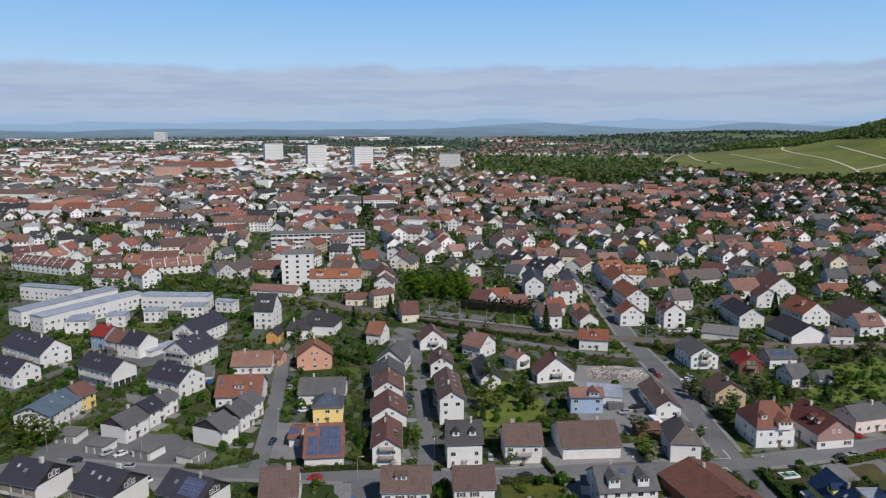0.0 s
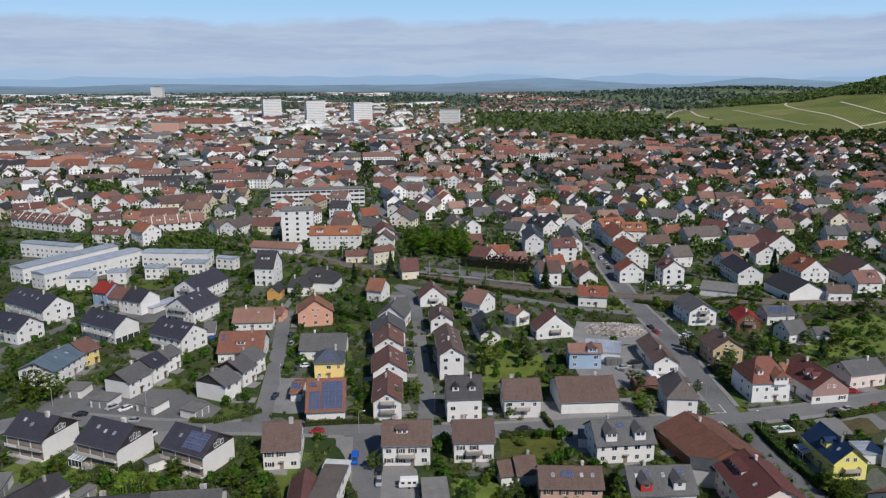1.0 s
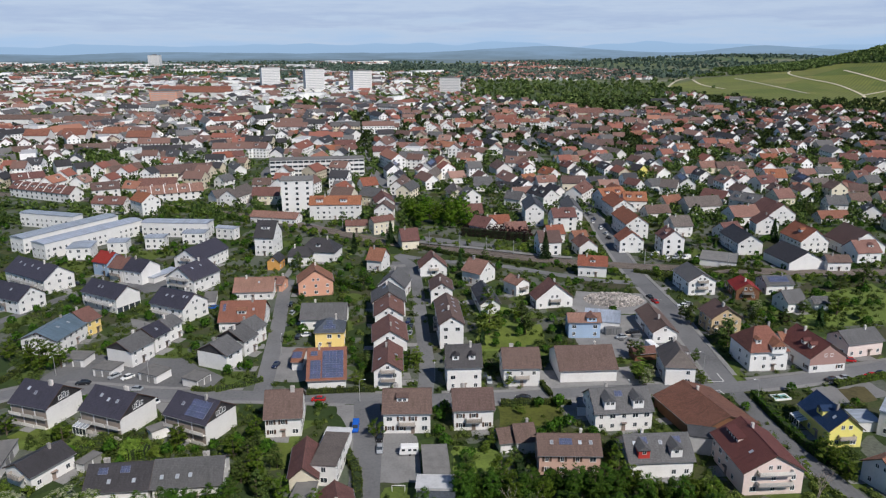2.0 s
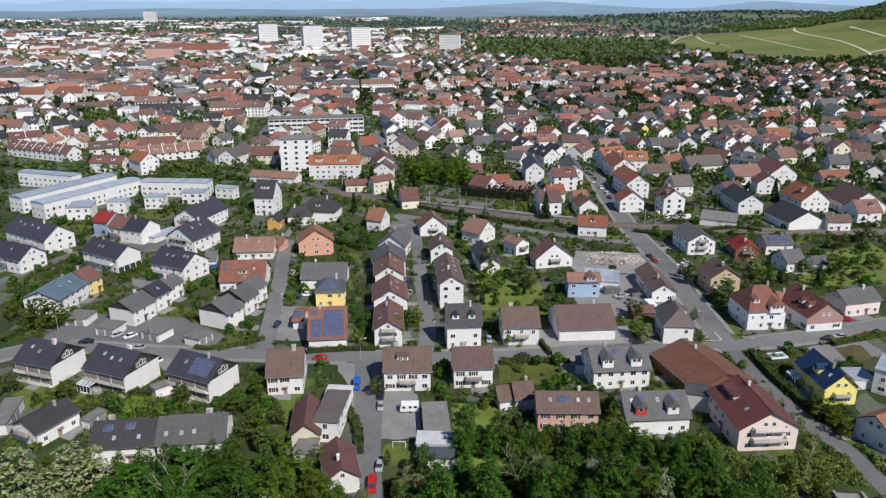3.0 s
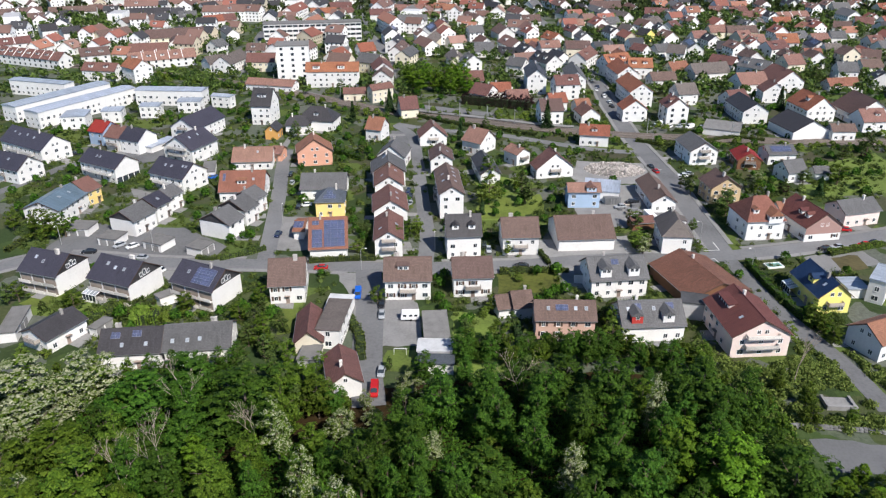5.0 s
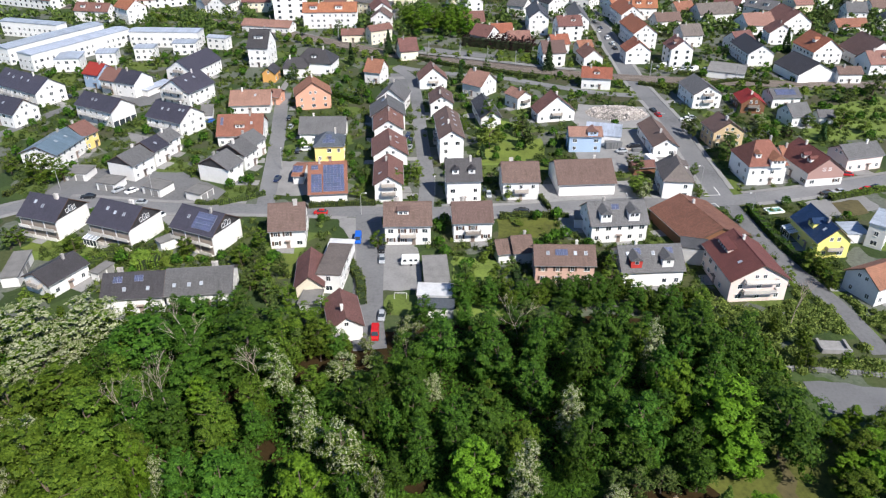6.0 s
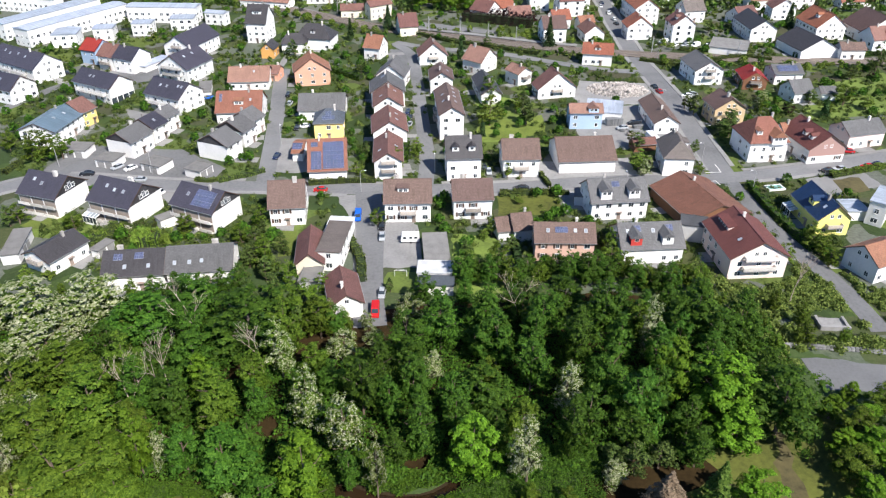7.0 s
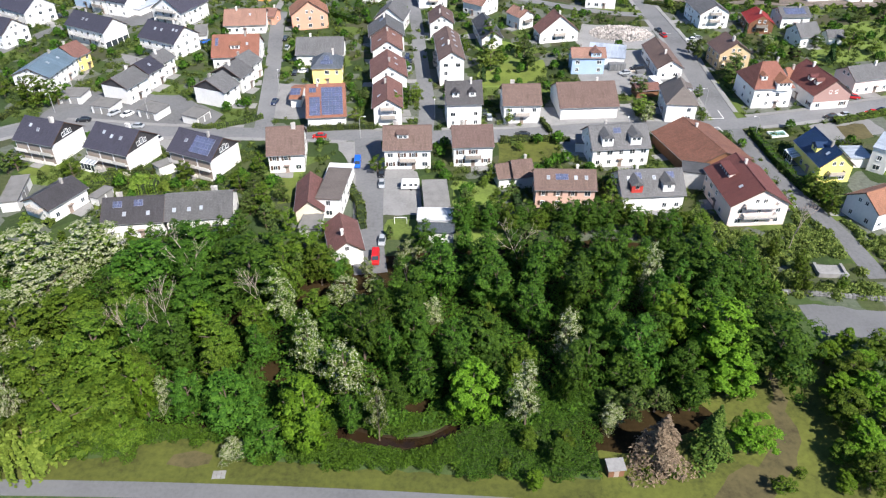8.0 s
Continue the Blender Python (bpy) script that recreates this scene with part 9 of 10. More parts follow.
plant(COPPER, 125.7, 252.6, 0.8, group="garden plants")
plant(GARDEN[2], -48.1, 168.7, 1.0, group="garden plants")
plant(GARDEN[0], -48.1, 160.0, 1.0, group="garden plants")
plant(GARDEN[2], -43.8, 152.0, 1.1, group="garden plants")
plant(GARDEN[2], -133.0, 218.0, 1.0, group="garden plants")
plant(GARDEN[1], -127.5, 212.4, 0.9, group="garden plants")
plant(GARDEN[2], -141.5, 220.3, 1.0, group="garden plants")
plant(GARDEN[3], 180.7, 298.7, 1.5, group="garden plants")
plant(GARDEN[0], 166.6, 291.4, 1.0, group="garden plants")
plant(GARDENW, -67.7, 168.7, 0.9, group="garden plants")
plant(COPPER, -76.7, 164.3, 0.55, group="garden plants")
plant(GARDEN[0], -117.4, 171.7, 1.0, group="garden plants")
plant(GARDEN[1], 12.9, 167.2, 0.7, group="garden plants")
plant(GARDEN[0], 3.3, 181.4, 0.7, group="garden plants")
plant(GARDEN[0], 19.0, 137.6, 1.0, group="garden plants")
plant(GARDEN[3], 64.1, 220.3, 0.9, group="garden plants")
plant(GARDEN[2], 62.3, 224.9, 0.7, group="garden plants")
plant(GARDENW, 68.7, 168.7, 0.8, group="garden plants")
plant(GARDEN[1], 95.6, 162.8, 0.9, group="garden plants")
plant(GARDEN[2], 96.0, 157.3, 0.8, group="garden plants")
plant(GARDEN[1], 84.6, 152.0, 0.9, group="garden plants")
plant(GARDEN[0], -12.4, 141.0, 0.6, group="garden plants")
plant(GARDEN[0], 89.9, 259.0, 0.8, group="garden plants")
plant(GARDEN[2], -190.3, 345.0, 1.0, group="garden plants")
plant(GARDEN[1], -136.6, 345.0, 0.9, group="garden plants")
plant(GARDEN[0], -156.1, 365.0, 1.0, group="garden plants")
plant(GARDEN[0], -56.8, 405.2, 1.2, group="garden plants")
plant(GARDEN[0], -34.2, 298.7, 0.9, group="garden plants")
plant(GARDEN[0], 19.9, 335.7, 0.9, group="garden plants")
plant(GARDEN[1], 114.4, 354.8, 1.1, group="garden plants")
plant(GARDEN[0], 129.7, 359.8, 1.1, group="garden plants")
plant(SPRUCE, 172.9, 370.3, 1.0, group="garden plants")
plant(GARDEN[3], 215.9, 424.9, 1.4, group="garden plants")
plant(GARDEN[0], 240.4, 438.9, 1.3, group="garden plants")
plant(GARDEN[3], 129.2, 431.8, 1.2, group="garden plants")
plant(GARDEN[0], 142.7, 438.9, 1.1, group="garden plants")


# trees and bushes of the gardens behind the wood: kind, place, size, height
for n, x, y, k, tall in ((1, 16.5, 242.7, 1.92, 0.81), (2, 26.6, 255.6, 0.9, 1.06), (0, 29.5, 243.4, 1.38, 1.09), (2, 7.5, 257.8, 0.84, 1.15), (1, -14.1, 205.5, 1.12, 0.93), (1, -8.6, 217.7, 1.11, 0.77), (1, 19.7, 201.5, 0.68, 1.0), (0, -24.2, 214.3, 0.9, 1.09), (1, -26.4, 203.4, 0.93, 0.7), (2, -17.7, 171.7, 0.86, 0.81), (2, 12.4, 187.0, 0.71, 0.7), (0, 97.3, 232.4, 1.85, 0.78), (0, 91.3, 252.2, 1.19, 1.05), (2, 116.7, 255.4, 0.9, 0.9), (0, 126.0, 252.5, 0.95, 0.98), (1, 60.7, 206.6, 1.38, 0.7), (2, 78.2, 203.1, 0.69, 0.86), (1, 95.0, 160.6, 1.03, 0.8), (2, 96.0, 152.3, 0.84, 0.77), (0, 42.2, 156.7, 0.66, 1.31), (2, -115.6, 173.3, 1.02, 0.76), (2, -98.8, 169.4, 1.01, 0.7), (2, -67.8, 167.2, 1.1, 0.7), (0, -80.3, 170.1, 0.7, 0.78), (2, -52.3, 161.8, 0.97, 0.86), (1, -45.7, 155.1, 0.86, 1.08), (2, -41.8, 146.4, 0.99, 0.79), (0, -47.7, 151.3, 0.96, 1.09), (1, -99.9, 145.5, 0.82, 0.73), (2, -127.6, 213.4, 1.85, 0.71), (2, -122.2, 215.1, 1.21, 0.86), (0, -77.7, 263.2, 0.82, 1.02), (2, 150.2, 262.2, 1.56, 0.7), (0, 138.3, 263.8, 1.23, 0.7), (1, 156.8, 257.9, 1.13, 0.7), (2, 140.1, 253.3, 0.9, 0.7)):
    plant(GARDEN[n], x, y, k, squash=tall, group="garden plants")
for x, y, k in ((61.3, 200.9, 1.25), (121.0, 264.4, 1.07)):
    plant(GARDENW, x, y, k, group="garden plants")
for x, y, k in ((-78.5, 163.6, 2.36), (-72.3, 162.7, 1.47)):
    plant(SHRUB[1], x, y, k, squash=0.9, group="garden plants")


# ---- the builder's yard, the station forecourt and parked cars ----
def board_stack(x, y, yaw, layers, length, material, label):
    """Boards piled on two bearers."""
    t = thing("board_stack", x, y, 0, yaw, label, "stack", "stacks in the yard")
    for k in range(2):
        bm = bmesh.new()
        box(bm, (-0.6 + 1.2 * k) * length / 2 - 0.08, -0.75, 0, (-0.6 + 1.2 * k) * length / 2 + 0.08, 0.75, 0.12)
        part("bearer", bm, M_RAIL, t)
    for k in range(layers):
        def board(bm2):
            box(bm2, -length / 2, -0.7, 0, length / 2, 0.7, 0.1)
        put("board", shared(("stack_board", length, material.name), board, material), t, 0.06 * (k % 3 - 1), 0.05 * (k % 2), 0.12 + 0.11 * k)


def container(x, y, yaw, material, label):
    """A steel storage box with ribbed sides and a pair of doors."""
    t = thing("container", x, y, 0, yaw, label, "container", "containers in the yard")
    bm = bmesh.new()
    box(bm, -2.9, -1.15, 0.05, 2.9, 1.15, 2.5)
    part("body", bm, material, t)

    def rib(bm2):
        box(bm2, -0.1, -0.03, 0.15, 0.1, 0.03, 2.4)
    for k in range(14):
        for s in (-1, 1):
            put("rib", shared(("container_rib", material.name), rib, material), t, -2.6 + k * 0.41, 1.18 * s, 0)
    for s in (-1, 1):
        bm = bmesh.new()
        box(bm, 2.9, min(0.03 * s, 1.1 * s), 0.15, 2.96, max(0.03 * s, 1.1 * s), 2.4)
        part("door", bm, material, t)


M_YARD = surface("weathered_steel_grey", (0.16, 0.165, 0.17), 0.6, 0.25, 2.0, 0.3, 0.1, per_object=0.4)
for x, y, yaw, n, ln, dark in ((66.5, 237, 12, 7, 3.6, 1), (68.5, 240.5, 15, 9, 3.6, 1), (65, 241.5, 8, 5, 3.0, 0), (69.5, 233.5, 60, 6, 3.0, 1), (64.5, 233.8, 5, 8, 2.6, 0), (62.4, 238.4, 85, 4, 3.0, 1)):
    board_stack(x, y, yaw, n, ln, M_YARD if dark else M_RAIL, "stack of dark shuttering boards in the builder's yard" if dark else "stack of weathered planks in the builder's yard")
container(60.5, 243.5, 8, M_YARD, "grey steel storage container in the builder's yard")
container(70.6, 229.5, -80, M_WHITE, "white storage container beside the workshop")
for x, y, yaw, col, kind in ((86.5, 411, 88, "white", "hatchback"), (88.0, 396, 87, "white", "hatchback"), (88.8, 384, 86, "silver", "hatchback"), (84.0, 432, 88, "black", "hatchback"),
                             (103.5, 343, 40, "white", "van"), (107.5, 338, 40, "white", "hatchback"), (112, 338, 35, "silver", "hatchback"), (117, 337.5, 35, "white", "van"), (122, 337, 30, "white", "hatchback")):
    vehicle(x, y, yaw, col, kind)
for k in range(9):
    plant(COPPER, 15 + 3.7 * k, 392.5 - 2.2 * k, 0.95 + 0.1 * (k % 3), group="copper trees at the station")


# ---- garden rooms and a pool ----
def conservatory(x, y, yaw, w, d, h, label):
    """A lean-to of white bars with glass between."""
    t = thing("conservatory", x, y, 0, yaw, label, "conservatory", "conservatories")
    bm = bmesh.new()
    for k in range(5):
        a = -w / 2 + w * k / 4
        box(bm, a - 0.05, -d, 0, a + 0.05, -d + 0.1, h - 0.5)
        v = box(bm, a - 0.05, -d, h - 0.5, a + 0.05, 0, h - 0.4)
        for q in v:
            if q.co.y > -0.1:
                q.co.z += 0.5
    box(bm, -w / 2, -d - 0.01, h - 0.55, w / 2, -d + 0.11, h - 0.42)
    box(bm, -w / 2, -d - 0.01, 0, w / 2, -d + 0.11, 0.5)
    part("frame", bm, M_FRAME, t)
    for k in range(4):
        a = -w / 2 + w * (k + 0.5) / 4
        bm = bmesh.new()
        box(bm, a - w / 8 + 0.05, -d + 0.04, 0.5, a + w / 8 - 0.05, -d + 0.06, h - 0.55)
        part("pane", bm, M_GLASS, t)
        bm = bmesh.new()
        v = box(bm, a - w / 8 + 0.05, -d + 0.1, h - 0.46, a + w / 8 - 0.05, 0, h - 0.44)
        for q in v:
            if q.co.y > -0.1:
                q.co.z += 0.5
        part("roof_pane", bm, M_SKYGLASS, t)


def garden_pool(x, y, yaw):
    """A small raised pool with a pale rim."""
    t = thing("garden_pool", x, y, 0, yaw, "small pale turquoise garden pool with a white rim", "pool")
    bm = bmesh.new()
    for a in ((-2.6, -1.6, 2.6, -1.3), (-2.6, 1.3, 2.6, 1.6), (-2.6, -1.3, -2.3, 1.3), (2.3, -1.3, 2.6, 1.3)):
        box(bm, a[0], a[1], 0, a[2], a[3], 0.5)
    part("rim", bm, M_WHITE, t)
    bm = bmesh.new()
    box(bm, -2.3, -1.3, 0.05, 2.3, 1.3, 0.38)
    part("water", bm, M_POOL, t, "pale turquoise water")


M_POOL = surface("turquoise_pool_water", (0.22, 0.42, 0.40), 0.1, 0.15, 1.0, 0.3, 0.05)
garden_pool(98.7, 194.3, 10)
conservatory(-95.1, 175.2, -21.5, 4.6, 2.6, 2.9, "white-framed glazed garden room in front of a house")
conservatory(97.7, 178.8, -85.9, 4.6, 2.4, 2.8, "white-framed conservatory beside the yellow house")
for x, y, k, kind in ((-78.3, 164.6, 0.5, GARDEN[1]), (-83.5, 165.7, 0.45, COPPER), (-77.9, 172.4, 0.42, COPPER), (-81.2, 171.0, 0.45, GARDEN[0]), (-72.8, 164.6, 0.4, GARDEN[1]), (-107.3, 169.4, 0.5, GARDEN[0]),
                      (21.7, 184.5, 0.55, GARDEN[1]), (23.5, 179.8, 0.3, GARDEN[2]), (28.2, 178.8, 0.3, GARDEN[1]), (33.2, 184.5, 0.35, GARDEN[2]), (20.7, 203.0, 0.6, GARDEN[1]), (10.9, 165.0, 0.6, GARDEN[1]), (-76, 161.6, 0.4, GARDEN[2])):
    plant(kind, x, y, k, squash=0.75, group="garden plants")
hedge([(16.9, 190.2), (24.6, 190.8), (33.4, 190.8)], 1.3, 1.5, M_HEDGE, "clipped green hedge along the street")
hedge([(-74.9, 199.3), (-70.3, 198.6), (-65.8, 200.7)], 1.4, 1.1, M_HEDGE, "low clipped green hedge at the street corner")


# ---- woods, gardens and hedges ----
R3 = random.Random(5)
def stand(kinds, tall, full, spots, cover=False):
    """Named trees of the wood: x, y, the radius of the crown and the height of the tree."""
    for x, y, r, h in spots:
        plant(kinds[R3.randrange(len(kinds))], x, y, r / full, squash=h / tall * full / r, group="trees of the wood")
        STOOD.append((x, y, r * (1.5 if cover else 1.0)))


STOOD = []
stand(BLOOM[1:], 13, 4.0, ((-87.5, 126.4, 8.3, 14.3), (-78.1, 129.7, 7.5, 12.7), (-79.5, 114.4, 6.5, 12.4), (-79.3, 124.7, 4.8, 8.5), (-85.1, 109.7, 4.5, 10.2), (-72.0, 94.7, 3.5, 11.8), (-72.8, 84.5, 2.8, 16.9), (-80.4, 97.7, 3.7, 10.3), (-49.0, 88.0, 2.0, 8.9), (-1.6, 109.8, 2.7, 8.2), (14.1, 84.0, 3.4, 16.8), (22.4, 98.9, 3.3, 14.6), (41.8, 117.7, 2.7, 16.0), (28.5, 84.5, 2.5, 5.7), (-34.8, 78.1, 2.6, 4.8)), True)
stand(BLOOM[:1], 13, 4.0, ((-24.2, 96.3, 3.7, 16.5), (-16.9, 89.1, 4.5, 16.9), (-10.8, 81.6, 2.1, 16.6), (-20.0, 115.5, 4.2, 9.4), (-14.3, 121.1, 2.5, 5.2), (-31.7, 109.7, 3.4, 16.7), (-7.9, 128.9, 3.7, 8.4)), True)
stand(BRIGHT, 13, 4.6, ((-51.1, 85.8, 3.0, 16.9), (-22.3, 80.3, 5.2, 16.9), (5.1, 85.4, 5.1, 15.7), (50.7, 98.3, 6.6, 16.9), (42.8, 103.0, 4.4, 16.9), (51.7, 91.9, 5.2, 10.5)))
stand(BIGO, 14, 5.0, ((-26.2, 123.8, 3.9, 12.0), (-25.1, 110.8, 3.4, 9.8), (-62.0, 80.3, 7.4, 14.4), (-70.8, 90.0, 6.8, 15.3), (-62.4, 95.4, 7.3, 16.9), (-59.8, 105.4, 4.1, 16.9), (-41.4, 98.8, 4.6, 13.5), (-78.4, 100.3, 5.4, 16.2), (-57.7, 86.8, 6.0, 10.1), (-73.4, 108.8, 6.8, 11.6), (-53.6, 80.8, 4.2, 7.1), (-31.9, 116.8, 4.1, 16.7), (-29.7, 127.3, 5.0, 13.2), (14.4, 94.8, 3.6, 10.4), (-66, 121, 4.4, 9), (-86, 93, 5.5, 13), (-95, 100, 6, 14)))
stand(MIDGREEN, 15, 5.2, ((-23.5, 124.4, 3.1, 8.9), (-16.3, 111.3, 3.4, 7.7), (-48.3, 96.7, 4.1, 15.9), (-36.5, 84.6, 6.3, 13.0), (-39.9, 119.6, 9.3, 16.9), (-49.1, 111.1, 5.3, 12.0), (-61.7, 120.0, 7.6, 14.9), (60.8, 96.1, 7.3, 16.9), (34.9, 95.4, 4.7, 16.9), (-29.5, 78.8, 3.9, 8.8), (7.0, 101.3, 5.3, 12.0), (52.8, 121.5, 6.8, 16.9), (10.8, 113.7, 4.5, 15.9), (-43.9, 86.9, 3.6, 12.3), (-54.9, 130.2, 7.2, 12.1)))
stand(BIG, 15, 5.4, ((-14.9, 100.1, 4.7, 16.5), (-7.2, 114.1, 5.1, 15.4), (-3.8, 90.8, 4.0, 15.0), (16.8, 106.2, 4.4, 15.6), (9.1, 124.5, 5.4, 14.2), (-0.5, 118.6, 5.2, 16.9), (-9.7, 97.7, 3.1, 12.9), (1.7, 99.5, 3.7, 12.4), (26.4, 113.1, 4.6, 16.9), (31.3, 104.8, 4.4, 13.9), (32.7, 91.8, 4.7, 10.6), (22.1, 89.8, 3.5, 15.6), (39.6, 100.9, 3.9, 12.7), (-21.2, 105.9, 3.3, 9.6), (20.6, 120.9, 4.7, 16.4), (33.8, 123.0, 5.4, 16.2), (-34.3, 98.6, 3.3, 11.3), (27.0, 131.4, 5.7, 10.6), (60.7, 118.8, 5.6, 16.6), (61.5, 106.0, 5.4, 12.0), (-15.6, 83.1, 2.4, 9.8), (-8.3, 88.6, 3.0, 9.0), (43.8, 88.4, 4.2, 9.5)))
for k in range(25):
    x = 4 + 2.3 * k
    plant((MIDGREEN + BIG + BIGO)[R3.randrange(9)], x, 140 + 3.0 * R3.random() + (2.5 if x < 44 else -1), R3.uniform(0.46, 0.62), squash=1.15, group="trees of the wood")
for x, y in ((-70.7, 136.0), (-65.7, 136.4), (-60.8, 137.3), (-55.7, 137.8), (-50.8, 138.7), (-47.4, 141.2)):
    plant((MIDGREEN + BIGO)[R3.randrange(5)], x, y, R3.uniform(0.44, 0.54), squash=1.1, group="trees of the wood")
for x, y in ((-25.0, 130.4), (-21.6, 127.9), (-16.5, 125.9)):
    plant(BLOOM[0], x, y, R3.uniform(0.40, 0.48), group="trees of the wood")
for x, y, k in ((6, 147, 1.0), (5.5, 156, 0.8), (13.5, 150, 1.1), (17.5, 158, 0.9), (41.5, 152, 1.0), (42.5, 158, 0.9)):
    plant(GARDEN[R3.randrange(3)], x, y, k, group="garden plants")
for x, y, k in ((-46.5, 165, 0.8), (-40.5, 157.5, 0.9), (-46.5, 152, 1.0), (-36, 142, 0.9), (-39.1, 137, 1.1), (-31, 132, 0.95), (-44.3, 135, 1.1), (-30.7, 124, 1.1), (-42.3, 145, 1.0), (-35, 128.5, 1.1), (-47, 142, 1.0), (-28, 139.5, 0.7)):
    plant((GARDEN[1], GARDEN[2], GARDEN[0], GARDEN[2])[R3.randrange(4)], x, y, k, squash=1.15, group="garden plants")
for x, y, k in ((37.5, 88, 1.1), (33, 86.5, 1.0), (29.5, 88.5, 0.9)):
    plant(GARDEN[3] if R3.random() < 0.7 else GARDEN[0], x, y, k, squash=0.85, group="trees of the meadow")
plant(WILLOW, -68.0, 77.8, 1.0, group="trees of the meadow")
for x, y, k in ((-30, 127.5, 0.36), (-26, 126, 0.4), (-21, 125.5, 0.36), (-33, 131, 0.4)):
    plant(BIGO[0], x, y, k, group="trees of the wood")
plant(DEADFIR, 35.2, 76.6, 1.32, squash=0.82, group="trees of the meadow")
plant(LARCH, 43.9, 78.2, 0.95, group="trees of the meadow")
plant(BRIGHT[1], 51.0, 79.0, 0.84, squash=0.92, group="trees of the meadow")
plant(GARDEN[2], 53.8, 71, 0.75, squash=0.6, group="trees of the meadow")
plant(GARDEN[2], 58, 74.5, 0.4, squash=0.6, group="trees of the meadow")
for kind, x, y, k in ((BIGO[0], 14.3, 79.6, 0.42), (MIDGREEN[0], 18.7, 76.6, 0.44), (BIGO[1], 10.0, 75.3, 0.24), (BRIGHT[0], 14.6, 71.8, 0.36), (BIGO[1], 20.5, 79.8, 0.36), (BIGO[0], 37.2, 74.0, 0.26), (BIGO[1], 33.0, 74.2, 0.2)):
    plant(kind, x, y, k, group="trees of the meadow")
for x, y, r in ((74, 94, 4.1), (75, 88.3, 4.4), (69.6, 85.5, 3.9), (69.2, 78.5, 4.2), (65.6, 77.2, 2.4), (68, 72, 3.7), (76.7, 96.5, 3.6), (82, 101, 3.7), (63.8, 72, 2.0), (75, 80, 4.4), (75, 73, 4.2), (81, 92, 4.5), (80, 84, 4.5), (70.5, 91, 3.2), (72.5, 100, 3.0), (78, 104, 2.6)):
    plant((MIDGREEN[:1] + BIGO + BRIGHT + BRIGHT)[R3.randrange(7)], x, y, r / 4.8, squash=0.72, group="trees of the meadow")


for x, y in ((-17, 415), (-8, 421), (1, 418), (8, 410), (-13, 404), (-4, 408), (4, 402), (12, 424), (-20, 427), (-10, 432), (6, 433), (13, 401)):
    plant(BRIGHT[R3.randrange(2)], x, y, R3.uniform(1.0, 1.2), group="trees of the station park")


def in_wood(x, y):
    front = 87 + 5 * smooth01((x - 15) / 20) + 8 * smooth01((x - 40) / 25)
    back = 136 - 6 * math.exp(-((x + 19) / 8) ** 2) + (3 if x > 25 else 0)
    if x < -34:
        back = 140
    if -34 <= x < -7:
        back = 118
    if x > 58:
        return y > 120 and x < 90 and y < 134 and not (x > 80 and y > 126) or (x < 71 and 103 < y <= 120)
    return -112 < x and front < y < back


# shaded gaps between the crowns
GLADES = ((-33.3, 96.8), (-40.1, 112), (29.6, 99.1), (-5.0, 89.9), (-28, 90))
for k in range(4000):
    x, y = R3.uniform(-112, 92), R3.uniform(86, 140)
    if not in_wood(x, y) or any((x - a) ** 2 + (y - b) ** 2 < (c * 0.72 + 2.2) ** 2 for a, b, c in STOOD) or any((x - a) ** 2 + (y - b) ** 2 < 31 for a, b in TREES) or any((x - a) ** 2 + (y - b) ** 2 < 16 for a, b in GLADES) or not clear_of_houses(x, y, 0.5):
        continue
    kind = R3.choices((BIG[0], BIG[1], BIG[2], BIG[3], BIGO[0], BIGO[1]), (3, 3, 3, 3, 2 + (3 if x < -60 else 0), 2))[0]
    if R3.random() < 0.6:
        kind = MIDGREEN[R3.randrange(3)]
    k = R3.uniform(0.6, 0.95)
    if x < -34 and y < 106 and R3.random() < 0.6:
        kind = R3.choice((BIGO[0], BIGO[1], BRIGHT[0]))
    if x > 58:
        k *= 0.6
        kind = BIGO[R3.randrange(2)]
    elif y > 121 and x < -30:
        k *= 0.55
    elif y > 128:
        k *= 0.8
    elif y > 108 and -38 < x < -4:
        k *= 0.75
    plant(kind, x, y, k * 0.82, squash=R3.uniform(1.15, 1.5) if k > 0.7 and y < 120 else 1.1, group="trees of the wood")


def shrub_stuff(name, spots, material, label, size=0.3, per=70, h=1.6, r=1.5, cloud=quad_cloud):
    """Low scrub nobody could count, as one mesh of clumps."""
    rs = np.random.RandomState(3)
    P, N_, S_ = [], [], []
    for x, y, k in spots:
        d = rs.normal(size=(per, 3))
        d[:, 2] = np.abs(d[:, 2])
        d /= np.linalg.norm(d, axis=1, keepdims=True)
        p = d * np.array([r * k, r * k, h * k]) * rs.uniform(0.75, 1.05, size=(per, 1))
        p[:, 0] += x
        p[:, 1] += y
        p[:, 2] += terrain(x, y)
        P.append(p)
        N_.append(d + rs.normal(scale=0.5, size=(per, 3)))
        S_.append(rs.uniform(0.6, 1.2, size=per) * size)
        d = rs.normal(size=(6, 3))
        d[:, 2] = np.abs(d[:, 2])
        d /= np.linalg.norm(d, axis=1, keepdims=True)
        P.append(d * np.array([r, r, h]) * k * 0.5 + np.array([x, y, terrain(x, y)]))
        N_.append(d)
        S_.append(np.full(6, 0.62 * r * k))
    P, N_, S_ = np.concatenate(P), np.concatenate(N_), np.concatenate(S_)
    me = cloud(name, P, N_, S_, [material])
    return tagged(link_mesh(name, me), label, "shrubs", "", "stuff")


def stream_y(x):
    for (ax, ay), (bx, by) in zip(STREAM, STREAM[1:]):
        if ax <= x <= bx:
            return ay + (by - ay) * (x - ax) / (bx - ax)
    return STREAM[-1][1]


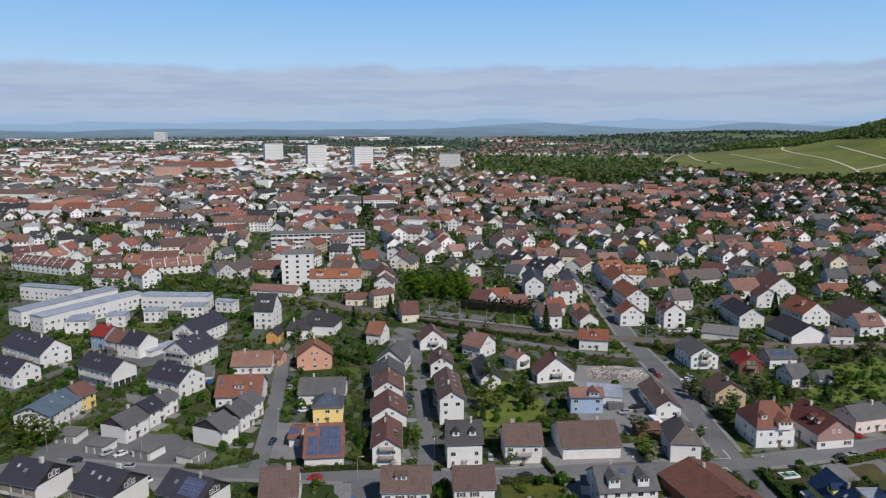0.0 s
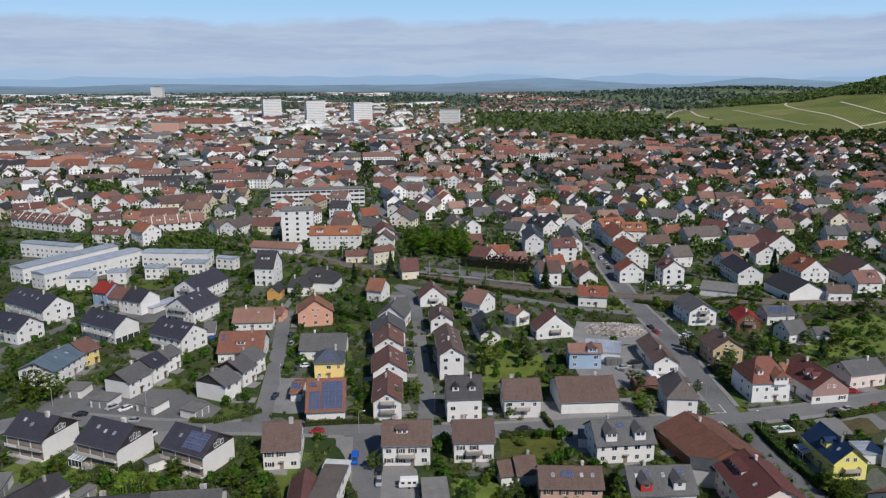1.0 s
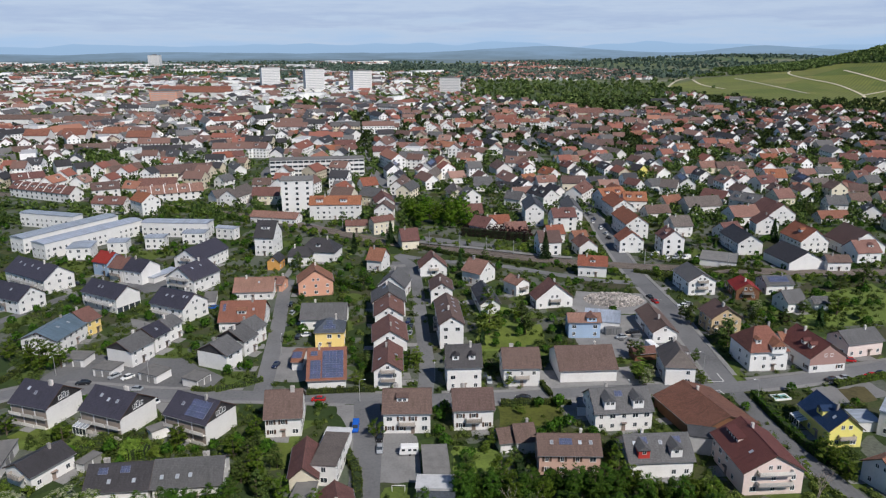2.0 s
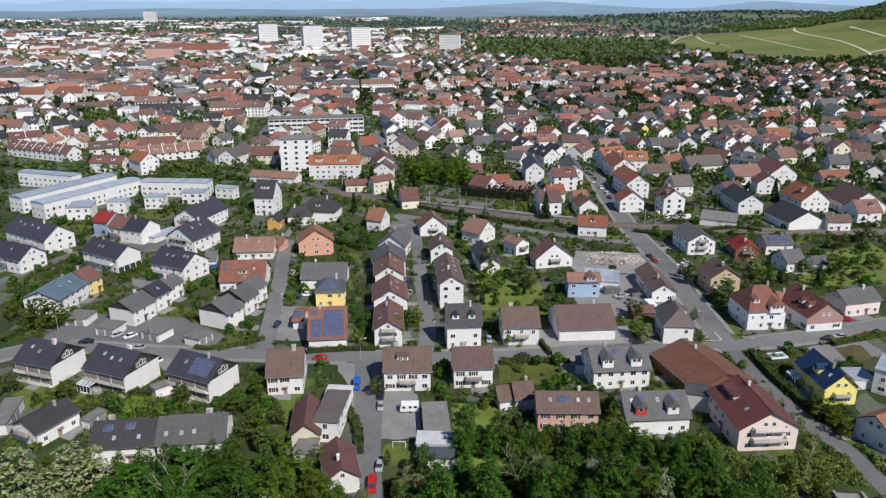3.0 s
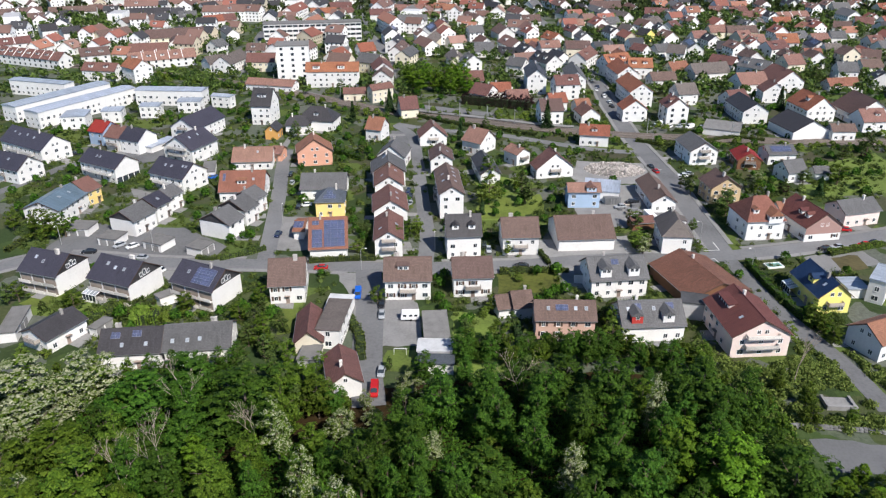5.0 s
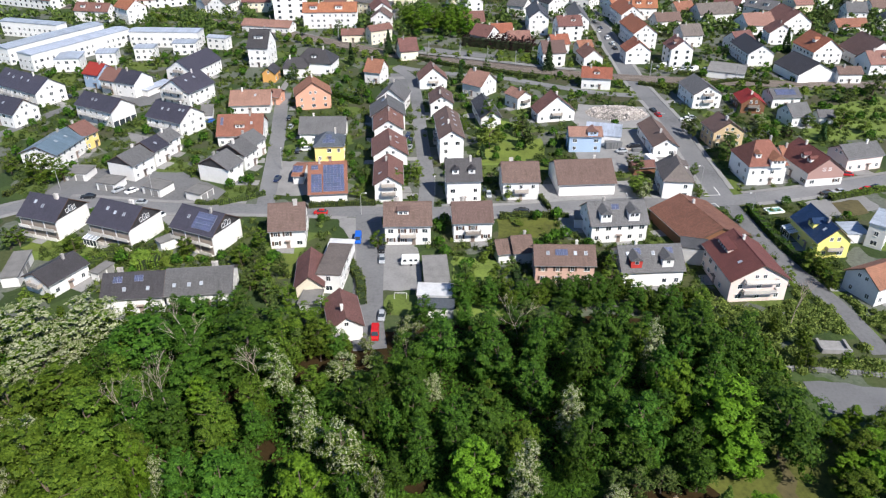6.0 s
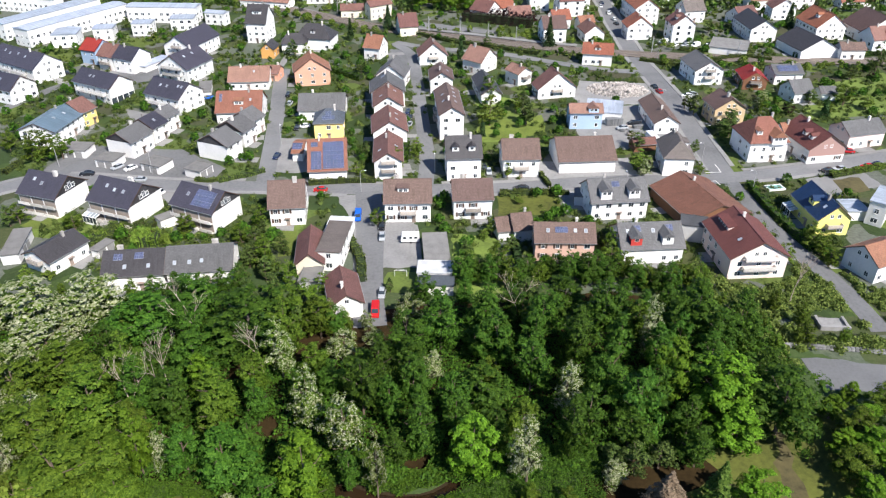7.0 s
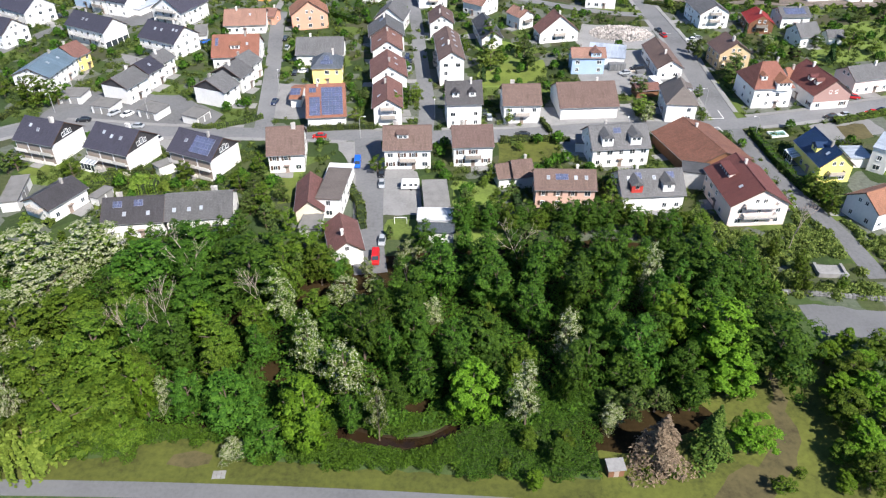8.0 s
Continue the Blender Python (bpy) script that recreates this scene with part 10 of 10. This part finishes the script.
def ground_cover(name, x0, x1, y0, y1, grows, per, size, low, high, cell, material, label, seed):
    """A closed sheet of low growth of uneven height: many small sprays over a lumpy height field."""
    rs = np.random.RandomState(seed)
    n = int((x1 - x0) * (y1 - y0) * per)
    x, y = rs.uniform(x0, x1, size=n), rs.uniform(y0, y1, size=n)
    keep = np.array([grows(a, b) for a, b in zip(x.tolist(), y.tolist())])
    x, y = x[keep], y[keep]

    def lumps(step):
        grid = rs.uniform(size=(int((x1 - x0) / step) + 3, int((y1 - y0) / step) + 3))
        u, v = (x - x0) / step, (y - y0) / step
        i, j = u.astype(int), v.astype(int)
        u, v = u - i, v - j
        u, v = u * u * (3 - 2 * u), v * v * (3 - 2 * v)
        return (grid[i, j] * (1 - u) + grid[i + 1, j] * u) * (1 - v) + (grid[i, j + 1] * (1 - u) + grid[i + 1, j + 1] * u) * v
    z = low + (high - low) * (0.6 * lumps(cell) + 0.4 * lumps(cell * 0.37)) - rs.uniform(0, 1, size=len(x)) ** 2 * 0.5
    z += np.array([terrain(a, b) for a, b in zip(x.tolist(), y.tolist())])
    nrm = rs.normal(scale=0.5, size=(len(x), 3)) + np.array([0, 0, 1.0])
    me = spray_cloud(name, np.stack([x, y, z], axis=1), nrm, rs.uniform(0.6, 1.3, size=len(x)) * size, [material])
    return tagged(link_mesh(name, me), label, "shrubs", "", "stuff")


def bank_grows(x, y):
    front = (76.4 if x < -20 else 75.0 if x < 2 else 73.2) + 0.6 * sin(x * 0.9) + 0.4 * sin(x * 2.3)
    d = y - stream_y(x)
    if y < front or y > 92 or (-54 < x < -41 or -18 < x < 3) and -1.9 < d < 1.2 or -8 < x < -2 and 5.5 < d < 8.5:
        return False
    return not (-51 < x < -35 and y < 80.5 + 0.5 * sin(x * 1.7) or x < -56 and y < 77.5 or 25.6 < x and y < 80)


# scrub on both banks, open where the water shows
spots = []
for k in range(330):
    x = R3.uniform(-100, 27)
    y = R3.uniform(75.6 + 1.0 * (x < -20) - 2.6 * (x > 2), 93)
    d = y - stream_y(x)
    if (-54 < x < -41 or -18 < x < 3) and -2.0 < d < 1.3 or -8 < x < -1 and 5 < d < 9:
        continue
    if -51 < x < -35 and y < 80.5 or x < -56 and y < 77.5 or 24 < x and y < 80:
        continue
    spots.append((x, y, R3.uniform(0.6, 1.1)))
shrub_stuff("streamside_bushes", [q for q in spots if q[0] < 2], M_SCRUB, "green bushes standing out of the scrub along the stream", 0.17, 90, 1.9, 1.3)
ground_cover("nettle_bed", 2, 27, 72, 92, bank_grows, 75, 0.15, 0.5, 2.4, 2.2, M_LEAF, "dark green nettles and low brambles beside the meadow", 7)
ground_cover("streamside_scrub", -100, 2, 72, 92, bank_grows, 75, 0.15, 0.5, 2.1, 2.2, M_SCRUB, "dense low green scrub and nettles along the stream", 5)
spots = []
for k in range(900):
    spots.append((R3.uniform(60, 112), R3.uniform(112, 150), R3.uniform(0.6, 1.2)))
shrub_stuff("bank_scrub", [q for q in spots if not near_road(q[0], q[1], 0.5) and not (80 < q[0] < 92 and 124 < q[1] < 133) and not (73 < q[0] < 106 and 104 < q[1] < 119.5) and clear_of_houses(q[0], q[1], 0.5)], M_BANKLEAF, "yellowish-green scrub on the bank beside the street", 0.24, 70, 1.5, 1.5)
WOODSIDE = [h[:3] for h in HOUSES if h[1] < 160]
ground_cover("undergrowth", -112, 72, 84, 140, lambda x, y: in_wood(x, y + 3) and all((x - a) ** 2 + (y - b) ** 2 > (c * 0.6 + 0.5) ** 2 for a, b, c in WOODSIDE) and all((x - a) ** 2 + (y - b) ** 2 > 9 for a, b in GLADES), 13, 0.36, 0.3, 2.6, 3.0, M_LEAF, "dark undergrowth beneath the woodland trees", 6)


def far_wood(name, spots, label, per, size, material=M_FARLEAF):
    rs = np.random.RandomState(9)
    n = len(spots)
    S = np.array(spots)
    d = rs.normal(size=(n, per, 3))
    d[:, :, 2] = np.abs(d[:, :, 2]) * 1.2 - 0.2
    d /= np.linalg.norm(d, axis=2, keepdims=True)
    k = S[:, 2][:, None, None]
    lump = rs.uniform(0.65, 1.05, size=(n, per, 1))
    p = d * np.stack([S[:, 2] * 0.62, S[:, 2] * 0.62, S[:, 2] * 0.72], axis=1)[:, None, :] * lump
    p[:, :, 0] += S[:, 0][:, None]
    p[:, :, 1] += S[:, 1][:, None]
    zz = np.array([terrain(a, b) for a, b in S[:, :2]])
    p[:, :, 2] += (zz + S[:, 2] * 0.62)[:, None]
    nrm = d + rs.normal(scale=0.5, size=d.shape)
    sz = rs.uniform(0.6, 1.25, size=(n, per)) * size * (S[:, 2][:, None] / 5.0)
    me = quad_cloud(name, p.reshape(-1, 3), nrm.reshape(-1, 3), sz.reshape(-1), material)
    return tagged(link_mesh(name, me), label, "woods", "", "stuff")


# garden trees among the houses near by
placed = 0
for k in range(6000):
    y = R3.uniform(150, 420)
    x = R3.uniform(-0.64, 0.64) * y
    if placed > 16 or on_paving(x, y) or near_road(x, y, 0.5) or not all((x - a) ** 2 + (y - b) ** 2 > (max(4.5, c * 0.78) + 1.2) ** 2 for a, b, c, *_ in HOUSES):
        continue
    if any((x - a) ** 2 + (y - b) ** 2 < 9 for a, b in TREES[-400:]):
        continue
    if -30 < x < -5 and 140 < y < 192:
        continue
    kind = R3.choices((SHRUB[0], SHRUB[1], SHRUB[2], GARDEN[0], GARDEN[1], GARDEN[2], GARDENW, COPPER, SPRUCE, CYPRESS), (0, 0, 0, 16, 9, 9, 6, 4, 4, 6))[0]
    if y < 240 and kind in (SPRUCE, CYPRESS):
        kind = GARDEN[2]
    plant(kind, x, y, R3.uniform(0.5, 0.95) * (0.8 if kind in GARDEN else 1.0), group="garden plants")
    placed += 1

spots = []
for k in range(17000):
    y = 150 + 490 * R3.random() ** 1.15
    x = R3.uniform(-0.64, 0.64) * y
    if near_road(x, y, 0.3) or not all((x - a) ** 2 + (y - b) ** 2 > (c * 0.72 + 1.0) ** 2 for a, b, c, *_ in HOUSES if abs(x - a) < 40 and abs(y - b) < 40):
        continue
    if -30 < x < -5 and 140 < y < 192:
        continue
    if on_paving(x, y):
        continue
    if R3.random() < 0.85 and (15 < x < 34 and 177 < y < 193 or 2 < x < 17 and 138 < y < 168 or -49 < x < -38 and 158 < y < 175 or 12 < x < 30 and 228 < y < 280):
        continue
    if R3.random() < (0.1 if y < 330 else 0.45):
        continue
    spots.append((x, y, R3.uniform(0.5, 1.15)))
near, far = [q for q in spots if q[1] < 300], [q for q in spots if q[1] >= 300]
shrub_stuff("garden_shrubs", near[0::2], M_HEDGE, "green shrubs and hedges in the gardens", 0.19, 60, 1.6, 1.3, spray_cloud)
shrub_stuff("garden_bushes", near[1::2], M_TOWNLEAF, "dark green bushes in the gardens", 0.20, 66, 2.2, 1.4, spray_cloud)
shrub_stuff("town_shrubs", far[0::2], M_HEDGE, "green shrubs and hedges in the gardens beyond", 0.38, 12, 1.6, 1.3)
shrub_stuff("town_bushes", far[1::2], M_TOWNLEAF, "dark green bushes in the gardens beyond", 0.42, 12, 2.3, 1.4)

spots = []
for k in range(14500):
    y = 400 + 900 * R3.random() ** 1.2
    x = R3.uniform(-0.64, 0.64) * y
    b = x / y
    if y < 640 and not clear_of_houses(x, y, -1.0):
        continue
    if y < 680 and R3.random() < 0.45 or b < 0.25 and R3.random() < 0.42:
        continue
    spots.append((x, y, R3.uniform(2.6, 5.6) * (1.0 if y < 560 else 1.25)))
for cx, cy, n, w in ((-6, 1125, 60, 45), (-110, 1074, 22, 30), (-300, 640, 16, 22), (-250, 905, 22, 40), (-560, 1010, 30, 50), (-520, 800, 24, 40), (-420, 1120, 30, 45), (-215, 610, 14, 20), (120, 700, 16, 18), (-40, 640, 14, 16), (-330, 1020, 22, 40)):
    for k in range(n):
        spots.append((cx + R3.gauss(0, w), cy + R3.gauss(0, w * 0.5), R3.uniform(4.0, 7.5)))
for k in range(3600):
    y = R3.uniform(660, 1420)
    x = R3.uniform(0.16, 0.64) * y
    if not inside(VINES, x, y):
        spots.append((x, y, R3.uniform(3.0, 6.5)))
garden = []
for k in range(5000):
    y = R3.uniform(150, 420)
    x = R3.uniform(-0.64, 0.64) * y
    if near_road(x, y, 1.0) or not all((x - a) ** 2 + (y - b) ** 2 > (c * 0.8 + 1.6) ** 2 for a, b, c, *_ in HOUSES if abs(x - a) < 40 and abs(y - b) < 40) or (-31 < x < -4 and 140 < y < 192) or on_paving(x, y):
        continue
    garden.append((x, y, R3.uniform(1.6, 3.0)))
    if len(garden) > 420:
        break
far_wood("garden_trees", garden, "small green trees standing between the gardens", 130, 0.7, M_LEAF)
beside = []
for k in range(900):
    x = R3.uniform(-230, 210)
    y = rail_y(x) + R3.choice((-1, 1)) * R3.uniform(5.5, 17)
    if len(beside) > 190 or near_road(x, y, 1.0) or on_paving(x, y) or not all((x - a) ** 2 + (y - b) ** 2 > (c * 0.8 + 1.8) ** 2 for a, b, c, *_ in HOUSES if abs(x - a) < 40 and abs(y - b) < 40) or (-30 < x < 70 and y < rail_y(x)):
        continue
    beside.append((x, y, R3.uniform(1.2, 3.2)))
far_wood("railside_trees", beside, "yellow-green trees and bushes along the railway", 110, 0.62, M_BRIGHTHEDGE)
far_wood("street_trees", [q for q in spots if q[1] < 680], "green trees among the houses beyond the railway", 46, 0.80, M_TOWNLEAF)
far_wood("town_trees", [q for q in spots if q[1] >= 680], "green trees between the houses of the town", 13, 1.45, M_TOWNDARK)
spots = []
for k in range(9000):
    y = R3.uniform(950, 2500)
    x = R3.uniform(-0.64, 0.64) * y
    b = x / y
    wood = (0.03 < b < 0.30 + (y - 1100) * 0.00016 and 1950 + 200 * noise.noise(Vector((x * 0.004, 5, 0))) > y > 1250 + 260 * noise.noise(Vector((x * 0.006, 0, 0))) and terrain(x, y) < 9 and not inside(VINES, x, y))
    if not wood and inside(VINES, x, y) and R3.random() > 0.01:
        continue
    if wood and terrain(x, y) < 9 and R3.random() < 0.3 or not wood and R3.random() > 0.18:
        continue
    spots.append((x, y, R3.uniform(4.5, 8.0)))
for k in range(4600):
    y = R3.uniform(1000, 2700)
    x = R3.uniform(-0.64, 0.05) * y
    if noise.noise(Vector((x * 0.008, y * 0.005, 2.0))) > 0.05 or R3.random() < 0.25:
        spots.append((x, y, R3.uniform(4.5, 8.0)))
far_wood("valley_woods", spots, "broad green woods in the valley", 17, 2.1)
spots = []
for k in range(9000):
    y = R3.uniform(2050, 4000)
    x = R3.uniform(-0.66, 0.66) * y
    if noise.noise(Vector((x * 0.003, y * 0.0015, 8.0))) > -0.05 or R3.random() < 0.15:
        if not inside(VINES, x, y) and (terrain(x, y) < 12 or y > 2500 and terrain(x, y) < 45):
            spots.append((x, y, R3.uniform(6.0, 10.0)))
hill = []
for k in range(16000):
    y = R3.uniform(1480, 2500)
    x = R3.uniform(0.36, 0.66) * y
    if hill_wooded(x, y):
        hill.append((x, y, R3.uniform(5.0, 9.0)))
    if len(hill) > 2600:
        break
far_wood("hill_wood", hill, "dense green wood along the crest of the hill", 16, 2.3)
hill = []
for k in range(140):
    t = R3.random()
    hill.append((700 + 330 * t + R3.uniform(-20, 20), 2080 - 40 * t + R3.uniform(-20, 20), R3.uniform(5, 8)))
far_wood("hedgerow", hill, "row of green trees above the vineyards", 18, 2.0)
far_wood("plain_woods", spots, "woods out on the plain with haze painted into the leaves", 10, 3.0, M_HAZELEAF)


def dead_tree(x, y, height, seed):
    """A leafless snag: a leaning pale stem that forks into twigs."""
    r = random.Random(seed)
    bm = bmesh.new()

    def grow(p, d, length, rad, depth):
        q = p + d * length
        tube(bm, p, q, rad, rad * 0.6, 6)
        if depth:
            for k in range(3):
                grow(q, (d + Vector((r.uniform(-0.7, 0.7), r.uniform(-0.7, 0.7), r.uniform(-0.1, 0.5)))).normalized(), length * r.uniform(0.55, 0.8), rad * 0.55, depth - 1)
    grow(Vector((0, 0, -0.3)), Vector((r.uniform(-0.2, 0.2), r.uniform(-0.2, 0.2), 1)).normalized(), height * 0.42, 0.14, 4)
    ob = part("dead_tree", bm, M_DEADWOOD, None)
    ob.matrix_world = pose(x, y, 0)
    tagged(ob, "bare bleached dead tree standing in the wood", "tree", "dead trees")


dead_tree(-50.5, 119.5, 15.5, 1)
dead_tree(-52.0, 100.5, 15, 2)
dead_tree(-57, 97.5, 13.5, 5)
dead_tree(-36.0, 112.0, 13.5, 3)
dead_tree(16.5, 128.0, 14.0, 4)
dead_tree(79.5, 136.0, 11.0, 6)
